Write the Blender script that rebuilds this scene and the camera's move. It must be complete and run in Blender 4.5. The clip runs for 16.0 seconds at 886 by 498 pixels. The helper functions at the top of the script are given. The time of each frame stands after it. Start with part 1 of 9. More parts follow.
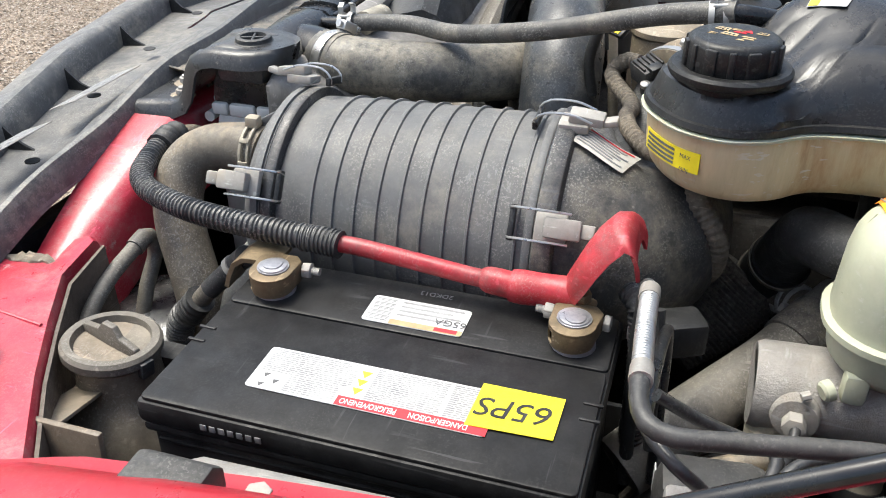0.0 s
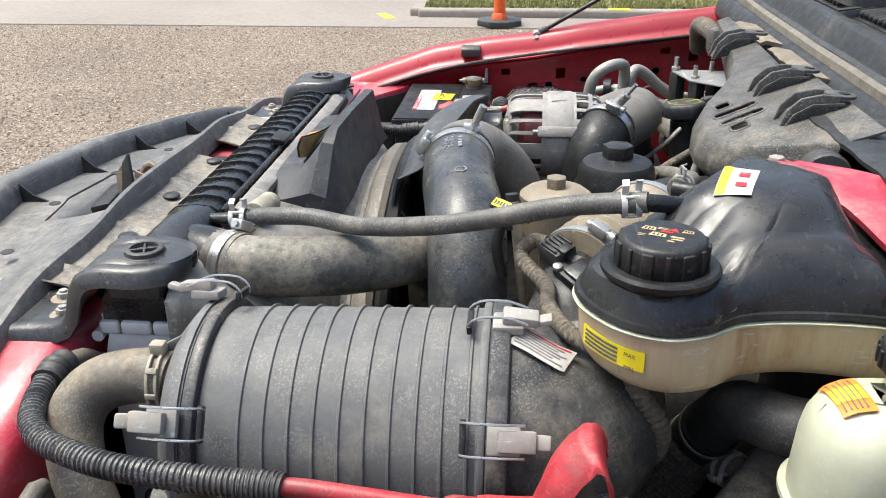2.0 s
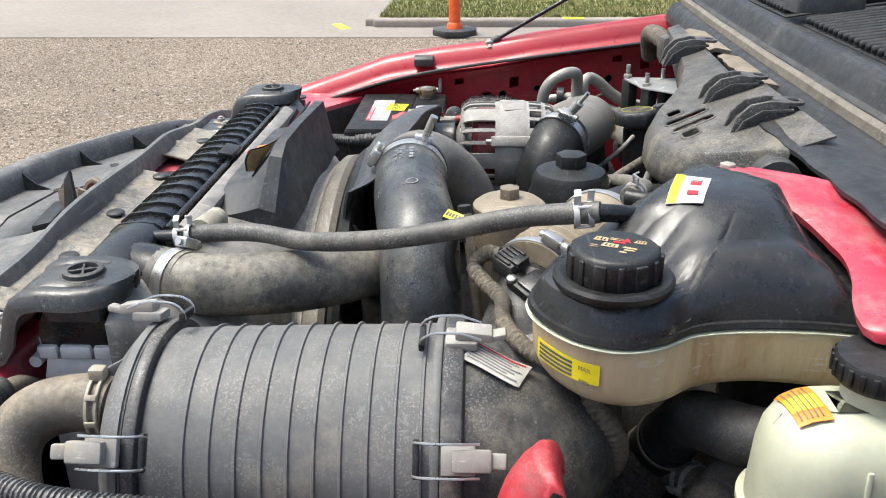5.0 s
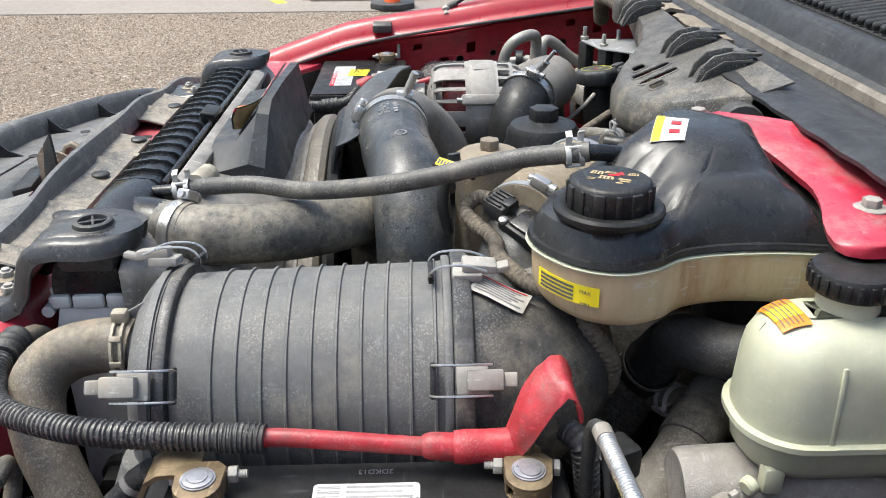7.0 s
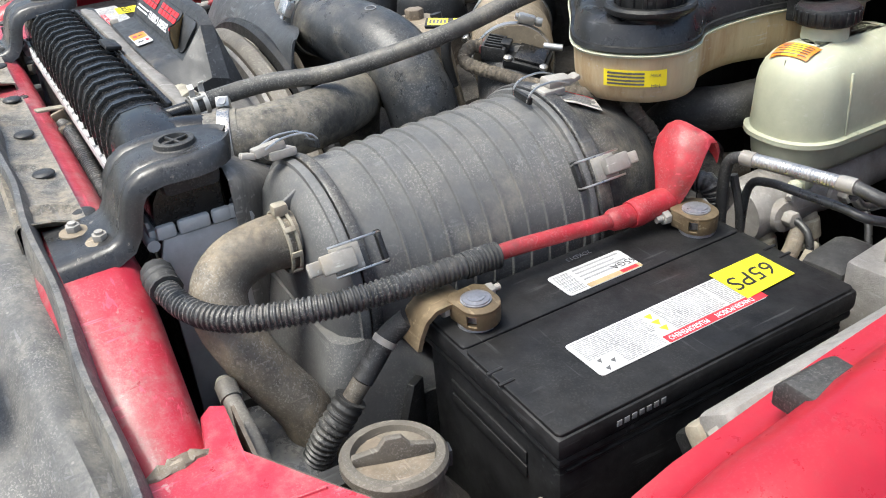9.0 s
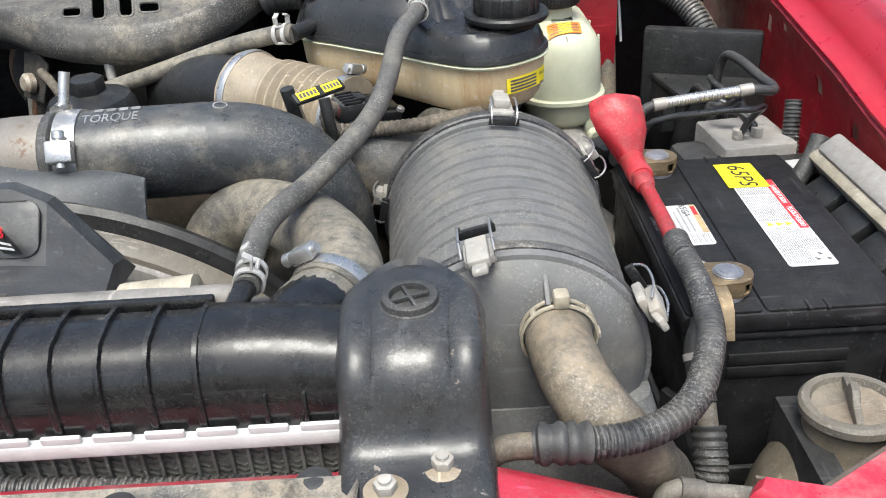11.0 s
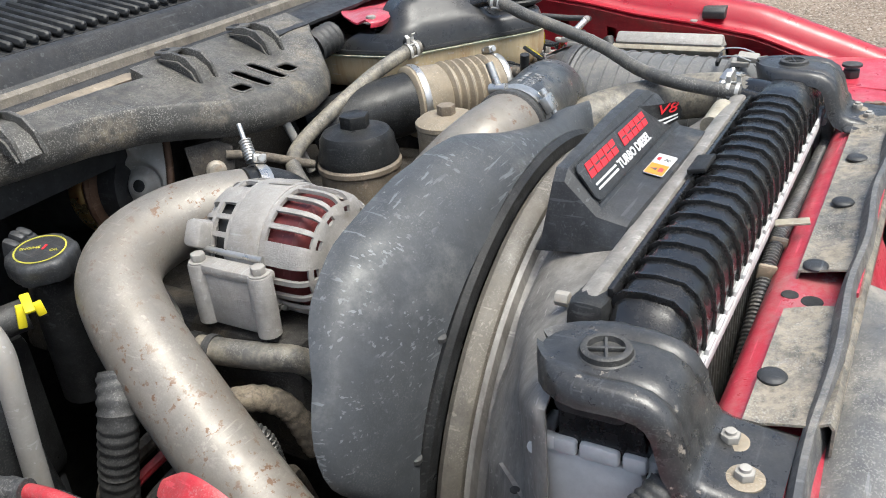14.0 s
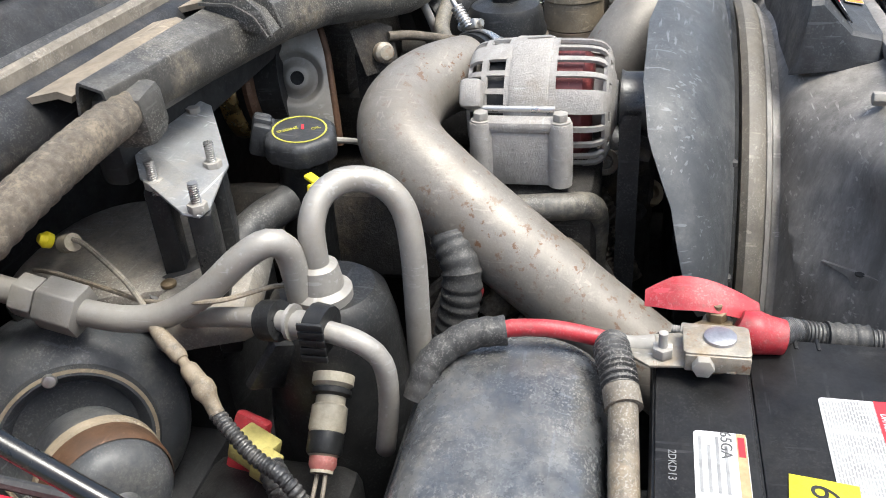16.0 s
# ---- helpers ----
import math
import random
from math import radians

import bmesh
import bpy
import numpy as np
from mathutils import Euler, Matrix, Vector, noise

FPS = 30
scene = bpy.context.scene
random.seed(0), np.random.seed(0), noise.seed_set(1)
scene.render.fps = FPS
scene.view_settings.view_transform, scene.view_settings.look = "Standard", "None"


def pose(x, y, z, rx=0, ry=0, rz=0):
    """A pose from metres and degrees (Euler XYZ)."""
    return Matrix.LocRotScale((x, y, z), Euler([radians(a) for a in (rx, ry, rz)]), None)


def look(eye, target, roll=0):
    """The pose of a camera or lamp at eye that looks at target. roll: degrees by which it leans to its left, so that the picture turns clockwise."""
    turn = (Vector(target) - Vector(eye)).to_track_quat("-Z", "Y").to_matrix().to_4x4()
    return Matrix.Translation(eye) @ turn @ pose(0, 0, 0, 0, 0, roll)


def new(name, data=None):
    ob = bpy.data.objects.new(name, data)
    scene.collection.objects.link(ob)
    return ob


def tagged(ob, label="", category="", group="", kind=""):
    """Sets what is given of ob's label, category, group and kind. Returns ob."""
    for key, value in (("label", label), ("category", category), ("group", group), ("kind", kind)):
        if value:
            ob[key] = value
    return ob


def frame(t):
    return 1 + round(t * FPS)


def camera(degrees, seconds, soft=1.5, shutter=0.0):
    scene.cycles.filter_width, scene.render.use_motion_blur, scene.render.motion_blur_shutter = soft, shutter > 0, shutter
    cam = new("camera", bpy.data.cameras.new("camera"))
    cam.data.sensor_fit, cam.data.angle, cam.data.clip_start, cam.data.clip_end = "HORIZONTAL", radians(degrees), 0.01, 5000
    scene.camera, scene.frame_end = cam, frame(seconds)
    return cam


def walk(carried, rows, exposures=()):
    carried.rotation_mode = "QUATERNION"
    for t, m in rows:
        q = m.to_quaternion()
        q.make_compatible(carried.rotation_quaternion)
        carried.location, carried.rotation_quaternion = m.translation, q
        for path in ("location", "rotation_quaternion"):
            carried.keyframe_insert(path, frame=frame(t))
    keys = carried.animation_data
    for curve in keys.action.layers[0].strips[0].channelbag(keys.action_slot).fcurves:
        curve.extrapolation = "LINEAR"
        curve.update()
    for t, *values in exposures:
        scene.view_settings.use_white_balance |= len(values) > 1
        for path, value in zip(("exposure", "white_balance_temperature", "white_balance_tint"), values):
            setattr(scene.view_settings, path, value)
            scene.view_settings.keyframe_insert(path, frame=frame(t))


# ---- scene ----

cam = camera(54.7, 16.0, 1.0)
PATH = [
    (0, (1.1504, 0.4557, 1.4712), (0.3370, 0.1909, 0.9533), -0.43),
    (0.5, (1.1500, 0.4713, 1.4822), (0.3025, 0.2389, 1.0050), -0.23),
    (1, (1.1259, 0.4392, 1.5034), (0.2525, 0.2612, 1.0501), -0.52),
    (1.5, (1.1136, 0.3925, 1.5179), (0.2182, 0.2623, 1.0921), -0.54),
    (2, (1.1027, 0.3638, 1.5333), (0.1936, 0.2704, 1.1275), -0.51),
    (2.5, (1.1054, 0.3556, 1.5313), (0.1897, 0.2829, 1.1361), -0.48),
    (3, (1.1032, 0.3554, 1.5307), (0.1851, 0.2953, 1.1387), -0.41),
    (3.5, (1.0966, 0.3651, 1.5315), (0.1786, 0.3107, 1.1388), -0.44),
    (4, (1.0910, 0.3729, 1.5309), (0.1736, 0.3209, 1.1363), -0.52),
    (6.5, (1.0823, 0.3457, 1.5285), (0.1696, 0.3325, 1.1200), -0.39),
    (7, (1.1423, 0.3156, 1.5196), (0.2359, 0.3383, 1.0979), -0.37),
    (7.5, (1.2770, 0.2449, 1.5182), (0.3836, 0.3274, 1.0766), -0.86),
    (8, (1.2968, 0.1163, 1.5023), (0.4287, 0.2851, 1.0354), -2.26),
    (8.5, (1.2123, -0.0319, 1.4828), (0.3804, 0.2494, 1.0045), -3.83),
    (8.7, (1.1867, -0.0768, 1.4831), (0.3774, 0.2511, 0.9958), -4.48),
    (10.8, (0.4900, -0.4519, 1.5098), (0.3974, 0.4013, 0.9965), -3.48),
    (11, (0.4047, -0.4636, 1.5086), (0.4028, 0.3973, 0.9997), -3.43),
    (11.5, (0.1482, -0.4628, 1.5438), (0.3482, 0.3838, 1.0506), -3.54),
    (12, (-0.0873, -0.4844, 1.5410), (0.2751, 0.3252, 1.0792), -4.98),
    (12.5, (-0.3500, -0.4781, 1.5407), (0.1475, 0.2646, 1.0926), -5.27),
    (13, (-0.5505, -0.3529, 1.5225), (0.0576, 0.3019, 1.0737), -5.00),
    (13.5, (-0.6811, -0.2677, 1.5426), (0.0155, 0.2948, 1.0973), -5.04),
    (14, (-0.8633, -0.1694, 1.5455), (-0.1040, 0.2961, 1.0909), -5.16),
    (14.5, (-1.0034, -0.0723, 1.5372), (-0.2024, 0.2995, 1.0680), -5.10),
    (15, (-1.0445, 0.0556, 1.5082), (-0.2212, 0.3475, 1.0214), -4.87),
    (15.5, (-1.0719, 0.1891, 1.5077), (-0.2440, 0.4287, 1.0007), -4.67),
    (16, (-1.1158, 0.3010, 1.4928), (-0.2871, 0.5172, 0.9765), -4.52),
]
walk(cam, [(t, look(eye, target, roll)) for t, eye, target, roll in PATH], exposures=[(0.0, 1.12, 6250, 4), (3.5, 1.1, 6250, 4), (8.5, 1.02, 6150, 4), (11.5, 1.0, 6100, 4), (13.5, 0.9, 6100, 4), (14.5, 1.04, 6120, 4), (16.0, 1.2, 6150, 5)])

# ---- light ----
world = bpy.data.worlds.new("sky")
scene.world = world
world.use_nodes = True
wn = world.node_tree
sky = wn.nodes.new("ShaderNodeTexSky")
sky.sky_type = "NISHITA"
sky.sun_disc = False
sky.sun_elevation = radians(68)
sky.sun_rotation = radians(190)
sky.air_density = 1.0
sky.dust_density = 6.0
sky.ozone_density = 1.0
wn.links.new(sky.outputs[0], wn.nodes["Background"].inputs[0])
wn.nodes["Background"].inputs[1].default_value = 0.14
sun_data = bpy.data.lights.new("sun", "SUN")
sun_data.energy = 1.9
sun_data.angle = radians(28)
sun_data.color = (1.0, 0.95, 0.88)
sun = new("sun", sun_data)
# a hazy sun, high in front of the truck
az, el = radians(190), radians(68)
sun.matrix_world = look((0, 0, 10), Vector((0, 0, 10)) - Vector((math.sin(az) * math.cos(el), math.cos(az) * math.cos(el), math.sin(el))))

# ---- materials ----
MATS = {}


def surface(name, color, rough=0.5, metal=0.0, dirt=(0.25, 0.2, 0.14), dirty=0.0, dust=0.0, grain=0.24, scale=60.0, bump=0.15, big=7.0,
            coat=0.0, spots=0.0, spot_color=(0.2, 0.07, 0.02), spot_scale=45.0, sub=0.0, spec=0.5, scuff=0.3, pale_edges=0.35, stretch=(1, 1, 1)):
    """A worn surface: a base colour with fine grain, patches of dirt, dust on what faces up, chips or rust spots, and fine relief."""
    if name in MATS:
        return MATS[name]
    m = bpy.data.materials.new(name)
    m.use_nodes = True
    nt = m.node_tree
    n, l = nt.nodes, nt.links
    b = n["Principled BSDF"]
    co = n.new("ShaderNodeTexCoord")
    mp = n.new("ShaderNodeMapping")
    mp.inputs["Scale"].default_value = stretch
    l.new(co.outputs["Object"], mp.inputs[0])

    def tex(sc, detail=4.0, rough_=0.6):
        t = n.new("ShaderNodeTexNoise")
        t.inputs["Scale"].default_value = sc
        t.inputs["Detail"].default_value = detail
        t.inputs["Roughness"].default_value = rough_
        l.new(mp.outputs[0], t.inputs["Vector"])
        return t.outputs[0]

    def ramp(sock, a, z):
        r = n.new("ShaderNodeMapRange")
        r.inputs[1].default_value, r.inputs[2].default_value = a, z
        l.new(sock, r.inputs[0])
        return r.outputs[0]

    def times(a, v):
        k = n.new("ShaderNodeMath")
        k.operation = "MULTIPLY"
        l.new(a, k.inputs[0])
        if isinstance(v, (int, float)):
            k.inputs[1].default_value = v
        else:
            l.new(v, k.inputs[1])
        return k.outputs[0]

    def mix(fac, a, z):
        x = n.new("ShaderNodeMix")
        x.data_type = "RGBA"
        l.new(fac, x.inputs[0]) if not isinstance(fac, float) else setattr(x.inputs[0], "default_value", fac)
        for s, v in ((6, a), (7, z)):
            if isinstance(v, tuple):
                x.inputs[s].default_value = (*v, 1)
            else:
                l.new(v, x.inputs[s])
        return x.outputs[2]

    fine = tex(scale * 6, 3.0, 0.7)
    mid_ = tex(scale * 0.8, 5.0, 0.65)
    dark = tuple(c * (1 - grain * 1.6) for c in color)
    light = tuple(min(1, c * (1 + grain * 1.6) + 0.02 * grain) for c in color)
    col = mix(ramp(mid_, 0.30, 0.70), dark, light)
    col = mix(times(ramp(fine, 0.45, 0.75), min(0.5, grain * 1.6)), col, tuple(c * 0.55 for c in color))
    blot = times(ramp(tex(big * 3.1, 6.0, 0.72), 0.50, 0.60), min(0.4, grain * 1.3))
    col = mix(blot, col, tuple(c * 0.62 for c in color))
    if dirty:
        patch = ramp(tex(big, 8.0, 0.72), 0.60 - 0.26 * dirty, 0.70 - 0.18 * dirty)
        broken = ramp(tex(scale * 1.6, 6.0, 0.75), 0.30, 0.58)
        col = mix(times(times(patch, broken), min(1.0, 0.4 + 0.6 * dirty)), col, dirt)
        smear = ramp(tex(big * 4.5, 6.0, 0.7), 0.58, 0.68)
        col = mix(times(smear, 0.45 * dirty), col, tuple(c * 0.5 for c in dirt))
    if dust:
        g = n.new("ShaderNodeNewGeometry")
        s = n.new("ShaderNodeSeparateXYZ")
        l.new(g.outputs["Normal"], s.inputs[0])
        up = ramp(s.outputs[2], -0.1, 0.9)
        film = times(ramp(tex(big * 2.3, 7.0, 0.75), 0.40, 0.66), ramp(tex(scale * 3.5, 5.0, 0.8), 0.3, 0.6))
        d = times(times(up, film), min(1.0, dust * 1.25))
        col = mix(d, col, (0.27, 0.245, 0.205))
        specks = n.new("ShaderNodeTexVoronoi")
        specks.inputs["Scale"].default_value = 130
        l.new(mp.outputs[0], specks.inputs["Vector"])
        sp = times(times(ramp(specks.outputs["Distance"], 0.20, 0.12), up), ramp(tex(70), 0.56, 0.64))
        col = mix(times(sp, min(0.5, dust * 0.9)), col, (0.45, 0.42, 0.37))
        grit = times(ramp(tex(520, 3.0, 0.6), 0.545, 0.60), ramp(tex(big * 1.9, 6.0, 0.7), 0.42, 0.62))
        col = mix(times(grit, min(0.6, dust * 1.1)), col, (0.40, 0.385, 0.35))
    if spots:
        sp = times(ramp(tex(spot_scale, 6.0, 0.7), 0.66 - 0.12 * spots, 0.70 - 0.12 * spots), ramp(tex(big * 1.3), 0.42, 0.6))
        col = mix(sp, col, spot_color)
        if metal:
            inv = n.new("ShaderNodeMath")
            inv.operation = "SUBTRACT"
            inv.inputs[0].default_value = 1.0
            l.new(sp, inv.inputs[1])
            l.new(times(inv.outputs[0], metal), b.inputs["Metallic"])
    if scuff:
        for sc3 in ((9, 210, 190), (200, 12, 230)):
            m2 = n.new("ShaderNodeMapping")
            m2.inputs["Scale"].default_value = sc3
            m2.inputs["Rotation"].default_value = (0.3, 0.5, 0.4 + sc3[0] * 0.002)
            l.new(co.outputs["Object"], m2.inputs[0])
            t2 = n.new("ShaderNodeTexNoise")
            t2.inputs["Scale"].default_value = 1.0
            t2.inputs["Detail"].default_value = 2.0
            l.new(m2.outputs[0], t2.inputs["Vector"])
            line = times(ramp(t2.outputs[0], 0.625, 0.665), ramp(tex(big * 1.7 + sc3[0] * 0.01), 0.50, 0.60))
            col = mix(times(line, min(0.8, scuff * 1.5)), col, tuple(min(0.6, c * 2.2 + 0.05) for c in color))
    # convex edges mix towards a paler tone, broken up by noise
    if pale_edges:
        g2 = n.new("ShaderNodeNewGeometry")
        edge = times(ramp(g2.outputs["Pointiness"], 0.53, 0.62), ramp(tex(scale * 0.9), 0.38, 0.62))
        col = mix(times(edge, pale_edges), col, tuple(min(0.65, c * 1.8 + 0.04) for c in color))
    l.new(col, b.inputs["Base Color"])
    if not (spots and metal):
        b.inputs["Metallic"].default_value = metal
    rr = n.new("ShaderNodeMapRange")
    rr.inputs[1].default_value, rr.inputs[2].default_value = 0.3, 0.7
    rr.inputs[3].default_value, rr.inputs[4].default_value = max(0.04, rough - 0.14), min(1, rough + 0.16)
    l.new(tex(scale * 0.7, 5.0, 0.7), rr.inputs[0])
    l.new(rr.outputs[0], b.inputs["Roughness"])
    b.inputs["Specular IOR Level"].default_value = spec
    if coat:
        b.inputs["Coat Weight"].default_value = coat
        b.inputs["Coat Roughness"].default_value = 0.08
    if sub:
        b.inputs["Subsurface Weight"].default_value = sub
        b.inputs["Subsurface Radius"].default_value = (0.02, 0.015, 0.01)
    if bump:
        bp = n.new("ShaderNodeBump")
        bp.inputs["Strength"].default_value = bump
        bp.inputs["Distance"].default_value = 0.002
        l.new(tex(scale * 5.0, 5.0, 0.7), bp.inputs["Height"])
        dent = n.new("ShaderNodeBump")
        dent.inputs["Strength"].default_value = min(0.4, bump * 0.9)
        dent.inputs["Distance"].default_value = 0.004
        l.new(tex(scale * 0.55, 3.0, 0.55), dent.inputs["Height"])
        l.new(bp.outputs[0], dent.inputs["Normal"])
        l.new(dent.outputs[0], b.inputs["Normal"])
    MATS[name] = m
    return m


strut_black = surface("satin black strut tube", (0.008, 0.0085, 0.0095), 0.22, bump=0.0, scuff=0.0, pale_edges=0.0, spec=0.5)
TAN = (0.27, 0.22, 0.155)
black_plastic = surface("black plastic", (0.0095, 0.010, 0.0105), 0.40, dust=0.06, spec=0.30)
gloss_plastic = surface("glossy black plastic", (0.008, 0.008, 0.0085), 0.24, dust=0.025, bump=0.04, spec=0.45, scuff=0.12, pale_edges=0.15)
bottle_plastic = surface("satin black bottle plastic", (0.015, 0.0155, 0.0165), 0.32, dust=0.06, grain=0.12, bump=0.06, spec=0.5, scuff=0.3, pale_edges=0.2)
battery_plastic = surface("battery case plastic", (0.0085, 0.0085, 0.0092), 0.46, dust=0.03, bump=0.05, spec=0.22, scuff=0.3)
grey_plastic = surface("sun-faded grey plastic", (0.026, 0.0275, 0.030), 0.46, dust=0.05, grain=0.12, dirt=TAN, dirty=0.12, spec=0.4)
shield_plastic = surface("blue-grey rubber sheet", (0.046, 0.050, 0.055), 0.46, dust=0.07, grain=0.07, big=5, scuff=0.8, dirt=(0.15, 0.15, 0.145), dirty=0.22, spots=0.22, spot_color=(0.17, 0.17, 0.165), spot_scale=150, spec=0.4)
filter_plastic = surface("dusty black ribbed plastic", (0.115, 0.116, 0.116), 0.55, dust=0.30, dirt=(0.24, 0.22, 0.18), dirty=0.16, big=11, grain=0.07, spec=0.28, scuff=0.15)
shroud_plastic = surface("dusty shroud plastic", (0.195, 0.182, 0.165), 0.50, dust=0.12, dirt=(0.06, 0.052, 0.044), dirty=0.45, big=16, stretch=(1, 1, 0.3))
ring_plastic = surface("dusty black ring plastic", (0.030, 0.031, 0.034), 0.45, dust=0.35, dirt=(0.25, 0.22, 0.17), dirty=0.3, big=12)
cone_rubber = surface("dirty black moulded rubber", (0.030, 0.031, 0.033), 0.5, dust=0.25, dirt=(0.22, 0.19, 0.14), dirty=0.5, big=9)
seal_rubber = surface("dusty seal rubber", (0.13, 0.112, 0.088), 0.65, dust=0.3, dirt=(0.16, 0.14, 0.11), dirty=0.4, big=14)
rubber = surface("black rubber", (0.024, 0.024, 0.024), 0.55, dust=0.16)
dirty_rubber = surface("oily dirty rubber hose", (0.052, 0.050, 0.047), 0.52, dust=0.30, dirt=(0.25, 0.22, 0.165), dirty=0.75, big=13)
tan_rubber = surface("mud-stained rubber hose", (0.10, 0.085, 0.065), 0.6, dust=0.35, dirt=(0.26, 0.205, 0.135), dirty=0.6, big=9)
elbow_plastic = surface("dusty black charge pipe plastic", (0.026, 0.029, 0.033), 0.34, dust=0.17, dirt=(0.22, 0.195, 0.15), dirty=0.34, big=8)
canister_plastic = surface("dull black canister plastic", (0.048, 0.053, 0.060), 0.24, dust=0.35, dirt=(0.20, 0.20, 0.19), dirty=0.35, big=10, spec=0.75)
ring_mud = surface("mud-caked ring plastic", (0.120, 0.105, 0.083), 0.55, dust=0.25, dirt=(0.055, 0.05, 0.043), dirty=0.55, big=12, grain=0.14)
tan_plastic = surface("tan dusty plastic", (0.24, 0.195, 0.135), 0.55, dust=0.3, dirt=(0.16, 0.125, 0.085), dirty=0.35, big=9, grain=0.14)
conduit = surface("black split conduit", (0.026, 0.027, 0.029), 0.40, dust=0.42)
red_cable = surface("red cable jacket", (0.36, 0.016, 0.026), 0.45, dust=0.18, dirt=(0.14, 0.045, 0.042), dirty=0.5, big=25, grain=0.12)
red_paint = surface("red car paint", (0.33, 0.006, 0.018), 0.36, coat=0.18, grain=0.04, bump=0.0, dust=0.04, scuff=0.0, pale_edges=0.0)
red_worn = surface("worn red primer paint", (0.40, 0.016, 0.040), 0.38, coat=0.2, dirt=(0.30, 0.15, 0.145), dirty=0.45, dust=0.12, big=12, scuff=0.8, spots=0.3, spot_color=(0.42, 0.30, 0.28), spot_scale=30, grain=0.06)
red_inner = surface("dusty red inner panel", (0.26, 0.007, 0.014), 0.42, dirt=(0.08, 0.03, 0.028), dirty=0.45, big=8, grain=0.12)
silver_pipe = surface("weathered aluminium pipe", (0.200, 0.182, 0.158), 0.46, metal=0.25, dirt=(0.165, 0.14, 0.112), dirty=0.42, grain=0.09, pale_edges=0.0, scuff=0.12, dust=0.15, spots=0.75, spot_color=(0.12, 0.062, 0.030), big=8, spot_scale=95)
alloy_tube = surface("dull aluminium tube", (0.29, 0.275, 0.25), 0.5, metal=0.3, dirt=(0.25, 0.22, 0.18), dirty=0.4, big=10, grain=0.07, pale_edges=0.0, scuff=0.15)
cast_alloy = surface("cast aluminium", (0.315, 0.298, 0.278), 0.58, metal=0.2, dirt=(0.20, 0.172, 0.135), dirty=0.35, scale=110, bump=0.6, big=14, dust=0.25, grain=0.09, pale_edges=0.0, scuff=0.15)
steel = surface("bright steel", (0.50, 0.49, 0.47), 0.32, metal=0.85, dirt=(0.28, 0.23, 0.16), dirty=0.25, big=20, grain=0.08, pale_edges=0.0, scuff=0.15)
clip_steel = surface("dusty zinc clip", (0.27, 0.255, 0.23), 0.65, metal=0.0, dirt=TAN, dirty=0.35, big=30, grain=0.1)
brass = surface("corroded brass terminal", (0.185, 0.138, 0.080), 0.5, metal=0.5, dirt=(0.12, 0.085, 0.05), dirty=0.45, big=30, spots=0.3, spot_color=(0.4, 0.33, 0.22))
bright_brass = surface("heat-tinted brass strap", (0.62, 0.44, 0.19), 0.30, metal=0.9, dirt=(0.16, 0.10, 0.05), dirty=0.4, big=18, grain=0.08)
rust_brown = surface("rust-brown steel", (0.115, 0.062, 0.034), 0.6, metal=0.2, dirt=(0.05, 0.032, 0.022), dirty=0.5, big=25)
lead = surface("lead post", (0.32, 0.32, 0.34), 0.38, metal=0.7)
copper = surface("copper winding", (0.10, 0.014, 0.014), 0.5)
black_metal = surface("black painted steel", (0.020, 0.0205, 0.0215), 0.33, coat=0.12, dust=0.09, spots=0.25, spot_color=(0.25, 0.22, 0.18), spot_scale=80)
fin_metal = surface("radiator fins", (0.16, 0.16, 0.15), 0.5, metal=0.5, dirt=(0.12, 0.11, 0.09), dirty=0.4)
strip_metal = surface("aluminium header strip", (0.58, 0.58, 0.57), 0.45, metal=0.15, dirty=0.15, grain=0.06, pale_edges=0.0, scuff=0.15)
white_tank = surface("milky white plastic", (0.44, 0.45, 0.335), 0.4, sub=0.2, grain=0.05, dirt=(0.40, 0.40, 0.30), dirty=0.2, big=6, bump=0.03, pale_edges=0.0, scuff=0.15)
cream_tank = surface("yellowed cream plastic", (0.52, 0.42, 0.26), 0.42, sub=0.15, grain=0.08, dirt=(0.30, 0.155, 0.055), dirty=0.55, big=14, bump=0.04, stretch=(1, 1, 0.18))
washer_plastic = surface("dirty cream plastic", (0.30, 0.27, 0.205), 0.55, dirt=(0.16, 0.125, 0.085), dirty=0.55, big=8, dust=0.2)
mud_panel = surface("mud-browned inner sheet metal", (0.075, 0.056, 0.042), 0.6, dirt=(0.15, 0.115, 0.075), dirty=0.5, big=9, dust=0.1)
brown_plastic = surface("mud-caked plastic", (0.17, 0.135, 0.095), 0.6, dirt=(0.07, 0.06, 0.05), dirty=0.4, big=12, dust=0.2)
cover_plastic = surface("dusty front panel plastic", (0.082, 0.083, 0.085), 0.52, dust=0.32, dirt=(0.27, 0.245, 0.20), dirty=0.35, big=6, grain=0.14)
pocket_plastic = surface("muddy black plastic", (0.06, 0.06, 0.058), 0.5, dust=0.5, dirt=(0.30, 0.255, 0.19), dirty=0.85, big=12)
cowl_plastic = surface("dusty cowl plastic", (0.017, 0.0175, 0.019), 0.48, dust=0.09, dirt=(0.19, 0.16, 0.12), dirty=0.16, big=5, spec=0.32)
trough_plastic = surface("tan-dusted trough plastic", (0.038, 0.0365, 0.0335), 0.52, dust=0.38, dirt=(0.225, 0.187, 0.133), dirty=0.40, big=6, grain=0.14)
foam_tan = surface("dusty tan foam", (0.155, 0.128, 0.095), 0.8, dirt=(0.25, 0.205, 0.145), dirty=0.6, big=7, grain=0.12)
harness_wrap = surface("cloth tape harness", (0.11, 0.092, 0.07), 0.8, dirt=TAN, dirty=0.4, big=20, scale=200, bump=0.6)
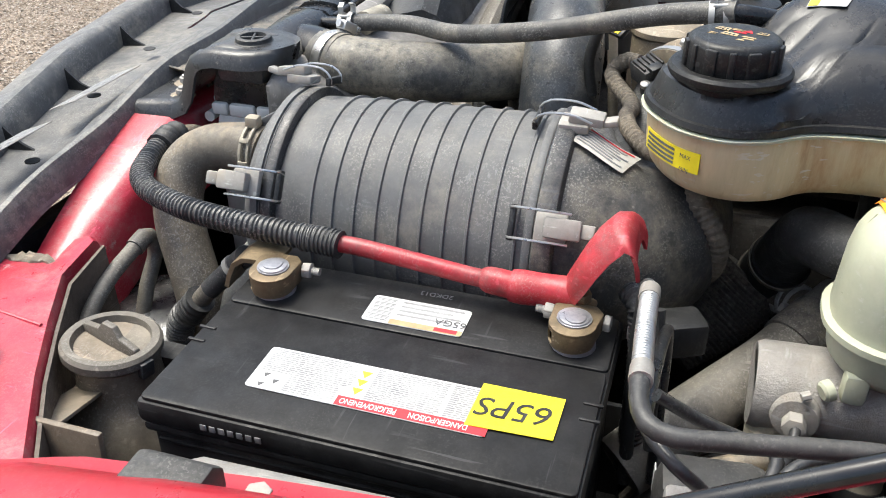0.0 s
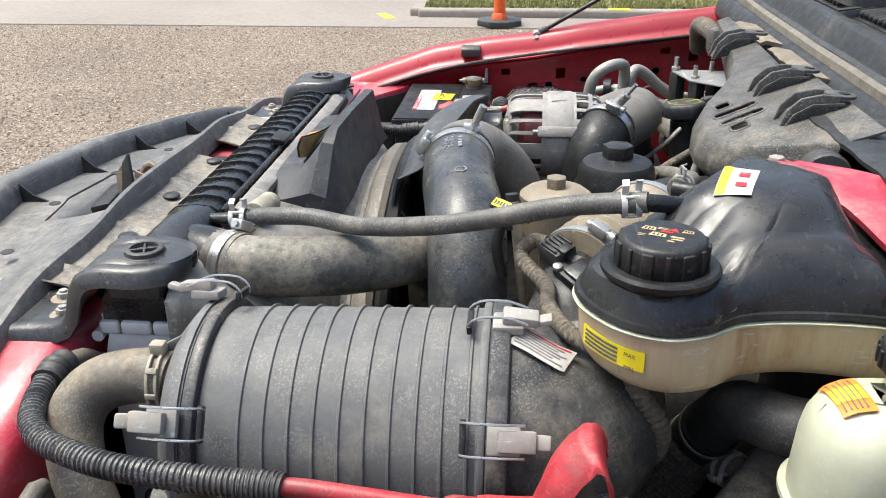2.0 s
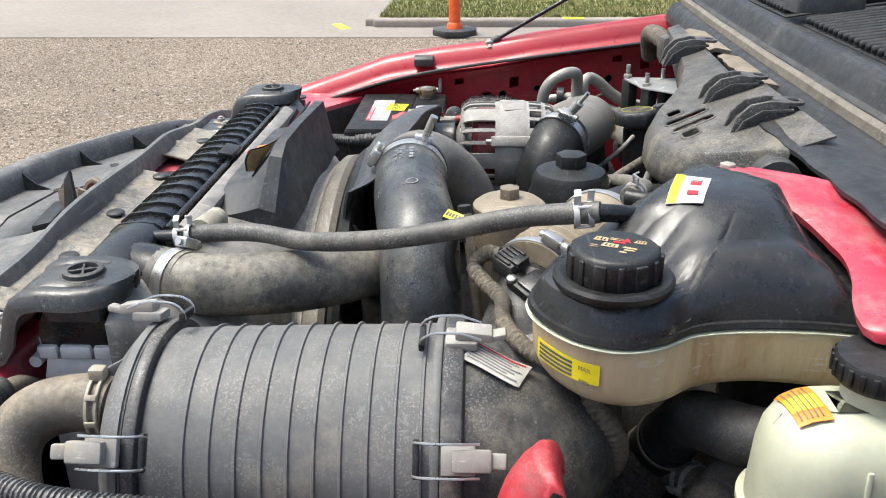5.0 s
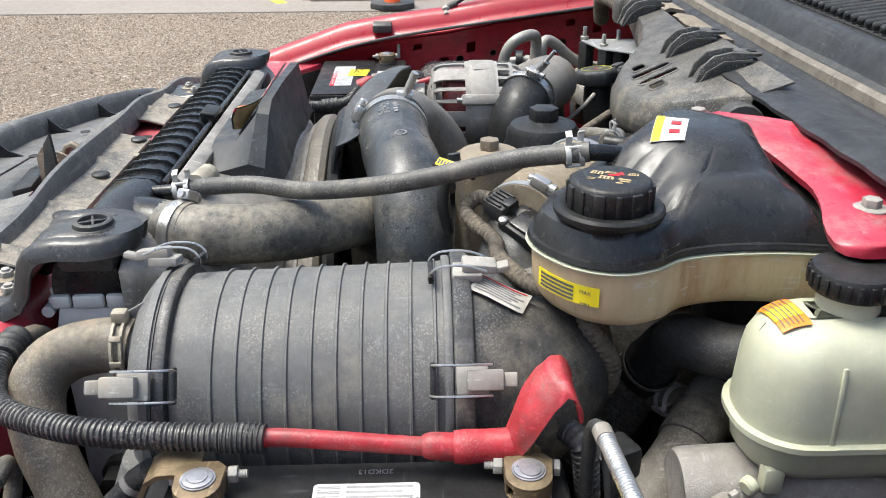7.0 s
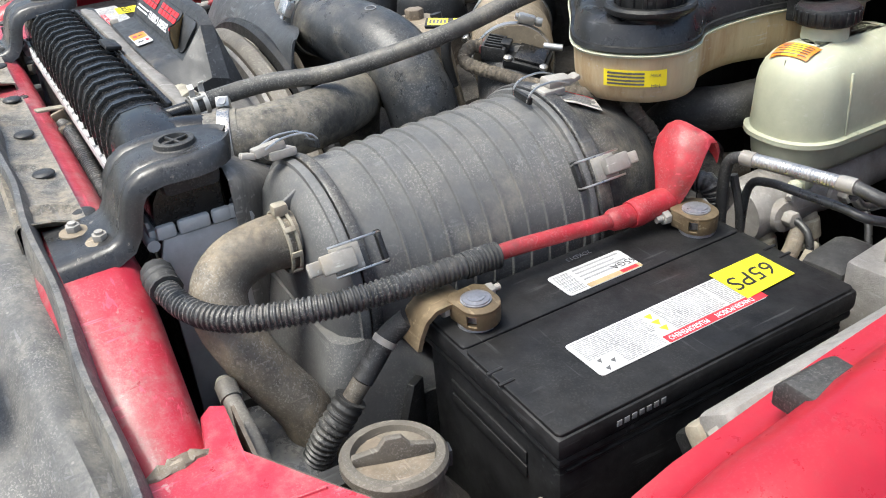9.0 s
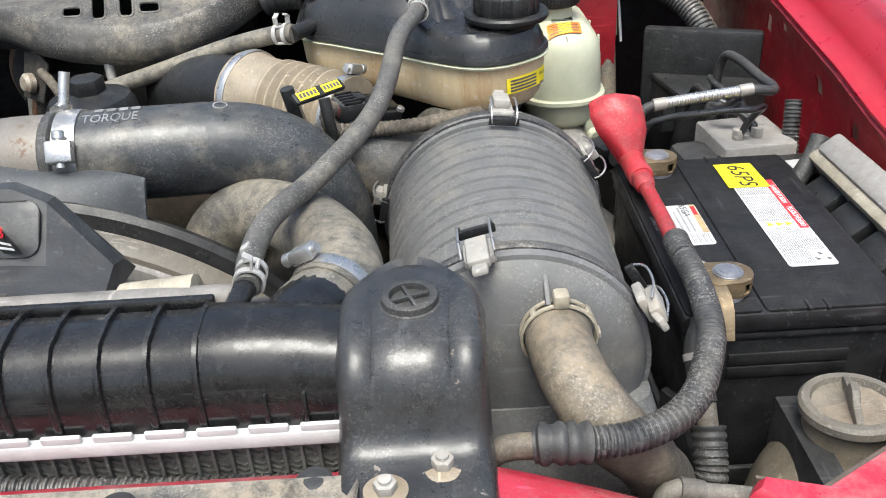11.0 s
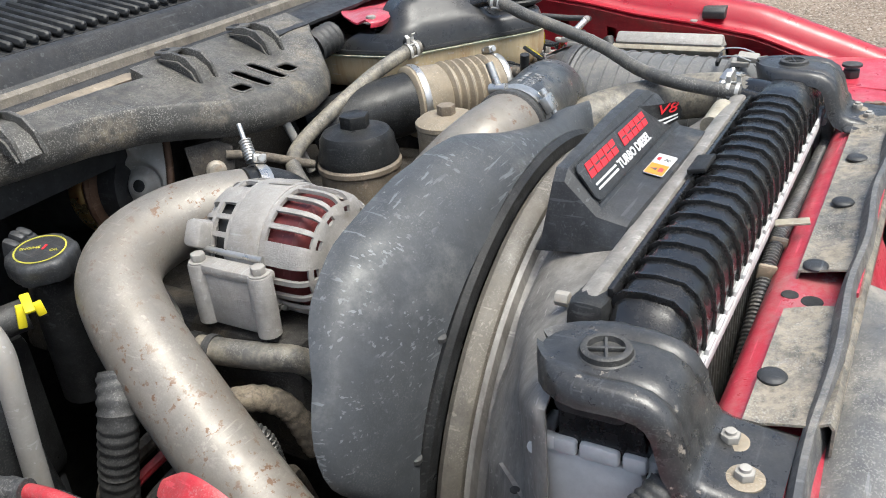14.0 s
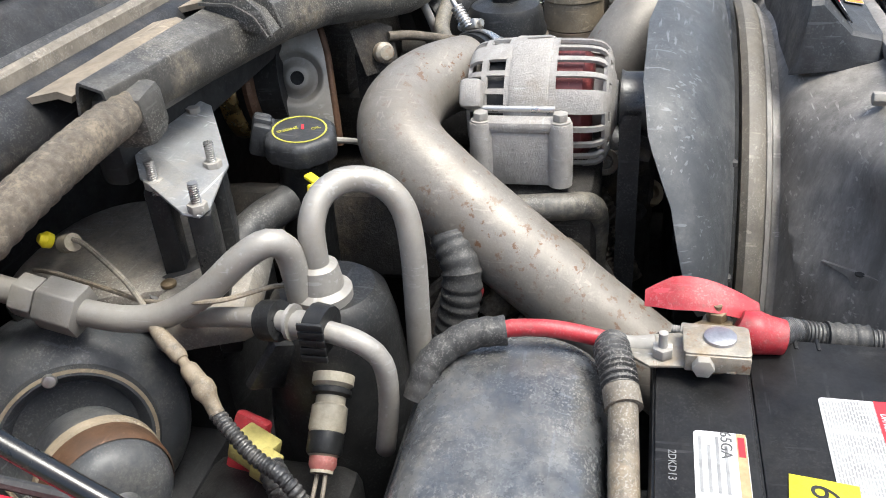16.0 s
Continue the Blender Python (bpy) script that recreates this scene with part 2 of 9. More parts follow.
engine_dark = surface("grimy engine casting", (0.017, 0.015, 0.013), 0.7, dirt=(0.10, 0.076, 0.05), dirty=0.35, dust=0.12, big=10, bump=0.6, spec=0.3)
flange_plastic = surface("blue-black heater plastic", (0.046, 0.050, 0.056), 0.42, dust=0.14, dirt=(0.16, 0.155, 0.14), dirty=0.3, big=10, grain=0.1)
brick_red = surface("faded red rubber", (0.20, 0.055, 0.048), 0.6, dust=0.15, dirty=0.3, big=30)
sleeve_grey = surface("dusty grey-tan hose", (0.125, 0.115, 0.098), 0.6, dust=0.3, dirt=(0.19, 0.165, 0.125), dirty=0.45, big=10)
woven_mesh = surface("woven grey mesh", (0.105, 0.094, 0.078), 0.7, dirt=(0.03, 0.028, 0.026), dirty=0.5, big=40, scale=320, bump=0.9, grain=0.5)
muddy_neck = surface("mud-stained bottle plastic", (0.175, 0.150, 0.112), 0.55, dirt=(0.075, 0.058, 0.040), dirty=0.7, big=9, dust=0.2)
sleeve_dark = surface("dusty grey rubber hose", (0.062, 0.060, 0.056), 0.52, dust=0.3, dirt=(0.17, 0.15, 0.115), dirty=0.3, big=12)
pale_zinc = surface("pale zinc strap", (0.42, 0.405, 0.375), 0.5, metal=0.35, dirt=(0.22, 0.19, 0.14), dirty=0.35, big=25, grain=0.08)
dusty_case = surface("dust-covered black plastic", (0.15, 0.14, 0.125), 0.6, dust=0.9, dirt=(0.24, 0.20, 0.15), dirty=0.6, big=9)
rusty_zinc = surface("rust-stained zinc plate", (0.30, 0.275, 0.23), 0.5, metal=0.3, dirt=(0.22, 0.15, 0.075), dirty=0.6, big=30, spots=0.5)
scuffed_plate = surface("scuffed grey plate", (0.19, 0.195, 0.20), 0.45, dust=0.3, dirt=(0.24, 0.215, 0.18), dirty=0.5, big=14, scuff=0.8, grain=0.1)
faded_label = surface("weathered label", (0.24, 0.235, 0.22), 0.6, dirty=0.5, big=20, scuff=0.5, grain=0.08)
# bay metal and holes; the shade of their depth is put into the colour
dark_void = surface("bay metal with depth shade", (0.010, 0.010, 0.010), 0.7, dirt=(0.03, 0.026, 0.02), dirty=0.3)
white_label = surface("white paper label", (0.47, 0.47, 0.465), 0.55, grain=0.05, bump=0.0, dirt=(0.42, 0.40, 0.34), dirty=0.15, scuff=0.0, pale_edges=0.0)
ink = surface("grey print", (0.09, 0.09, 0.09), 0.6, bump=0.0, scuff=0.0, pale_edges=0.0)
ink_mid = surface("mid grey print", (0.25, 0.25, 0.25), 0.6, bump=0.0, scuff=0.0, pale_edges=0.0)
paper_label = surface("weathered white paper", (0.50, 0.48, 0.43), 0.6, grain=0.06, bump=0.0, dirt=(0.30, 0.25, 0.18), dirty=0.35, big=30, scuff=0.0, pale_edges=0.0)
ink_light = surface("pale print", (0.36, 0.36, 0.36), 0.6, bump=0.0, scuff=0.0, pale_edges=0.0)
red_ink = surface("red print", (0.62, 0.02, 0.03), 0.5, bump=0.0, grain=0.05, scuff=0.0, pale_edges=0.0)
gold_back = surface("tan glue film", (0.24, 0.155, 0.055), 0.5, dirt=(0.10, 0.07, 0.04), dirty=0.4, big=30)
yellow_print = surface("yellow-green print", (0.46, 0.43, 0.06), 0.5, bump=0.0, scuff=0.0, pale_edges=0.0)
gold_ink = surface("tan print", (0.42, 0.31, 0.16), 0.5, bump=0.0, scuff=0.0, pale_edges=0.0)
yellow_tape = surface("yellow masking tape", (0.68, 0.60, 0.01), 0.6, grain=0.06, scale=120, bump=0.25, scuff=0.0, pale_edges=0.0)
yellow_label = surface("yellow label", (0.80, 0.66, 0.02), 0.45, grain=0.05, bump=0.0, scuff=0.0, pale_edges=0.0)
orange_label = surface("orange label", (0.80, 0.22, 0.02), 0.45, grain=0.05, bump=0.0, scuff=0.0, pale_edges=0.0)
white_ink = surface("white print", (0.75, 0.75, 0.74), 0.5, bump=0.0, scuff=0.0, pale_edges=0.0)
emboss = surface("pale moulded lettering", (0.20, 0.20, 0.20), 0.6, bump=0.0, scuff=0.0, pale_edges=0.0)
orange_post = surface("orange plastic post", (0.85, 0.11, 0.015), 0.5, bump=0.0, scuff=0.0, pale_edges=0.0)


def ground_surface(name, a, c, z, scale, rough=0.9, bump=0.8, dist=0.01, big=(0.6, 0.12)):
    m = bpy.data.materials.new(name)
    m.use_nodes = True
    n, l = m.node_tree.nodes, m.node_tree.links
    b = n["Principled BSDF"]
    co = n.new("ShaderNodeTexCoord")
    v = n.new("ShaderNodeTexVoronoi")
    v.inputs["Scale"].default_value = scale
    l.new(co.outputs["Object"], v.inputs["Vector"])
    no = n.new("ShaderNodeTexNoise")
    no.inputs["Scale"].default_value = big[0]
    no.inputs["Detail"].default_value = 8
    l.new(co.outputs["Object"], no.inputs["Vector"])
    nf = n.new("ShaderNodeTexNoise")
    nf.inputs["Scale"].default_value = scale * 1.7
    nf.inputs["Detail"].default_value = 5
    l.new(co.outputs["Object"], nf.inputs["Vector"])
    r = n.new("ShaderNodeValToRGB")
    e = r.color_ramp.elements
    e[0].position, e[0].color = 0.2, (*a, 1)
    e[1].position, e[1].color = 0.85, (*z, 1)
    mid = e.new(0.5)
    mid.color = (*c, 1)
    sep = n.new("ShaderNodeSeparateColor")
    l.new(v.outputs["Color"], sep.inputs[0])
    ad = n.new("ShaderNodeMix")
    ad.inputs[0].default_value = 0.5
    l.new(sep.outputs[0], ad.inputs[2])
    l.new(nf.outputs[0], ad.inputs[3])
    l.new(ad.outputs[0], r.inputs[0])
    mx = n.new("ShaderNodeMix")
    mx.data_type, mx.blend_type = "RGBA", "MULTIPLY"
    mx.inputs[0].default_value = 1.0
    l.new(r.outputs[0], mx.inputs[6])
    sh = n.new("ShaderNodeMapRange")
    sh.inputs[1].default_value, sh.inputs[2].default_value = 0.35, 0.65
    sh.inputs[3].default_value, sh.inputs[4].default_value = 1 - big[1] * 2, 1.0
    l.new(no.outputs[0], sh.inputs[0])
    cc = n.new("ShaderNodeCombineColor")
    for i in range(3):
        l.new(sh.outputs[0], cc.inputs[i])
    l.new(cc.outputs[0], mx.inputs[7])
    l.new(mx.outputs[2], b.inputs["Base Color"])
    b.inputs["Roughness"].default_value = rough
    bp = n.new("ShaderNodeBump")
    bp.inputs["Strength"].default_value = bump
    bp.inputs["Distance"].default_value = dist
    l.new(v.outputs["Distance"], bp.inputs["Height"])
    l.new(bp.outputs[0], b.inputs["Normal"])
    return m


gravel_mat = ground_surface("pea gravel", (0.12, 0.092, 0.066), (0.27, 0.21, 0.155), (0.44, 0.37, 0.30), 75, bump=1.0, big=(0.5, 0.16))
concrete_mat = ground_surface("worn concrete", (0.245, 0.215, 0.185), (0.27, 0.238, 0.208), (0.295, 0.262, 0.232), 25, bump=0.15, dist=0.003, big=(0.4, 0.1))
grass_mat = surface("dry grass", (0.16, 0.17, 0.05), 0.8, dirt=(0.30, 0.25, 0.11), dirty=0.5, big=2.5, scale=40, grain=0.4, scuff=0.0, pale_edges=0.0)


def stone_surface():
    m = bpy.data.materials.new("loose stones")
    m.use_nodes = True
    n, l = m.node_tree.nodes, m.node_tree.links
    g = n.new("ShaderNodeNewGeometry")
    r = n.new("ShaderNodeValToRGB")
    e = r.color_ramp.elements
    e[0].color, e[1].color = (0.11, 0.082, 0.06, 1), (0.48, 0.42, 0.36, 1)
    q = e.new(0.5)
    q.color = (0.28, 0.215, 0.16, 1)
    l.new(g.outputs["Random Per Island"], r.inputs[0])
    l.new(r.outputs[0], n["Principled BSDF"].inputs["Base Color"])
    n["Principled BSDF"].inputs["Roughness"].default_value = 0.85
    return m


stone_mat = stone_surface()


def glass_surface():
    m = bpy.data.materials.new("windscreen glass")
    m.use_nodes = True
    b = m.node_tree.nodes["Principled BSDF"]
    b.inputs["Base Color"].default_value = (0.02, 0.03, 0.035, 1)
    b.inputs["Roughness"].default_value = 0.04
    b.inputs["Specular IOR Level"].default_value = 0.8
    return m


glass_mat = glass_surface()

# ---- building helpers ----


def V(*a):
    return Vector(a)


def part(name, bm, material, parent=None, label="", smooth=True, sharp=38):
    """Links a bmesh as one mesh object, under a thing or a part."""
    bmesh.ops.recalc_face_normals(bm, faces=bm.faces)
    me = bpy.data.meshes.new(name)
    if smooth:
        for f in bm.faces:
            f.smooth = True
        lim = radians(sharp)
        for e in bm.edges:
            if len(e.link_faces) == 2 and e.calc_face_angle(0) > lim:
                e.smooth = False
    bm.to_mesh(me)
    bm.free()
    me.materials.append(material)
    ob = new(name, me)
    if parent is not None:
        ob.parent = parent
        ob.matrix_parent_inverse = parent_matrix(parent).inverted()
    if label:
        tagged(ob, label)
    return ob


def parent_matrix(ob):
    m = ob.matrix_basis.copy()
    while ob.parent is not None:
        m = ob.parent.matrix_basis @ ob.matrix_parent_inverse @ m
        ob = ob.parent
    return m


def thing(name, at, label, category, group="", kind=""):
    ob = new(name)
    ob.empty_display_size = 0.02
    ob.location = at
    ob.matrix_basis = Matrix.Translation(at)
    return tagged(ob, label, category, group, kind)


def smooth_path(pts, step=0.008):
    """A centripetal curve through the points, in even steps; each point is xyz and maybe a radius."""
    p = np.array(pts, float)
    p = np.vstack([2 * p[0] - p[1], p, 2 * p[-1] - p[-2]])
    out = []
    for i in range(1, len(p) - 2):
        a, b, c, d = p[i - 1 : i + 3]
        n = max(2, int(np.linalg.norm((c - b)[:3]) / step))
        for k in range(n):
            t = k / n
            out.append(0.5 * (2 * b + (c - a) * t + (2 * a - 5 * b + 4 * c - d) * t * t + (3 * b - a - 3 * c + d) * t**3))
    out.append(p[-2])
    return np.array(out)


def tube(pts, r=0.01, seg=14, step=0.008, wave=0.0, period=0.005, cap=True, bm=None, squash=1.0, rfun=None):
    """A hose, pipe or cable along a smooth path; wave and period make it corrugated."""
    bm = bm or bmesh.new()
    if wave:
        step = period / 4
    c = smooth_path(pts, step)
    radii = c[:, 3] if c.shape[1] > 3 else np.full(len(c), r)
    c = c[:, :3]
    run = np.r_[0, np.cumsum(np.linalg.norm(np.diff(c, axis=0), axis=1))]
    if wave:
        radii = radii * (1 + wave * np.sign(np.sin(run / period * 2 * math.pi + 0.3)) * 0.5)
    if rfun:
        radii = radii * np.array([rfun(s / run[-1]) for s in run])
    tan = np.gradient(c, axis=0)
    tan /= np.linalg.norm(tan, axis=1)[:, None]
    side = np.cross(tan[0], (0, 0, 1) if abs(tan[0][2]) < 0.9 else (1, 0, 0))
    rings = []
    for i in range(len(c)):
        side = side - tan[i] * (side @ tan[i])
        side /= np.linalg.norm(side)
        up = np.cross(side, tan[i])
        ring = [bm.verts.new(c[i] + radii[i] * (side * math.cos(a) + up * squash * math.sin(a))) for a in np.linspace(0, 2 * math.pi, seg, endpoint=False)]
        rings.append(ring)
    for a, b in zip(rings, rings[1:]):
        for j in range(seg):
            bm.faces.new((a[j], a[(j + 1) % seg], b[(j + 1) % seg], b[j]))
    if cap:
        bm.faces.new(rings[0][::-1])
        bm.faces.new(rings[-1])
    return bm


def frame_to(at, axis):
    """A pose whose z runs along axis."""
    return Matrix.Translation(at) @ Vector(axis).to_track_quat("Z", "Y").to_matrix().to_4x4()


def lathe(profile, m=None, seg=32, bm=None, closed=True):
    """Turns a profile of (radius, height) about z."""
    bm = bm or bmesh.new()
    m = m or Matrix()
    rings = []
    for r, h in profile:
        if r < 1e-6:
            rings.append([bm.verts.new(m @ V(0, 0, h))])
        else:
            rings.append([bm.verts.new(m @ V(r * math.cos(a), r * math.sin(a), h)) for a in np.linspace(0, 2 * math.pi, seg, endpoint=False)])
    for a, b in zip(rings, rings[1:]):
        for j in range(seg):
            k = (j + 1) % seg
            if len(a) == 1 and len(b) == 1:
                continue
            if len(a) == 1:
                bm.faces.new((a[0], b[k], b[j]))
            elif len(b) == 1:
                bm.faces.new((a[j], a[k], b[0]))
            else:
                bm.faces.new((a[j], a[k], b[k], b[j]))
    if closed:
        if len(rings[0]) > 1:
            bm.faces.new(rings[0][::-1])
        if len(rings[-1]) > 1:
            bm.faces.new(rings[-1])
    return bm


def box(size, m=None, bevel=0.003, seg=2, bm=None, taper=1.0):
    """A box with rounded edges, its middle at the pose m."""
    b = bmesh.new()
    bmesh.ops.create_cube(b, size=1)
    for v in b.verts:
        k = taper if v.co.z < 0 else 1.0
        v.co = V(v.co.x * size[0] * k, v.co.y * size[1] * k, v.co.z * size[2])
    if bevel:
        bmesh.ops.bevel(b, geom=list(b.edges), offset=min(bevel, 0.45 * min(size)), segments=seg, affect="EDGES", profile=0.5)
    if m is not None:
        bmesh.ops.transform(b, matrix=m if isinstance(m, Matrix) else Matrix.Translation(m), verts=b.verts)
    return join(bm, b)


def join(bm, b):
    if bm is None:
        return b
    me = bpy.data.meshes.new("tmp")
    b.to_mesh(me)
    b.free()
    bm.from_mesh(me)
    bpy.data.meshes.remove(me)
    return bm


def loft(rings, closed=True, cap=True, bm=None):
    """Skins rings of equal numbers of points."""
    bm = bm or bmesh.new()
    vs = [[bm.verts.new(p) for p in ring] for ring in rings]
    n = len(vs[0])
    for a, b in zip(vs, vs[1:]):
        for j in range(n if closed else n - 1):
            k = (j + 1) % n
            bm.faces.new((a[j], a[k], b[k], b[j]))
    if cap and closed:
        bm.faces.new(vs[0][::-1])
        bm.faces.new(vs[-1])
    return bm


def plate(outline, z0, z1, m=None, bevel=0.0, bm=None):
    """A flat plate of any outline (x, y) from height z0 to z1."""
    b = loft([[V(x, y, z0) for x, y in outline], [V(x, y, z1) for x, y in outline]])
    if bevel:
        bmesh.ops.recalc_face_normals(b, faces=b.faces)
        bmesh.ops.bevel(b, geom=list(b.edges), offset=bevel, segments=2, affect="EDGES", profile=0.5)
    if m is not None:
        bmesh.ops.transform(b, matrix=m, verts=b.verts)
    return join(bm, b)


def sheet(rows, thick, bm=None, skip=None):
    """A bent sheet through rows of points, with thickness; skip(i, j) leaves holes."""
    b = bmesh.new()
    vs = [[b.verts.new(p) for p in row] for row in rows]
    for i in range(len(vs) - 1):
        for j in range(len(vs[0]) - 1):
            if skip and skip(i, j):
                continue
            b.faces.new((vs[i][j], vs[i][j + 1], vs[i + 1][j + 1], vs[i + 1][j]))
    loose = [v for v in b.verts if not v.link_faces]
    bmesh.ops.delete(b, geom=loose, context="VERTS")
    bmesh.ops.recalc_face_normals(b, faces=b.faces)
    bmesh.ops.solidify(b, geom=list(b.faces), thickness=thick)
    return join(bm, b)


def rounded(x0, y0, x1, y1, r, n=5):
    out = []
    for cx, cy, a0 in ((x1 - r, y1 - r, 0), (x0 + r, y1 - r, 90), (x0 + r, y0 + r, 180), (x1 - r, y0 + r, 270)):
        for k in range(n + 1):
            a = radians(a0 + 90 * k / n)
            out.append((cx + r * math.cos(a), cy + r * math.sin(a)))
    return out


def curve_outline(pts, per=5):
    """A closed smooth outline through points (x, y)."""
    p = np.array(pts, float)
    n, out = len(p), []
    for i in range(n):
        a, b, c, d = p[i - 1], p[i], p[(i + 1) % n], p[(i + 2) % n]
        for k in range(per):
            t = k / per
            q = 0.5 * (2 * b + (c - a) * t + (2 * a - 5 * b + 4 * c - d) * t * t + (3 * b - a - 3 * c + d) * t**3)
            out.append((float(q[0]), float(q[1])))
    return out


def lettering(name, words, size, m, material, parent, thick=0.0003, shear=0.0, space=1.0, width=None, align="CENTER", bold=0.0):
    """Words in the built-in font as a thin mesh, in the plane of the pose m."""
    c = bpy.data.curves.new("words", "FONT")
    c.body, c.size, c.extrude, c.shear, c.space_character = words, size, thick, shear, space
    c.align_x, c.align_y = align, "CENTER"
    c.offset = bold
    c.resolution_u = 3
    tmp = bpy.data.objects.new("words", c)
    scene.collection.objects.link(tmp)
    bpy.context.view_layer.update()
    me = bpy.data.meshes.new_from_object(tmp.evaluated_get(bpy.context.evaluated_depsgraph_get()))
    bpy.data.objects.remove(tmp)
    bpy.data.curves.remove(c)
    if width:
        w = max(v.co.x for v in me.vertices) - min(v.co.x for v in me.vertices)
        me.transform(Matrix.Diagonal((width / w, 1, 1, 1)))
    me.transform(m)
    me.name = name
    me.materials.append(material)
    ob = new(name, me)
    ob.parent = parent
    ob.matrix_parent_inverse = parent_matrix(parent).inverted()
    return ob


def hexagon(r, h, m, bm=None):
    return plate([(r * math.cos(radians(a)), r * math.sin(radians(a))) for a in range(0, 360, 60)], 0, h, m, bevel=r * 0.08, bm=bm)


def lerp(pairs, x):
    xs, ys = zip(*pairs)
    return float(np.interp(x, xs, ys))


def worm_clamp(at, axis, r, parent, screw=(0, 0, 1), width=0.012, name="hose_clamp"):
    """A steel band round a hose, with its screw housing on the side that screw points to."""
    m = frame_to(at, axis)
    bm = lathe([(r - 0.002, -width / 2), (r, -width / 2), (r + 0.0012, 0), (r, width / 2), (r - 0.002, width / 2)], m, 40, closed=False)
    band = part(name, bm, steel, parent, "bright steel hose clamp")
    ax = Vector(axis).normalized()
    s = Vector(screw)
    s = (s - ax * s.dot(ax)).normalized()
    t = ax.cross(s)
    mm = Matrix((( *t, 0), (*ax, 0), (*s, 0), (0, 0, 0, 1))).transposed()
    mm.translation = Vector(at) + s * (r + 0.006)
    bm = box((0.02, width * 1.15, 0.011), mm, 0.002)
    lathe([(0.0045, -0.019), (0.0055, -0.018), (0.0055, -0.012), (0.004, -0.011), (0.004, 0.014)], mm @ pose(0, 0, 0, 0, 90, 0), 10, bm=bm)
    part("screw", bm, steel, band)
    return band

# ---- ground ----
def ground_sheet():
    bm = bmesh.new()
    vs = [bm.verts.new(p) for p in ((-400, -400, 0), (400, -400, 0), (400, 400, 0), (-400, 400, 0))]
    bm.faces.new(vs)
    return tagged(part("ground", bm, gravel_mat, smooth=False), "open yard of pale brown pea gravel", "ground", kind="structure")


ground_sheet()
bm = box((30, 60, 0.1), (-8.02 - 15, -10.0, -0.036), 0.01)
tagged(part("pavement", bm, concrete_mat), "pale worn concrete drive along the gravel", "pavement", kind="structure")
bm = box((0.16, 14.0, 0.12), (-8.73, 6.10, 0.042), 0.03, 3)
box((20.0, 0.16, 0.12), (-18.73, -0.92, 0.0425), 0.03, 3, bm)
tagged(part("kerb", bm, concrete_mat), "rounded pale concrete kerb round the lawn", "kerb", kind="structure")
tagged(part("lawn", box((20.0, 14.0, 0.10), (-18.79, 6.14, 0.052), 0.02), grass_mat), "strip of half-dry mown grass behind the kerb", "grass", kind="structure")
rng = random.Random(5)
verts, faces = [], []
for _ in range(42000):
    x, y = -8.80 - rng.random() ** 1.5 * 6, rng.uniform(-0.84, 5)
    h, a = rng.uniform(0.02, 0.055), rng.uniform(0, 6.28)
    w, lean = rng.uniform(0.004, 0.009), rng.uniform(0.0, 0.03)
    i = len(verts)
    verts += [(x - w * math.cos(a), y - w * math.sin(a), 0.100), (x + w * math.cos(a), y + w * math.sin(a), 0.100), (x + lean * math.sin(a), y - lean * math.cos(a), 0.100 + h)]
    faces.append((i, i + 1, i + 2))
me = bpy.data.meshes.new("grass_blades")
me.from_pydata(verts, [], faces)
me.materials.append(grass_mat)
tagged(new("grass_blades", me), "short yellow-green blades of mown grass", "grass", kind="stuff")
for x, y, z, w, d, turn in ((-8.72, -1.27, 0.016, 0.12, 0.4, 25), (-8.73, 1.33, 0.102, 0.24, 0.13, 0)):
    tagged(part("paint_mark", box((d, w, 0.004), pose(x, y, z, 0, 0, turn), 0.001), yellow_label), "worn yellow paint stripe on concrete", "paint mark", kind="structure")

post = thing("delineator_post", (-8.20, 0.032, 0.014), "orange plastic delineator post on a black rubber base, standing on concrete", "traffic post")
bm = plate([(0.25 * math.cos(radians(a + 22.5)), 0.25 * math.sin(radians(a + 22.5))) for a in range(0, 360, 45)], 0.014, 0.075, bevel=0.012)
bmesh.ops.translate(bm, vec=(-8.20, 0.032, 0), verts=bm.verts)
part("base", bm, rubber, post, "octagonal black rubber base")
part("tube", lathe([(0.085, 0.07), (0.08, 0.12), (0.062, 0.14), (0.058, 0.95), (0.05, 1.0), (0, 1.01)], Matrix.Translation((-8.20, 0.032, 0)), 24), orange_post, post)
for h in (0.55, 0.75):
    part("band", lathe([(0.0595, h), (0.0605, h + 0.002), (0.0605, h + 0.08), (0.0595, h + 0.082)], Matrix.Translation((-8.20, 0.032, 0)), 24, closed=False), white_ink, post, "white reflective band")

# ---- truck body ----
truck = thing("truck_body", (0, 0.4, 0.0), "red pickup truck front body with its hood open, dusty and worn", "truck")
CROWN = [(-0.35, 1.0), (-0.25, 1.02), (-0.08, 1.076), (0.14, 1.152), (0.26, 1.172), (0.38, 1.186), (0.48, 1.205), (0.81, 1.25), (1.05, 1.265), (1.3, 1.27)]


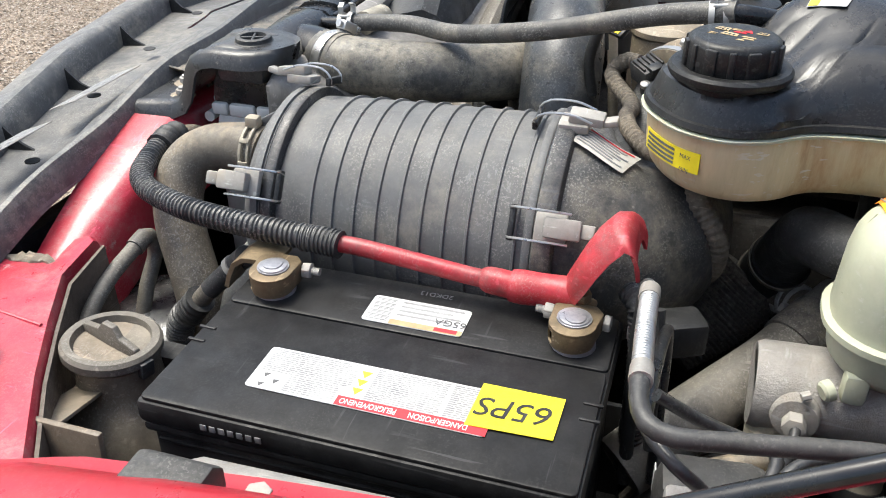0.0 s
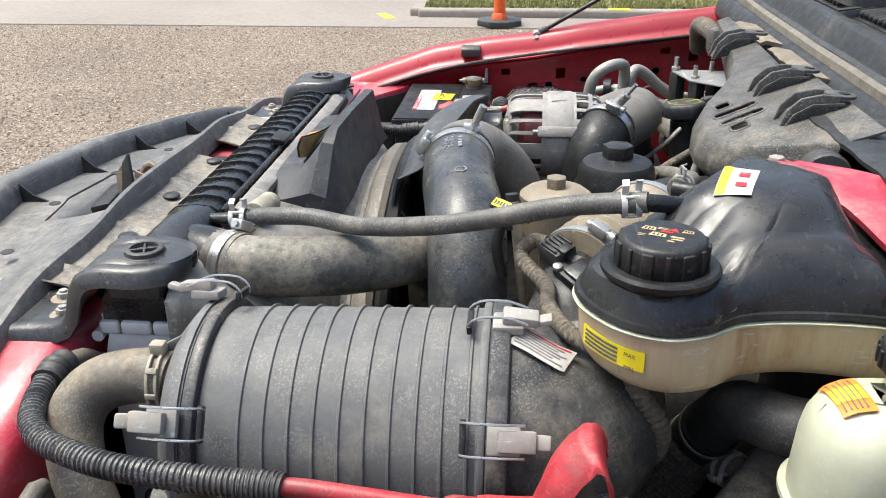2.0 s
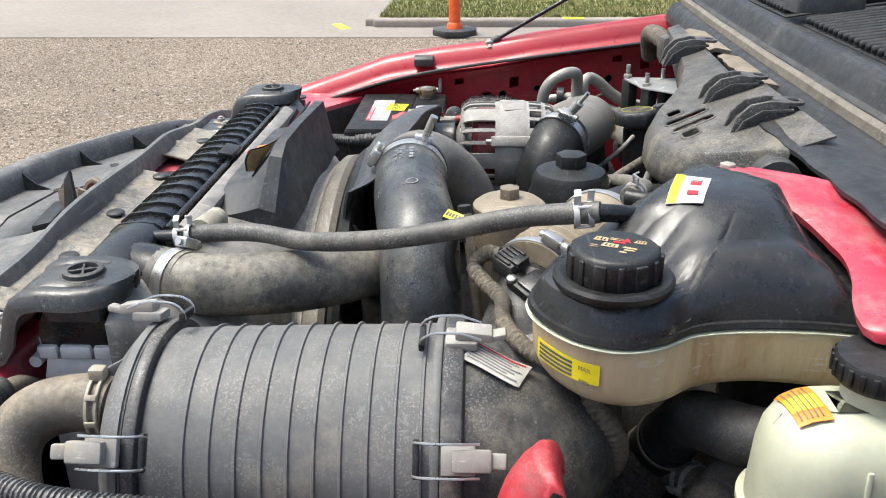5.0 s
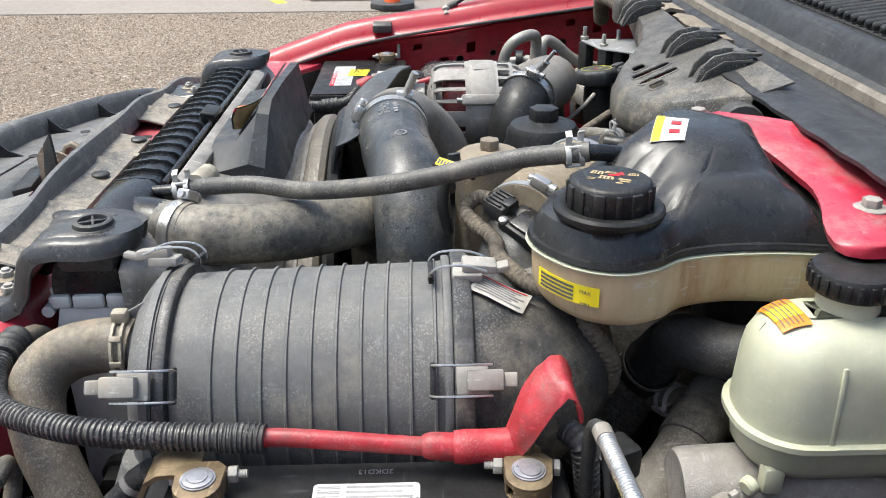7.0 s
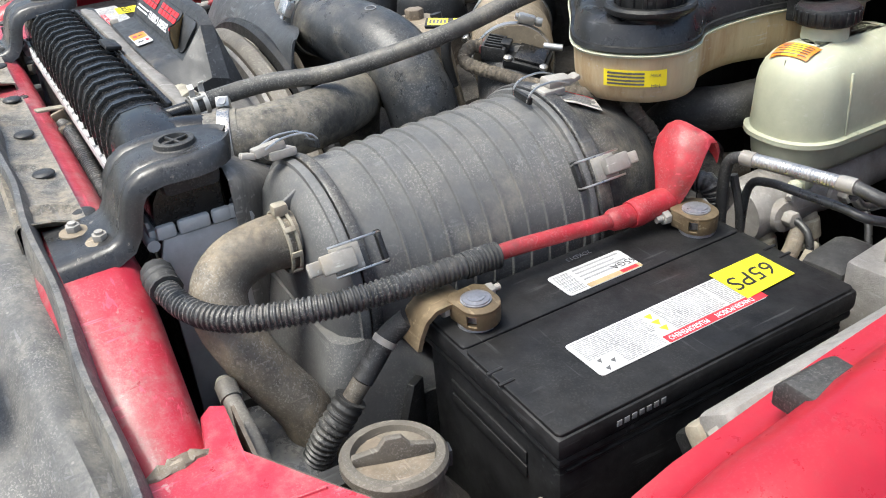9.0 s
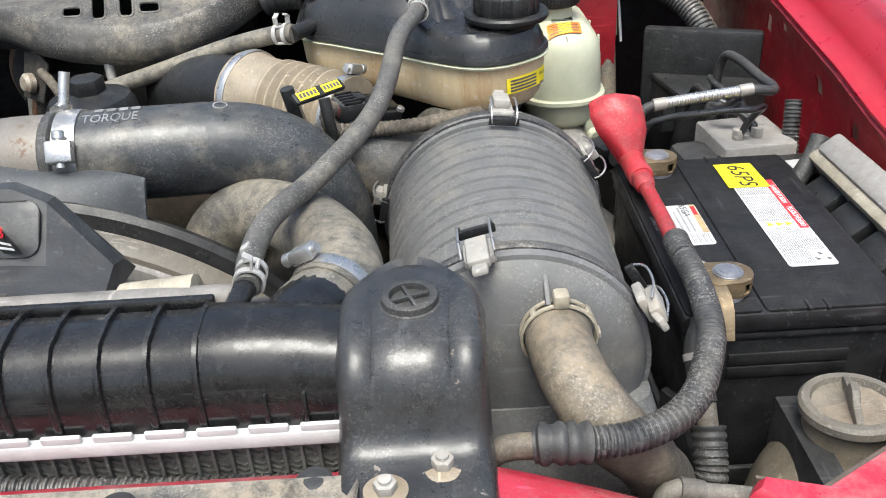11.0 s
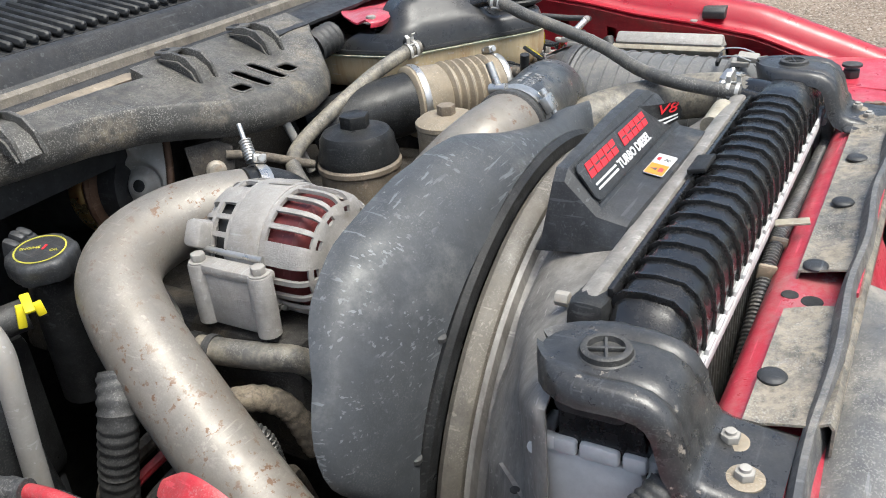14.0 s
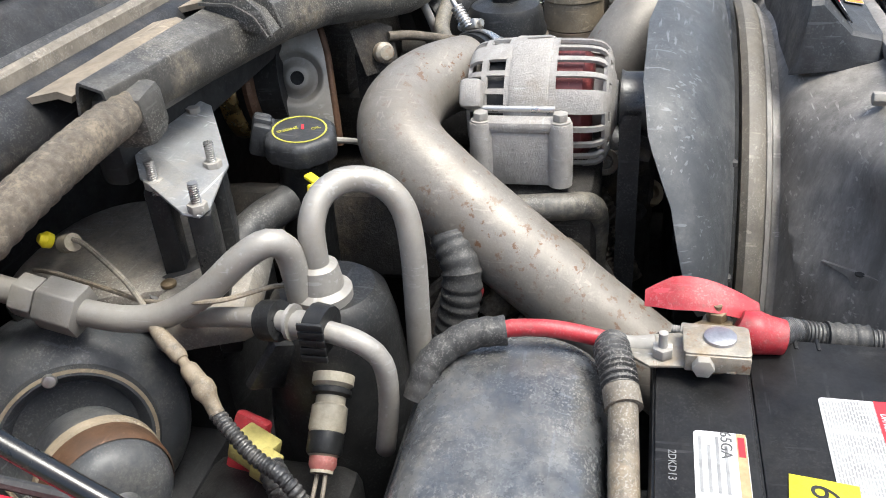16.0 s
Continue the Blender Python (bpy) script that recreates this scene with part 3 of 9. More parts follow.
def fender(side):
    """The outer wing with its rolled inner lip; side is 1 or -1."""
    rows = []
    for y in np.linspace(-0.12, 1.3, 60):
        z = lerp(CROWN, y)
        bow = 0.05 * max(0.0, (0.0 - y) / 0.3) ** 1.5
        sec = [(1.02, 0.55), (1.025, 0.8), (1.018, z - 0.16), (1.0, z - 0.07), (0.98, z - 0.028), (0.96, z - 0.009), (0.94, z - 0.001), (0.922, z - 0.002), (0.908, z - 0.012), (0.898, z - 0.03), (0.892, z - 0.042), (0.875, z - 0.045), (0.868, z - 0.045)]
        rows.append([V(side * (x - bow), y, h) for x, h in sec])
    ob = part("fender", sheet(rows, -0.003 * side), red_paint, truck, "glossy red wing edge", sharp=60)
    return ob


def inner_wing(side):
    rows = []
    hole = {(12, 2), (17, 1), (23, 2), (28, 2), (34, 1), (37, 2), (43, 1), (20, 3), (47, 2)}
    for y in np.linspace(-0.06, 1.1, 56):
        z = lerp(CROWN, y) - 0.049
        k = 0.012 * math.sin(y * 9)
        rows.append([V(side * x, y, h) for x, h in ((0.878, z), (0.872, z - 0.004), (0.880, z - 0.02), (0.884 + k * 0.3, z - 0.035), (0.886, z - 0.06), (0.886, z - 0.085), (0.885 + k, z - 0.16), (0.885 + k, z - 0.3), (0.885, 0.55))])
    ob = part("inner_wing", sheet(rows, -0.003 * side, skip=lambda i, j: (i, j - 1) in hole), red_inner, truck, "dusty red inner wing with punched holes", sharp=70)
    rng = random.Random(3)
    for k in range(11):
        y = 0.05 + k * 0.085 + rng.uniform(-0.02, 0.02)
        z = lerp(CROWN, y) - rng.choice((0.07, 0.075, 0.1, 0.12))
        r = rng.choice((0.005, 0.006, 0.008))
        # solid rimmed disc; the shade of a hole is put into its near-black
        part("punched_hole_disc", lathe([(r + 0.0015, 0), (r + 0.001, 0.0012), (r, 0.0014), (r * 0.9, 0.0005), (0, 0.0005)], frame_to((side * 0.8865, y, z), (-side, 0, 0)), 12), dark_void, ob)
    return ob


for s in (1, -1):
    fender(s)
    inner_wing(s)
    # pad on the wing lip, and a dark strip along the passenger side lip
    if s < 0:
        part("lip_strip", tube([(s * 0.862, -0.02, lerp(CROWN, -0.02) - 0.04), (s * 0.862, 0.2, lerp(CROWN, 0.2) - 0.043), (s * 0.862, 0.5, lerp(CROWN, 0.5) - 0.043), (s * 0.862, 0.85, lerp(CROWN, 0.85) - 0.043)], 0.0035, 8, 0.03), rubber, truck)
    # wing front corner over the headlamp
    out = [(0.641, -0.137), (0.634, -0.079), (0.613, -0.073), (0.604, -0.064), (0.610, -0.055), (0.654, -0.057), (0.718, -0.020), (0.774, 0.015), (0.856, 0.074), (0.93, 0.10), (0.975, -0.02), (0.97, -0.10), (0.93, -0.16), (0.80, -0.15), (0.72, -0.116), (0.688, -0.139)]
    rows = []
    for k, (dz, grow) in enumerate(((0, 0.0), (-0.004, 0.004), (-0.014, 0.007), (-0.09, 0.009))):
        cx, cy = 0.80, -0.05
        rows.append([V(s * (x + (x - cx) * grow / 0.15), y + (y - cy) * grow / 0.15, 1.066 + 0.03 * max(0, (x - 0.8)) + 0.010 * (x < 0.63) - 0.12 * max(0.0, -0.13 - y) + dz) for x, y in out])
    part("wing_corner", loft(rows[::-1]), red_worn, truck, "scuffed red wing corner")
    edge_ = [(0.606, -0.050), (0.655, -0.0515), (0.719, -0.0145), (0.775, 0.0205), (0.857, 0.0795), (0.884, 0.10)]
    rows = [[V(s * x, y, z) for z in (1.058 + 0.012 * (x < 0.63), 1.03, 0.98, 0.92, 0.80, 0.62)] for x, y in edge_]
    inner = part("inner_panel", sheet(rows, 0.003 * s), mud_panel, truck, "mud-browned inner panel below the wing corner", sharp=50)
    part("bolt", hexagon(0.011, 0.012, frame_to((s * 0.672, -0.038, 1.018), (-s * 0.5, 0.85, 0))), brown_plastic, inner)
    seam = tube([(s * 0.722, -0.022, 1.0665), (s * 0.716, -0.07, 1.0668), (s * 0.712, -0.112, 1.0668)], 0.0018, 8, 0.02)
    part("weld_seam", seam, red_worn, truck)
    m = Matrix.Translation((s * 0.773, -0.043, 1.062))
    bm = lathe([(0.010, -0.01), (0.010, 0.004)], m, 16)
    hexagon(0.0150, 0.014, m @ Matrix.Translation((0, 0, 0.006)), bm)
    lathe([(0.017, 0.026), (0.017, 0.030), (0.006, 0.0325), (0, 0.033)], m, 20, bm=bm)
    bump = part("hood_bumper", bm, rubber, truck, "black rubber hood stop screw")

# red crossmember under the radiator mounts
rows = []
for x in np.linspace(-0.648, 0.648, 69):
    d = max(0.0, abs(x) - 0.42)
    top = 1.123 - 0.27 * d - 0.5 * d * d
    y0, y1 = -0.148 + 0.09 * d, -0.062 - 0.06 * d
    sec = [(y0, top - 0.09), (y0, top - 0.012), (y0 + 0.006, top - 0.003), (y0 + 0.018, top), (y1 - 0.022, top + 0.001), (y1 - 0.008, top - 0.005), (y1, top - 0.018), (y1, top - 0.09)]
    rows.append([V(x, y, z) for y, z in sec])
crossmember = part("crossmember", loft(rows), red_worn, truck, "scratched red radiator crossmember")
for s in (1, -1):
    bm = tube([(s * 0.644, -0.136, 1.058), (s * 0.640, -0.105, 1.064), (s * 0.637, -0.076, 1.060)], 0.0065, 8, 0.004)
    for v in bm.verts:
        v.co += V(random.uniform(-1, 1), random.uniform(-1, 1), random.uniform(-1, 1)) * 0.002
    part("weld_bead", bm, brown_plastic, truck)
for x, y in ((-0.127, -0.087), (-0.133, -0.107)):
    # flat near-black disc, the hole's shade given by colour alone
    part("bolt_hole_disc", lathe([(0.0078 if y > -0.1 else 0.0098, 0), (0.0075 if y > -0.1 else 0.0095, 0.0006), (0, 0.0006)], Matrix.Translation((x, y, 1.1238)), 20), dark_void, crossmember)
bm = box((0.075, 0.046, 0.0012), pose(-0.512, -0.113, 1.0975, 0, -18, 0), 0.0004)
sticker = part("sticker", bm, white_label, crossmember, "white emissions sticker")
for k in range(9):
    w = 0.036 - 0.01 * (k % 3 == 2)
    part("print_bar", box((0.0022, w, 0.0004), pose(-0.512, -0.113, 1.0975, 0, -18, 0) @ Matrix.Translation((0.030 - k * 0.0075, 0, 0.0008)), 0), ink, sticker)

# muddy strip with pockets on the crossmember
rows = []
xs = np.linspace(-0.335, 0.345, 120)
for x in xs:
    edge = min(abs(x - q) for q in (-0.34, -0.245, -0.17, -0.098, 0.011, 0.176, 0.305, 0.345))
    low = 0.006 * min(1, edge / 0.006)
    rows.append([V(x, y, z - low * q) for y, z, q in ((-0.150, 1.118, 0), (-0.150, 1.142, 0), (-0.146, 1.147, 0), (-0.135, 1.146, 1), (-0.115, 1.143, 1.2), (-0.100, 1.138, 1.0), (-0.092, 1.135, 0.4), (-0.088, 1.133, 0), (-0.087, 1.124, 0))])
cover_strip = part("cover_strip", sheet(rows, 0.002, skip=lambda i, j: -0.17 < xs[i] < -0.098 and j > 2), pocket_plastic, truck, "mud-caked black plastic cover strip", sharp=50)
for x, y, z in ((-0.085, -0.102, 1.1415), (0.068, -0.107, 1.1425), (0.318, -0.088, 1.1355), (-0.275, -0.098, 1.1395), (0.205, -0.106, 1.1415)):
    part("push_pin", lathe([(0.0115, -0.007), (0.0115, -0.005), (0.010, -0.0034), (0.006, -0.0026), (0, -0.0025)], Matrix.Translation((x, y, z)), 24), grey_plastic, cover_strip)

# front cover panel with its ridge, latch opening and raised front lip
FRONT = [(0.0, -0.365, 1.105), (0.25, -0.335, 1.095), (0.46, -0.29, 1.075), (0.60, -0.262, 1.055), (0.69, -0.24, 1.035)]


def front_row(x):
    a = abs(x)
    fy, fz = lerp([(p[0], p[1]) for p in FRONT], a), lerp([(p[0], p[2]) for p in FRONT], a)
    ry = -0.139 + 0.004 * (a / 0.68) ** 2 + 0.002 * math.sin(x * 31)
    rz = 1.166 - 0.075 * (a / 0.68) ** 2.2 + 0.003 * math.sin(x * 23)
    pts = [(ry + 0.010, rz - 0.034), (ry + 0.007, rz - 0.010), (ry + 0.003, rz - 0.002), (ry - 0.002, rz - 0.001), (ry - 0.005, rz - 0.012), (ry - 0.008, rz - 0.034)]
    for t in (0.12, 0.25, 0.4, 0.55, 0.7, 0.85, 1.0):
        bulge = 0.012 * math.sin(t * 3.14) * (1 if int((x + 1) * 7) % 2 else 0.6)
        pts.append((ry - 0.008 + (fy - ry + 0.008) * t, (rz - 0.034) * (1 - t) + (fz - 0.01) * t - bulge + 0.02 * math.sin(min(1, t * 2.5) * 3.14) * (abs(x) > 0.16)))
    pts += [(fy - 0.002, fz + 0.006), (fy - 0.006, fz + 0.020), (fy - 0.014, fz + 0.026), (fy - 0.05, fz + 0.018)]
    return [V(x, y, z) for y, z in pts]


fx = np.linspace(-0.69, 0.69, 70)
rows = [front_row(x) for x in fx]
front_panel = part("front_panel", sheet(rows, 0.003, skip=lambda i, j: 5 <= j <= 9 and (-0.10 if j < 6 else -0.13 if j < 7 else -0.165) < fx[i] < (0.07 if j < 7 else 0.055)), cover_plastic, truck, "dusty grey plastic panel over the grille", sharp=50)
for x in np.linspace(-0.6, 0.6, 9):
    fy, fz = lerp([(p[0], p[1]) for p in FRONT], abs(x)), lerp([(p[0], p[2]) for p in FRONT], abs(x))
    bm = plate([(0, 0), (0.05, 0.0), (0.02, 0.012), (0.0, 0.03)], -0.0015, 0.0015, Matrix.Translation((x, fy, fz - 0.012)) @ pose(0, 0, 0, 90, 0, 90))
    part("gusset", bm, black_plastic, front_panel)
    # disc on the panel, coloured as dark as a hole's inside shade
    part("panel_hole_disc", lathe([(0.008, 0), (0.008, 0.001), (0, 0.001)], Matrix.Translation((x + 0.05, fy + 0.08, fz + 0.008)), 14), dark_void, front_panel)
for x, w in ((0.36, 0.11), (0.50, 0.07)):
    sticker = part("sticker", box((w, 0.05, 0.001), pose(x, -0.23, 1.118 - (x - 0.3) * 0.06, 22, 3, -5), 0.0003), faded_label, front_panel, "faded printed label")
    for k in range(6):
        part("print_bar", box((w * 0.85, 0.003, 0.0004), pose(x, -0.23, 1.1187 - (x - 0.3) * 0.06, 22, 3, -5) @ Matrix.Translation((0, -0.019 + k * 0.0075, 0)), 0), ink_light, sticker)

part("latch_pan", box((0.62, 0.33, 0.012), pose(-0.10, -0.322, 1.026, 4, 0, 0), 0.003), cover_plastic, front_panel, "dark pan under the latch opening")
latch = thing("hood_latch", (-0.03, -0.2, 1.05), "black and rusty steel hood latch in the front panel", "latch")
part("red_pan", sheet([[V(x, -0.144, 1.150), V(x, -0.150, 1.09), V(x, -0.165, 1.055), V(x, -0.26, 1.045)] for x in (-0.15, -0.05, 0.09)], 0.003), red_worn, latch, "red panel behind the latch", smooth=False)
part("latch_plate", plate([(0, 0), (0.05, 0), (0.06, 0.03), (0.05, 0.075), (0.035, 0.08), (0.03, 0.05), (0.02, 0.045), (0.012, 0.085), (0, 0.07)], -0.002, 0.002, Matrix.Translation((-0.03, -0.23, 1.06)) @ pose(0, 0, 0, 90, 0, 75), 0.0008), brown_plastic, latch)
part("hook", tube([(-0.06, -0.21, 1.06), (-0.06, -0.205, 1.12), (-0.06, -0.19, 1.137), (-0.055, -0.175, 1.125), (-0.055, -0.18, 1.105)], 0.0055, 8), brown_plastic, latch)
part("release_lever", plate([(0, 0), (0.022, 0.0), (0.026, 0.05), (0.012, 0.095), (0.0, 0.08)], -0.0025, 0.0025, Matrix.Translation((0.0, -0.215, 1.075)) @ pose(0, 0, 0, 80, 0, 60), 0.001), black_plastic, latch)
part("latch_frame", box((0.10, 0.03, 0.028), pose(-0.035, -0.245, 1.085, 12, 0, 8), 0.004), black_plastic, latch)
part("spring", tube([(-0.075, -0.2, 1.075), (-0.01, -0.195, 1.075)], 0.006, 8, wave=0.3, period=0.004), clip_steel, latch)

# front wheels under the wings, on the gravel
for s in (1, -1):
    m = frame_to((s * 0.80, 0.42, 0.39), (s, 0, 0))
    wheel = part("wheel", lathe([(0.05, 0.05), (0.20, 0.06), (0.215, 0.10), (0.225, 0.12), (0.225, -0.12), (0.05, -0.10)], m, 40), cast_alloy, truck, "dull steel front wheel")
    part("tyre", lathe([(0.22, -0.11), (0.25, -0.13), (0.33, -0.14), (0.375, -0.125), (0.39, -0.09), (0.39, 0.09), (0.375, 0.125), (0.33, 0.14), (0.25, 0.13), (0.22, 0.11)], m, 48, closed=False), rubber, wheel, "black rubber tyre")
part("axle", tube([(-0.72, 0.42, 0.39), (0.72, 0.42, 0.39)], 0.05, 16, 0.2), dark_void, truck)
for s in (1, -1):
    part("spring", tube([(s * 0.5, 0.42, 0.40), (s * 0.5, 0.42, 0.53)], 0.06, 16, 0.05), dark_void, truck)

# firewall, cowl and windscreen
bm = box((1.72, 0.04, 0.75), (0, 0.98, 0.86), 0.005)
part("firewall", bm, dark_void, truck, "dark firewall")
# unseen floor and walls added to close the bay, its shade in their near-black
part("bay_floor_fill", box((1.7, 1.3, 0.02), (0, 0.4, 0.52), 0.0), dark_void, truck)
part("front_fill", box((1.3, 0.02, 0.5), (0, -0.165, 0.80), 0.0), dark_void, truck)
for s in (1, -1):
    part("bay_side_fill", box((0.02, 0.25, 0.5), (s * 0.68, -0.05, 0.78), 0.0), dark_void, truck)
cx = np.linspace(-0.93, 0.93, 60)
bow = lambda x: 0.016 * (1 - (x / 0.9) ** 2)
rows = []
for x in cx:
    rows.append([V(x, y - bow(x), z) for y, z in ((0.975, 1.16), (0.80, 1.205), (0.775, 1.228), (0.772, 1.238), (0.778, 1.252), (0.790, 1.270), (0.797, 1.273), (0.806, 1.270), (0.822, 1.272), (0.836, 1.276), (0.842, 1.286), (0.852, 1.308), (0.860, 1.314), (0.878, 1.312), (0.884, 1.304), (0.90, 1.306), (1.0, 1.322), (1.15, 1.335))])
part("cowl_panel", sheet(rows, 0.003), cowl_plastic, truck, "dusty black cowl panel", sharp=45)
for y0, mat_, lab_ in ((0.803, seal_rubber, "dusty rubber hood seal"), (0.821, rubber, "dark rubber hood seal lip")):
    rows = [[V(x, y0 - 0.0 + y - bow(x), z + 0.0004 * math.sin(x * 19 + y0 * 90)) for y, z in ((0.0, 1.270), (0.001, 1.282), (0.006, 1.287), (0.012, 1.285), (0.015, 1.271))] for x in np.linspace(-0.92, 0.92, 120)]
    part("cowl_seal", sheet(rows, 0.002), mat_, truck, lab_)
for x0, x1 in ((-0.88, -0.46), (-0.36, 0.86)):
    n = int((x1 - x0) / 0.020)
    grille = part("vent_frame", box((x1 - x0 + 0.02, 0.19, 0.004), pose((x0 + x1) / 2, 0.978, 1.3195, 8, 0, 0), 0.001), dark_void, truck)
    for k in range(n):
        x = x0 + (k + 0.5) * (x1 - x0) / n
        part("vent_louver", box((0.010, 0.175, 0.012), pose(x, 0.978 - bow(x) * 0.5, 1.3275, 8, 20, 0), 0.003, 1), black_plastic, grille)
part("wiper_pivot", loft([[V(-0.41 + x * k, 0.93 + y * k, 1.325 + h) for x, y in rounded(-0.035, -0.055, 0.035, 0.055, 0.012, 3)] for k, h in ((1.05, 0.0), (1.0, 0.03), (0.8, 0.05), (0.55, 0.058))]), grey_plastic, truck, "dusty wiper pivot cover")
part("wiper_arm", tube([(-0.41, 0.95, 1.365), (-0.38, 1.02, 1.39), (-0.2, 1.10, 1.385), (0.25, 1.14, 1.385)], 0.010, 8, 0.03), black_plastic, truck)
rows = [[V(x, 1.16 - 0.05 * (x / 0.8) ** 2 * -1 + t * 0.75, 1.33 + t * 0.62) for t in (0, 0.5, 1)] for x in np.linspace(-0.82, 0.82, 13)]
part("windscreen", sheet(rows, 0.005), glass_mat, truck, "sloping windscreen glass")

for s in (1, -1):
    st = thing("gas_strut", (s * 0.905, 0.379, 1.17), "black gas strut holding the hood open, on the red wing", "gas strut", "hood struts")
    a, d = V(s * 0.927, 0.379, 1.181), V(-s * 0.05, 0.862, 0.504).normalized()
    part("ball_joint", lathe([(0.006, -0.006), (0.011, -0.004), (0.011, 0.008), (0.006, 0.010), (0.006, 0.022)], frame_to(a, (-s, 0.0, -0.5)), 16), clip_steel, st)
    part("end_fitting", lathe([(0.008, -0.012), (0.0095, 0.0), (0.0085, 0.02), (0.006, 0.028)], frame_to(a, d), 14), rubber, st)
    part("rod", tube([a + d * 0.02, a + d * 0.3], 0.0045, 12, 0.1), strut_black, st) if s < 0 else part("rod", tube([a + d * 0.02, a + d * 0.05], 0.0045, 12, 0.02), steel, st)
    part("cylinder", tube([a + d * (0.27 if s < 0 else 0.04), a + d * 0.585], 0.0095 if s < 0 else 0.0045, 14, 0.1), strut_black, st)
    part("upper_joint", lathe([(0.012, -0.01), (0.013, 0.0), (0.012, 0.012)], frame_to(a + d * 0.585, d), 14), rubber, st)
    bl = thing("hood_pad", (s * 0.905, 0.23, 1.13), "small grey rubber hood pad on the wing edge", "rubber pad", "hood pads")
    z = lerp(CROWN, 0.23)
    part("pad", plate([(-0.02, 0), (0.02, 0), (0.02, 0.016), (0.012, 0.022), (-0.012, 0.022), (-0.02, 0.014)], -0.022, 0.022, Matrix.Translation((s * 0.903, 0.228, z - 0.032)) @ pose(0, 0, 0, 90, 0, 0), 0.002), rubber, bl)
    bm = lathe([(0.004, -0.05), (0.004, 0.0)], Matrix.Translation((s * 0.88, 0.265, z - 0.04)), 10)
    hexagon(0.008, 0.008, Matrix.Translation((s * 0.88, 0.265, z - 0.042)), bm)
    part("screw", bm, clip_steel, bl)

# ---- radiator ----
rad = thing("radiator", (0, 0, 0.56), "black plastic top tank radiator with bare aluminium header and fins", "radiator")
part("core", box((0.80, 0.055, 0.56), (0, -0.008, 0.84), 0.002), fin_metal, rad, "grey finned core")
for i in range(58):
    x = -0.335 + i * 0.0118
    part("fin_tube", box((0.0022, 0.006, 0.17), (x, -0.0372, 1.03), 0), fin_metal, rad)
bmf = bmesh.new()
for j in range(30):
    z = 1.108 - j * 0.0048
    vs = [bmf.verts.new((-0.34 + k * 0.0059, -0.0375, z + (0.0016 if k % 2 else -0.0016))) for k in range(117)]
    ws = [bmf.verts.new((v.co.x, -0.0375 + 0.006, v.co.z)) for v in vs]
    for a, b, c, d in zip(vs, vs[1:], ws[1:], ws):
        bmf.faces.new((a, b, c, d))
tagged(part("fin_web", bmf, fin_metal, rad, smooth=False), kind="stuff")
prof = [(-0.040, 1.132), (-0.0405, 1.150), (-0.038, 1.166), (-0.031, 1.180), (-0.020, 1.189), (0.0, 1.192), (0.016, 1.190), (0.024, 1.184), (0.027, 1.172), (0.027, 1.132)]


def tank_section(x):
    k = lerp([(-0.408, 0.95), (-0.404, 0.985), (-0.39, 1.0), (0.39, 1.0), (0.404, 0.985), (0.408, 0.95)], x)
    h = lerp([(-0.43, 0.80), (-0.31, 0.80), (-0.285, 1.0), (0.24, 1.0), (0.255, 1.0), (0.34, 0.92), (0.43, 0.80)], x)
    up = lerp([(0.235, 0.0), (0.25, 0.004), (0.31, 0.004), (0.335, 0.0)], x)
    return [V(x, -0.0065 + (y + 0.0065) * k, 1.132 + (z - 1.132) * h * k + up * (z > 1.16)) for y, z in prof]


tank = part("tank", loft([tank_section(x) for x in (-0.408, -0.404, -0.40, -0.39, -0.33, -0.31, -0.297, -0.285, -0.2, 0, 0.2, 0.235, 0.25, 0.28, 0.31, 0.33, 0.36, 0.39, 0.40, 0.404, 0.408)]), gloss_plastic, rad, "glossy black ribbed top tank", sharp=50)
for i in range(18):
    x = -0.287 + i * 0.0312
    rib = [V(0, y + math.copysign(0.0024, y) * (abs(y) > 0.015), z + 0.0034 * (z > 1.16)) for y, z in prof]
    ring = []
    for dx, e in ((-0.0024, 0.0), (-0.0016, 1.0), (0.0016, 1.0), (0.0024, 0.0)):
        ring.append([V(x + dx, -0.0065 + (p.y + 0.0065) * (0.985 + 0.015 * e), 1.132 + (p.z - 1.132) * (0.94 + 0.06 * e)) for p in rib])
    part("rib", loft(ring), gloss_plastic, tank, sharp=50)
for x in (0.285, 0.31, 0.335):
    part("rib", box((0.003, 0.004, 0.028), pose(x, -0.0415, 1.146, -4, 0, 0), 0.001), gloss_plastic, tank)
# rear flange of the tank, where the shroud clips on
part("rear_flange", box((0.53, 0.006, 0.010), pose(-0.02, 0.030, 1.186, -10, 0, 0), 0.002), gloss_plastic, tank)
part("shroud_clip", box((0.045, 0.020, 0.006), pose(-0.015, 0.026, 1.1965, -12, 0, 0), 0.002), black_plastic, tank)
part("mould_frame", plate(rounded(-0.385, -0.02, -0.33, 0.004, 0.002, 2), 1.1805, 1.1812), black_plastic, tank)
for dy in (-0.012, -0.002):
    for k in range(6):
        part("print_bar", box((0.005, 0.005, 0.0005), (-0.380 + k * 0.0085, dy, 1.1816), 0), emboss, tank)
header = part("header_strip", box((0.81, 0.012, 0.012), (0, -0.041, 1.126), 0.002), strip_metal, rad, "bare aluminium header strip")
for i in range(24):
    x = -0.385 + i * 0.0335
    part("crimp_tab", box((0.026, 0.0035, 0.010), pose(x, -0.0445, 1.133, 8, 0, 0), 0.0012), strip_metal, header)
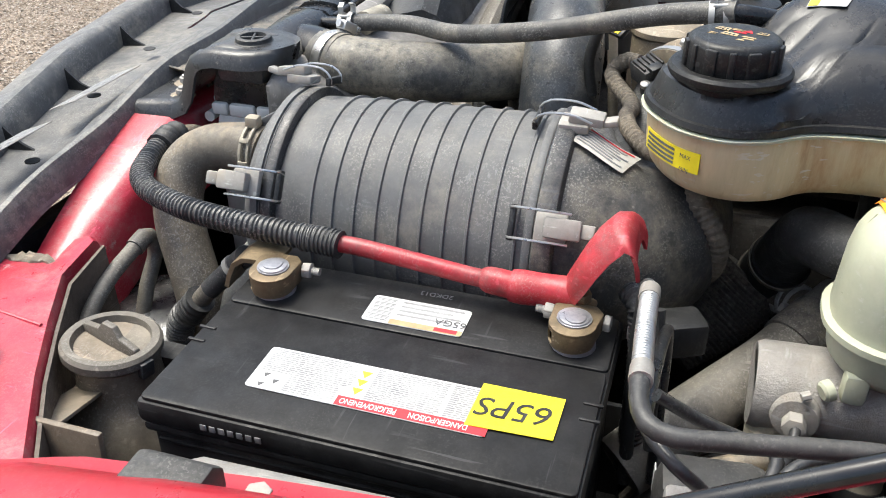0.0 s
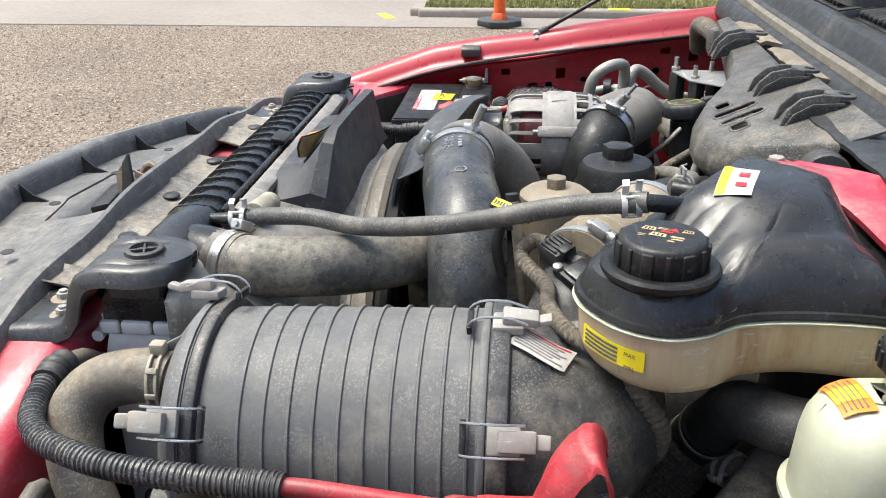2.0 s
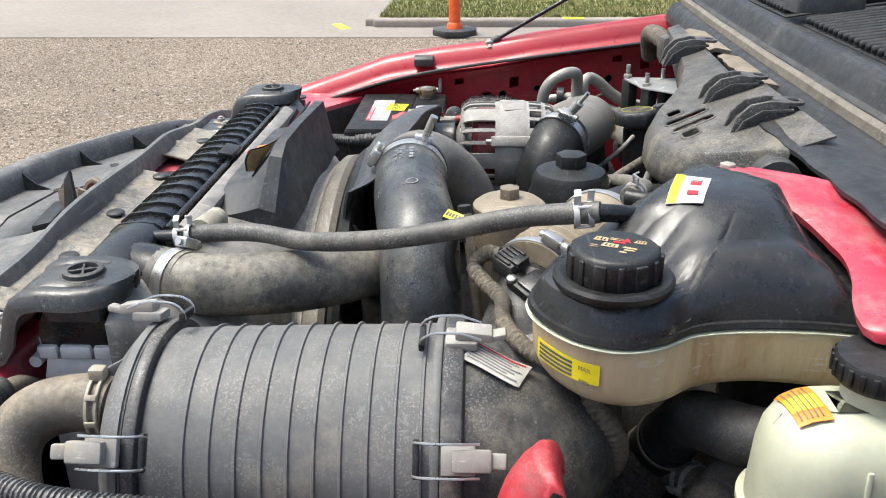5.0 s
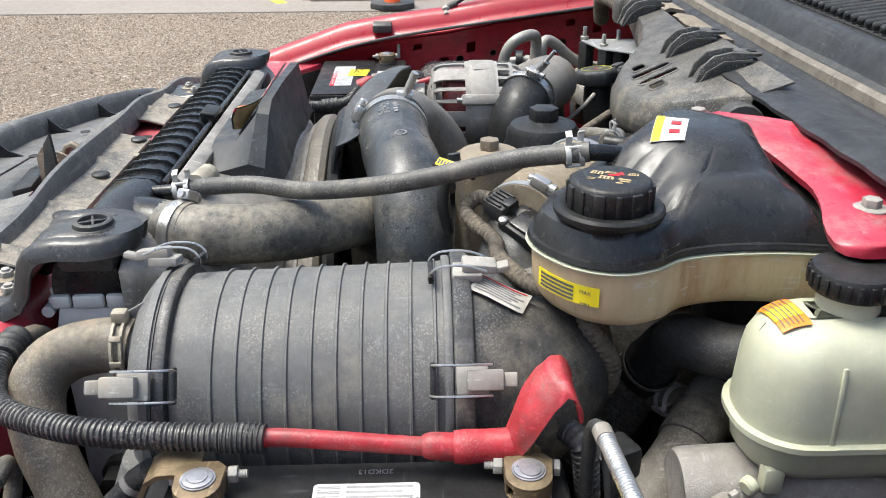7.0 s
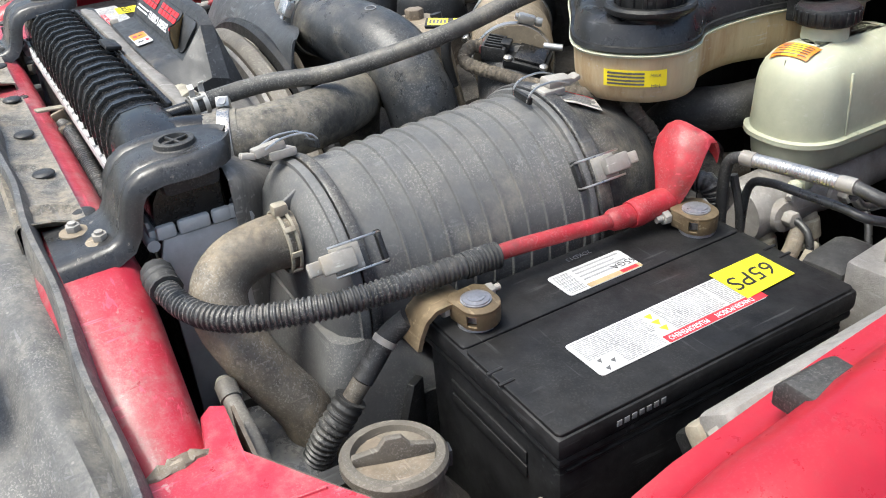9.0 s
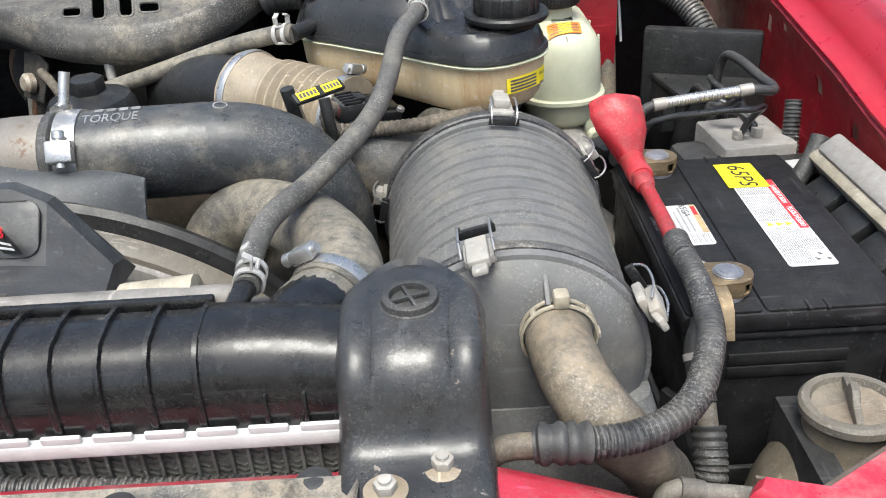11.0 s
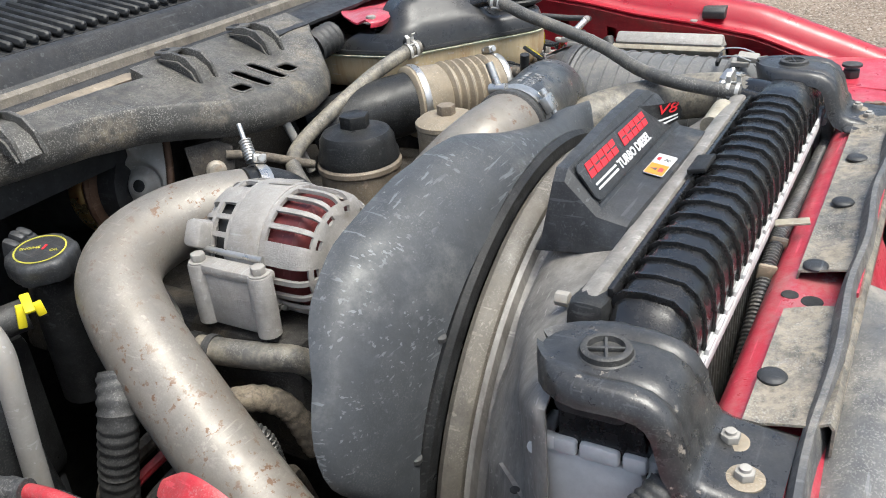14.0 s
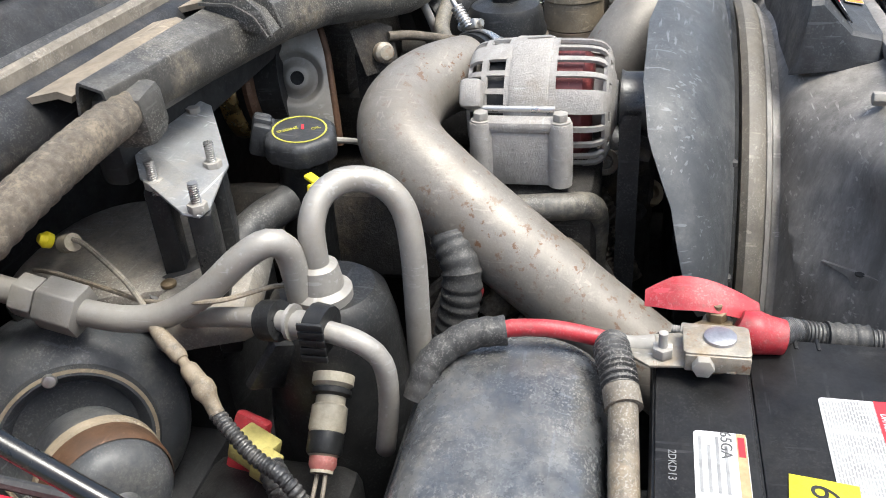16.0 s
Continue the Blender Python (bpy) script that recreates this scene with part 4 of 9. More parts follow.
for s in (1, -1):
    col = part("side_plate", plate([(-0.042, 0.58), (0.040, 0.58), (0.040, 1.10), (0.036, 1.122), (-0.036, 1.122), (-0.042, 1.10)], -0.004, 0.004, Matrix.Translation((s * 0.405, 0, 0)) @ pose(0, 0, 0, 90, 0, 90), 0.0015), strip_metal, rad, "plain grey metal side plate")
    for k, y in enumerate((-0.032, -0.006, 0.02, 0.036)):
        part("crimp_tab", box((0.008, 0.018 if k != 1 else 0.03, 0.014), (s * 0.409, y, 1.130), 0.003), strip_metal, col)
    for y in (-0.046, 0.044):
        part("edge_bead", tube([(s * 0.412, y, 1.120), (s * 0.37, y, 1.120)], 0.006, 10), strip_metal, col)
    part("pressed_mark", box((0.001, 0.026, 0.04), (s * 0.4098, -0.002, 1.05), 0.0003), strip_metal, col)
    part("stud", tube([(s * 0.407, 0.005, 1.025), (s * 0.430, 0.005, 1.027)], 0.004, 10, wave=0.25, period=0.002), steel, col)
    m = frame_to((s * 0.409, -0.005, 0.93), (s, 0, 0))
    bm = lathe([(0.019, 0), (0.019, 0.012), (0.012, 0.014)], m, 20)
    hexagon(0.016, 0.024, m @ Matrix.Translation((0, 0, 0.012)), bm)
    part("drain_plug", bm, rubber, col)
# outlet neck and hose end at the driver's side
part("outlet_neck", tube([(0.292, 0.005, 1.160), (0.305, 0.03, 1.162), (0.317, 0.055, 1.160)], 0.031, 24, 0.005), gloss_plastic, tank)
part("vent_nipple", tube([(0.258, 0.02, 1.182), (0.262, 0.042, 1.185), (0.264, 0.055, 1.186)], 0.008, 12), gloss_plastic, tank)

part_cond = thing("loom_conduit", (-0.05, -0.055, 1.09), "thin black corrugated conduit with pale ties in front of the radiator", "cable")
part("conduit", tube([(-0.32, -0.056, 0.95), (-0.22, -0.056, 1.01), (-0.14, -0.055, 1.06), (-0.07, -0.054, 1.092), (0.0, -0.053, 1.106), (0.08, -0.053, 1.105), (0.2, -0.053, 1.095), (0.36, -0.054, 1.09)], 0.0085, 10, wave=0.16, period=0.005), conduit, part_cond)
for x in (-0.06, 0.0, 0.005):
    part("tie", box((0.006, 0.019, 0.018), pose(x, -0.055, 1.106, 10, 0, 15), 0.004), tan_plastic, part_cond, "pale yellow tape tie")
part("pale_clip", box((0.014, 0.034, 0.003), pose(-0.002, -0.067, 1.138, -8, 0, 12), 0.001), washer_plastic, part_cond)


def mount_bracket(x0):
    """A strap of black steel bent over the tank end, held by two bolts, with a rubber grommet on top."""
    br = thing("radiator_mount", (x0, -0.09, 1.123), "black steel radiator bracket with rubber grommet and two washered bolts", "bracket", "radiator brackets")
    side = [(-0.128, 1.1285), (-0.10, 1.131), (-0.082, 1.133), (-0.073, 1.137), (-0.067, 1.146), (-0.063, 1.160), (-0.059, 1.173), (-0.052, 1.184), (-0.041, 1.191), (-0.025, 1.194), (-0.010, 1.194), (0.004, 1.194), (0.018, 1.194), (0.030, 1.194), (0.038, 1.194), (0.0435, 1.1935), (0.0462, 1.1925)]
    xs = [-1.0, -0.98, -0.92, -0.8, -0.62, -0.54, -0.46, -0.2, 0.2, 0.46, 0.54, 0.62, 0.8, 0.92, 0.98, 1.0]
    rows = []
    for i, (y, z) in enumerate(side):
        w = lerp([(-0.13, 0.0475), (-0.08, 0.0465), (-0.06, 0.0445), (-0.02, 0.0450), (0.0, 0.0465)], y) if y < 0.002 else math.sqrt(max(0.00001, 0.0468 ** 2 - y * y))
        dy = np.gradient([p[0] for p in side])[i]
        dz = np.gradient([p[1] for p in side])[i]
        nrm = V(0, -dz, dy).normalized()
        row = []
        for u in xs:
            e = abs(u)
            lift = -0.014 * max(0, (e - 0.9) / 0.1) + 0.0035 * max(0, 1 - abs(e - 0.86) / 0.09)
            if -0.06 < y < 0.01 and 0.4 < e < 0.64:
                lift -= 0.0035 * (1 - abs(e - 0.54) / 0.1)
            row.append(V(x0 + u * w, y, z) + nrm * lift)
        rows.append(row)
    part("strap", sheet(rows, -0.003), black_metal, br, sharp=55)
    g = Matrix.Translation((x0, 0, 1.194))
    gm = lathe([(0.0215, -0.003), (0.0218, 0.001), (0.0205, 0.003), (0.0192, 0.0035), (0.0184, 0.0075), (0.0165, 0.0085), (0.0135, 0.0082), (0.0125, 0.004), (0, 0.004)], g, 32)
    grom = part("grommet", gm, rubber, br, "dusty rubber grommet")
    part("grommet_cross", box((0.027, 0.0025, 0.004), pose(x0, 0, 1.1995, 0, 0, 20), 0.0008, bm=box((0.0025, 0.027, 0.004), pose(x0, 0, 1.1995, 0, 0, 20), 0.0008)), rubber, grom)
    part("rust_ring", lathe([(0.0235, -0.0015), (0.0232, 0.0012), (0.0212, 0.0015)], g, 32, closed=False), brass, grom)
    part("isolator", box((0.075, 0.055, 0.028), (x0, 0.0, 1.176), 0.008), rubber, br)
    for bx, by in ((0.016, -0.086), (-0.018, -0.103)):
        m = Matrix.Translation((x0 + bx, by, 1.1325))
        wa = part("washer", lathe([(0.0135, 0), (0.0135, 0.0018), (0.012, 0.0025), (0.006, 0.0028)], m, 24), tan_plastic, br, "muddy washer")
        bm = hexagon(0.0072, 0.0065, m @ Matrix.Translation((0, 0, 0.002)))
        lathe([(0.004, 0.008), (0.004, 0.011), (0, 0.0115)], m, 10, bm=bm)
        part("bolt", bm, clip_steel, wa)
    return br


mount_bracket(0.38)
mount_bracket(-0.38)

# ---- fan shroud ----
shroud = thing("fan_shroud", (0, 0.1, 0.6), "dusty black plastic fan shroud behind the radiator with a moulded emblem", "fan shroud")
FAN = (0.0, 0.855)


def ring_pt(a, r, y):
    return V(FAN[0] + r * math.sin(a) * 1.06, y, FAN[1] + r * math.cos(a))


def wall_pt(a):
    """Where a line from the fan axis meets the rectangular frame of the shroud."""
    s, c = math.sin(a), math.cos(a)
    k = min(0.42 / abs(s) if abs(s) > 1e-6 else 9, (1.172 - FAN[1]) / c if c > 1e-6 else 9, 0.30 / -c if c < -1e-6 else 9)
    return V(FAN[0] + k * s, 0.037, FAN[1] + k * c)


angs = np.linspace(-2.2, 2.2, 161)
rows = []
for a in angs:
    w, r = wall_pt(a), ring_pt(a, 0.300, 0.150)
    row = [w + V(0, -0.006, 0), w, w.lerp(r, 0.07) + V(0, 0.004, 0)]
    side = min(1.0, max(0.0, (-a - 0.70) / 0.25))
    for t in np.linspace(0.14, 0.90, 16):
        bulge = (0.030 - 0.024 * side) * math.sin(3.1416 * t)
        dish = -0.020 * side * math.exp(-((t - 0.45 - 0.5 * (a + 1.1)) / 0.16) ** 2) * math.exp(-((a + 1.02) / 0.16) ** 2)
        lip = 0.010 * side * math.exp(-((t - 0.80 - 0.5 * (a + 1.1)) / 0.05) ** 2) * math.exp(-((a + 1.05) / 0.2) ** 2)
        row.append(w.lerp(r, t) + V(0, bulge + dish + lip, 0))
    row += [r, ring_pt(a, 0.302, 0.158), ring_pt(a, 0.312, 0.161), ring_pt(a, 0.314, 0.166), ring_pt(a, 0.305, 0.172)]
    rows.append(row)
part("funnel", sheet(rows, 0.003), shroud_plastic, shroud, "dusty plastic funnel", sharp=50)
rows = [[ring_pt(a, r, y) for r, y in ((0.300, 0.165), (0.318, 0.168), (0.324, 0.175), (0.325, 0.186), (0.320, 0.193), (0.308, 0.196))] for a in np.linspace(-1.9, 1.6, 70)]
part("ring", sheet(rows, 0.003), ring_mud, shroud, "mud-caked shroud ring")
rows = [[ring_pt(a, r, y) for r, y in ((0.318, 0.196), (0.331, 0.198), (0.336, 0.204), (0.334, 0.212), (0.322, 0.214))] for a in np.linspace(-1.9, 1.55, 70)]
part("ring_band", sheet(rows, 0.003), black_plastic, shroud, "black retaining band")
part("end_cap", box((0.066, 0.036, 0.046), pose(-0.280, 0.044, 1.162, 0, 8, 0), 0.012), black_plastic, shroud)
m = frame_to((-0.270, 0.072, 1.163), (0, 1, 0))
part("bolt", hexagon(0.007, 0.012, m), clip_steel, shroud)
lug_rows = [[V(-0.333, 0.117, 1.016) + V(-0.080, -0.084, 0.012) * t + V(-0.030 - 0.012 * math.sin(t * 3.14), -0.030 - 0.012 * math.sin(t * 3.14), -0.006) * u + V(0, 0, -0.012 * (u > 0.9)) for u in (0.0, 0.35, 0.7, 0.95, 1.0)] for t in np.linspace(0, 1, 9)]
side_lug = part("side_lug", sheet(lug_rows, 0.005), shroud_plastic, shroud, "dusty moulded lug with two holes")
for t in (0.15, 0.85):
    p = V(-0.333, 0.117, 1.016) + V(-0.080, -0.084, 0.012) * t + V(-0.017, -0.017, -0.001)
    # near-black disc paints the shaded inside of a lug hole
    part("lug_hole_disc", lathe([(0.0045, 0), (0.0045, 0.0008), (0, 0.0008)], Matrix.Translation(p + V(0, 0, 0.003)), 14), dark_void, side_lug)
part("small_cap", tube([(0.17, 0.06, 1.17), (0.225, 0.058, 1.176)], 0.014, 14), washer_plastic, shroud)
part("top_rail", box((0.56, 0.022, 0.022), pose(-0.02, 0.045, 1.176, -14, 0, 0), 0.006), shroud_plastic, shroud)

# emblem cover: a wedge with a raised sloping panel
emb = part("emblem_cover", loft([[V(x, y, z) for y, z in sec] for x, sec in (
    (-0.172, [(0.056, 1.160), (0.06, 1.163), (0.085, 1.166), (0.126, 1.172), (0.14, 1.166), (0.148, 1.150)]),
    (-0.160, [(0.052, 1.166), (0.058, 1.184), (0.088, 1.190), (0.120, 1.222), (0.132, 1.221), (0.146, 1.152)]),
    (-0.150, [(0.050, 1.168), (0.056, 1.189), (0.086, 1.194), (0.120, 1.2325), (0.132, 1.232), (0.146, 1.152)]),
    (0.0, [(0.046, 1.168), (0.052, 1.189), (0.083, 1.194), (0.119, 1.240), (0.131, 1.240), (0.146, 1.152)]),
    (0.085, [(0.046, 1.168), (0.052, 1.188), (0.083, 1.193), (0.117, 1.239), (0.129, 1.239), (0.146, 1.152)]),
    (0.110, [(0.047, 1.167), (0.053, 1.186), (0.083, 1.191), (0.113, 1.228), (0.128, 1.226), (0.146, 1.152)]),
    (0.150, [(0.050, 1.160), (0.056, 1.164), (0.083, 1.170), (0.104, 1.176), (0.124, 1.170), (0.144, 1.150)]))]), grey_plastic, shroud, "smooth dark grey emblem cover", sharp=28)
slope = math.degrees(math.atan2(1.2385 - 1.194, 0.119 - 0.0845))
em = pose(-0.022, 0.1012, 1.2165, slope, 0.6, -0.6)
badge = part("badge", plate(rounded(-0.128, -0.0225, 0.128, 0.0200, 0.010), -0.001, 0.0010, em, 0.0005), grey_plastic, emb, "grey badge panel with red and white lettering")
for k in range(4):
    x0, y0, x1, y1 = ((-0.128, -0.0228, 0.118, -0.0218), (-0.118, 0.0193, 0.118, 0.0203), (-0.1285, -0.012, -0.1275, 0.011), (0.1275, -0.012, 0.1285, 0.011))[k]
    part("badge_edge", plate([(x0, y0), (x1, y0), (x1, y1), (x0, y1)], 0, 0.0016, em), black_plastic, badge)
off = em @ Matrix.Translation((0, 0, 0.0015))
FILM = (V(0.030, 0.1185, 1.2375), V(0.092, 0.076, 1.228), V(0.098, 0.079, 1.204), V(0.045, 0.0925, 1.2040))


def film_pt(u, v, lift=0.0):
    """A point on the curled end of the badge film; lift is towards the front."""
    a, b = FILM[0].lerp(FILM[1], u), FILM[3].lerp(FILM[2], u)
    return a.lerp(b, v) + V(0, 0.60, -0.45) * 0.008 * math.sin(u * 3.14) + V(0.25, -0.75, 0.6) * lift


def trim(u, v):
    """Rounds the free end of the film off."""
    return u * (1 - 0.10 * max(0, 0.45 - v) / 0.45), v


grid = [[film_pt(*trim(u, v)) for v in np.linspace(0, 1, 7)] for u in np.linspace(0, 1, 12)]
# the curled end is black: its shade is put into the colour
part("shaded_film", sheet(grid, 0.0004), black_plastic, badge, "peeled end of the badge film, its shade painted black")
grid = [[film_pt(*trim(u, v), -0.0018) for v in np.linspace(0.02, 0.98, 7)] for u in np.linspace(0.03, 0.98, 12)]
part("film_back", sheet(grid, 0.0003), gold_back, badge, "tan glue side of the peeled film")
for v in (0.66, 0.82):
    grid = [[film_pt(u, v + q, 0.0012) for q in (0, 0.07)] for u in np.linspace(0.08, 0.9, 12)]
    part("white_bar", sheet(grid, 0.0003), white_ink, badge)
fu = (film_pt(0.9, 0.3) - film_pt(0.5, 0.3)).normalized()
fn = fu.cross(film_pt(0.7, 0.1) - film_pt(0.7, 0.6)).normalized()
fn = fn if fn.y < 0 else -fn
fv = fn.cross(fu)
fm3 = Matrix(((*fu, 0), (*fv, 0), (*fn, 0), (0, 0, 0, 1))).transposed()
fm3.translation = film_pt(0.68, 0.32, 0.0022)
lettering("lettering", "V8", 0.0165, fm3, red_ink, badge, shear=0.25, width=0.027)
# block letters of a trade name: plain slanted shapes
for k in range(11):
    if k == 5:
        continue
    x = -0.115 + k * 0.0158
    w, h = 0.0138, 0.0150
    a = [(x, 0.0), (x + w, 0.0), (x + w + 0.0038, h), (x + 0.0038, h)]
    part("red_block", plate(a, 0, 0.0006, off), red_ink, badge)
    part("dark_slot", plate([(x + 0.003 + 0.002 * (k % 2), 0.0066), (x + w + 0.003, 0.0066), (x + w + 0.0035, 0.0086), (x + 0.0035 + 0.002 * (k % 2), 0.0086)], 0.0006, 0.0008, off), grey_plastic, badge)
lettering("lettering", "TURBO DIESEL", 0.0135, off @ Matrix.Translation((-0.006, -0.0105, 0.0003)), white_ink, badge, width=0.098, bold=0.0004)
for x0, x1 in ((-0.115, -0.060),):
    for y in (-0.0085, -0.0135):
        part("white_bar", plate([(x0, y), (x1, y), (x1, y + 0.0022), (x0, y + 0.0022)], 0, 0.0006, off), white_ink, badge)
lm = pose(-0.024, 0.0665, 1.1932, 9, 0.3, -1)
warn = part("warning_label", plate(rounded(-0.028, -0.0105, 0.028, 0.0105, 0.002, 2), 0, 0.0008, lm), white_label, emb, "orange and white warning label")
part("orange_half", plate(rounded(-0.027, -0.0097, 0.0, 0.0097, 0.001, 2), 0.0008, 0.0011, lm), orange_label, warn)
part("print_bar", plate([(-0.018, 0.0), (-0.010, 0.0), (-0.014, 0.007)], 0.0011, 0.0013, lm), ink, warn)
part("print_bar", plate([(-0.019, -0.007), (-0.009, -0.007), (-0.009, -0.002), (-0.019, -0.002)], 0.0011, 0.0013, lm), red_worn, warn)
for k in range(4):
    part("print_bar", plate([(0.014 + 0.004 * math.cos(k * 1.57), -0.003 + 0.004 * math.sin(k * 1.57)), (0.014 + 0.004 * math.cos(k * 1.57 + 0.8), -0.003 + 0.004 * math.sin(k * 1.57 + 0.8)), (0.014, -0.003)], 0.0008, 0.0011, lm), ink, warn)
part("print_bar", plate([(0.009, 0.004), (0.019, 0.004), (0.017, 0.008), (0.011, 0.008)], 0.0008, 0.0011, lm), red_ink, warn)

# rubber sheet over the fan
shield = thing("fan_shield", (-0.2, 0.24, 1.0), "large blue-grey rubber sheet curved over the cooling fan", "fan shield")
REAR = [(0.150, 1.197), (0.12, 1.197), (0.08, 1.197), (0.04, 1.200), (-0.02, 1.209), (-0.09, 1.226), (-0.17, 1.218), (-0.25, 1.202), (-0.31, 1.182), (-0.36, 1.144), (-0.392, 1.10), (-0.413, 1.065), (-0.421, 1.035), (-0.418, 1.008), (-0.402, 0.986)]
EDGE = [(0.145, 1.158), (0.11, 1.168), (0.03, 1.179), (-0.05, 1.178), (-0.13, 1.162), (-0.20, 1.138), (-0.25, 1.105), (-0.29, 1.066), (-0.32, 1.02), (-0.333, 0.985), (-0.339, 0.960), (-0.340, 0.940), (-0.338, 0.925)]
pr = smooth_path([(x, z, 0) for x, z in REAR], 0.014)
n = len(pr)
pe = smooth_path([(x, z, 0) for x, z in EDGE], 0.004)
rows = []
for i, p in enumerate(pr):
    s = i / (n - 1)
    e = pe[int(s * (len(pe) - 1))]
    rear = lerp([(0, 0.214), (0.06, 0.236), (0.12, 0.246), (0.22, 0.255), (0.32, 0.278), (0.48, 0.297), (0.64, 0.300), (0.74, 0.292), (0.82, 0.268), (0.92, 0.250), (1.0, 0.236)], s)
    row = []
    for t in (0, 0.06, 0.15, 0.28, 0.42, 0.56, 0.7, 0.85, 1.0):
        k = math.sin(t * math.pi / 2) ** 0.75
        x, z = e[0] + (p[0] - e[0]) * k, e[1] + (p[1] - e[1]) * k
        row.append(V(x, 0.203 + (rear - 0.203) * t, z + 0.004 * math.sin(t * 3.14)))
    rows.append(row)
part("rubber_sheet", sheet(rows, 0.003), shield_plastic, shield, sharp=60)
for x, z in ((-0.27, 1.09), (-0.1, 1.172), (-0.335, 0.99)):
    part("rivet", lathe([(0.008, 0), (0.007, 0.004), (0, 0.006)], frame_to((x, 0.208, z), (0, -0.3, 1)), 12), rubber, shield)
fan = thing("cooling_fan", (0, 0.2, 0.6), "black multi-blade engine cooling fan inside the shroud", "fan")
part("hub", lathe([(0.06, 0), (0.09, 0.01), (0.09, 0.06), (0.04, 0.07)], frame_to((0, 0.19, 0.855), (0, 1, 0)), 28), dark_void, fan)
for k in range(9):
    a = k * 2 * math.pi / 9 + 0.2
    rows = [[ring_pt(a + o + 0.12 * r / 0.29, r, y) for o, y in ((-0.13, 0.19), (0.0, 0.215), (0.13, 0.245))] for r in (0.08, 0.15, 0.22, 0.285)]
    part("blade", sheet(rows, 0.004), dark_void, fan)

# ---- batteries ----
def battery(m, tag, tape_at=(-0.0985, 0.033), tape_turn=2.0):
    """A car battery, 306 x 192 mm: local x along its length, y from the posts to the labels, z = 0 at the top face."""
    at = m @ V(0, 0, -0.19)
    bat = thing("car_battery", at, tag, "battery", "two truck batteries")

    def put(name, bm, mat, parent=None, label="", **k):
        bmesh.ops.transform(bm, matrix=m @ Matrix.Diagonal((-1, 1, 1, 1)), verts=bm.verts)
        return part(name, bm, mat, parent or bat, label, **k)

    case = put("case", box((0.296, 0.180, 0.165), (0, 0, -0.1085), 0.006), battery_plastic)
    lid = put("lid", box((0.306, 0.192, 0.020), (0, 0, -0.012), 0.005), battery_plastic)
    put("lid_rim", box((0.302, 0.188, 0.008), (0, 0, -0.0265), 0.003), battery_plastic)
    put("top_face", plate(rounded(-0.150, -0.093, 0.150, -0.0275, 0.004, 2), -0.004, 0.0, None, 0.0012), battery_plastic, lid)
    put("top_face", plate(rounded(-0.150, -0.0255, 0.150, 0.093, 0.004, 2), -0.004, 0.0, None, 0.0012), battery_plastic, lid)
    for s in (1, -1):
        for k in (-0.008, 0.008):
            put("lid_notch", box((0.014, 0.003, 0.0025), (s * 0.146, 0.018 + k, 0.0), 0.001), battery_plastic, lid)
    put("end_groove", box((0.0025, 0.105, 0.012), (-0.1488, 0.0, -0.052), 0.0012), battery_plastic, case)
    put("end_groove", box((0.0025, 0.105, 0.012), (-0.1488, 0.0, -0.066), 0.0012), battery_plastic, case)
    put("side_ledge", box((0.285, 0.003, 0.003), (0, 0.0905, -0.038), 0.001), battery_plastic, case)
    for k in range(7):
        put("moulded_mark", box((0.0045, 0.0008, 0.005), (-0.10 + k * 0.0068, 0.0963, -0.012), 0.0003), emboss, lid)
    # large white warning label with print bars, and a red foot
    lab = put("warning_label", plate(rounded(-0.087, 0.017, 0.085, 0.062, 0.003, 2), 0.0003, 0.0008), white_label, None, "white warning label with small print and a red band")
    put("red_band", plate([(-0.02, 0.0525), (0.085, 0.0525), (0.085, 0.0615), (-0.02, 0.0615)], 0.0008, 0.0011), red_ink, lab)
    flat = m @ Matrix.Translation((0, 0, 0.0012))
    lettering("lettering", "DANGER/POISON", 0.0075, flat @ Matrix.Translation((-0.052, 0.057, 0)), white_ink, lab, 0.0001, width=0.040)
    lettering("lettering", "PELIGRO/VENENO", 0.0075, flat @ Matrix.Translation((-0.003, 0.057, 0)), white_ink, lab, 0.0001, width=0.040)
    rng = random.Random(11)
    for x0, x1, y0, rows_ in ((-0.083, -0.016, 0.0190, 12), (-0.003, 0.050, 0.0190, 17), (0.053, 0.083, 0.0190, 17), (-0.060, -0.022, 0.0440, 8)):
        fine = bmesh.new()
        for k in range(rows_):
            x = x0
            while x < x1 - 0.002:
                w = min(rng.uniform(0.002, 0.007), x1 - x)
                y = y0 + k * 0.00205
                plate([(x, y), (x + w, y), (x + w, y + 0.00115), (x, y + 0.00115)], 0.0008, 0.00092, None, 0.0, fine)
                x += w + 0.0011
        put("print_bar", fine, ink_mid, lab, smooth=False)
    for k in range(3):
        y = 0.024 + k * 0.009
        put("yellow_mark", plate([(-0.014, y), (-0.006, y), (-0.010, y + 0.007)], 0.0008, 0.00105), yellow_label, lab)
    ring = [(math.cos(a), math.sin(a)) for a in np.linspace(0, 2 * math.pi, 4)[:-1]]
    for c, s in ring:
        put("recycle_mark", plate([(-0.074 + 0.006 * c - 0.002, 0.052 + 0.006 * s - 0.001), (-0.074 + 0.006 * c + 0.003, 0.052 + 0.006 * s - 0.002), (-0.074 + 0.006 * c, 0.052 + 0.006 * s + 0.003)], 0.0008, 0.001), ink, lab)
    # small maker's label
    sm = put("maker_label", plate(rounded(-0.040, -0.068, 0.040, -0.034, 0.003, 2), 0.0003, 0.0008), white_label, None, "white and tan maker's label with a bar code")
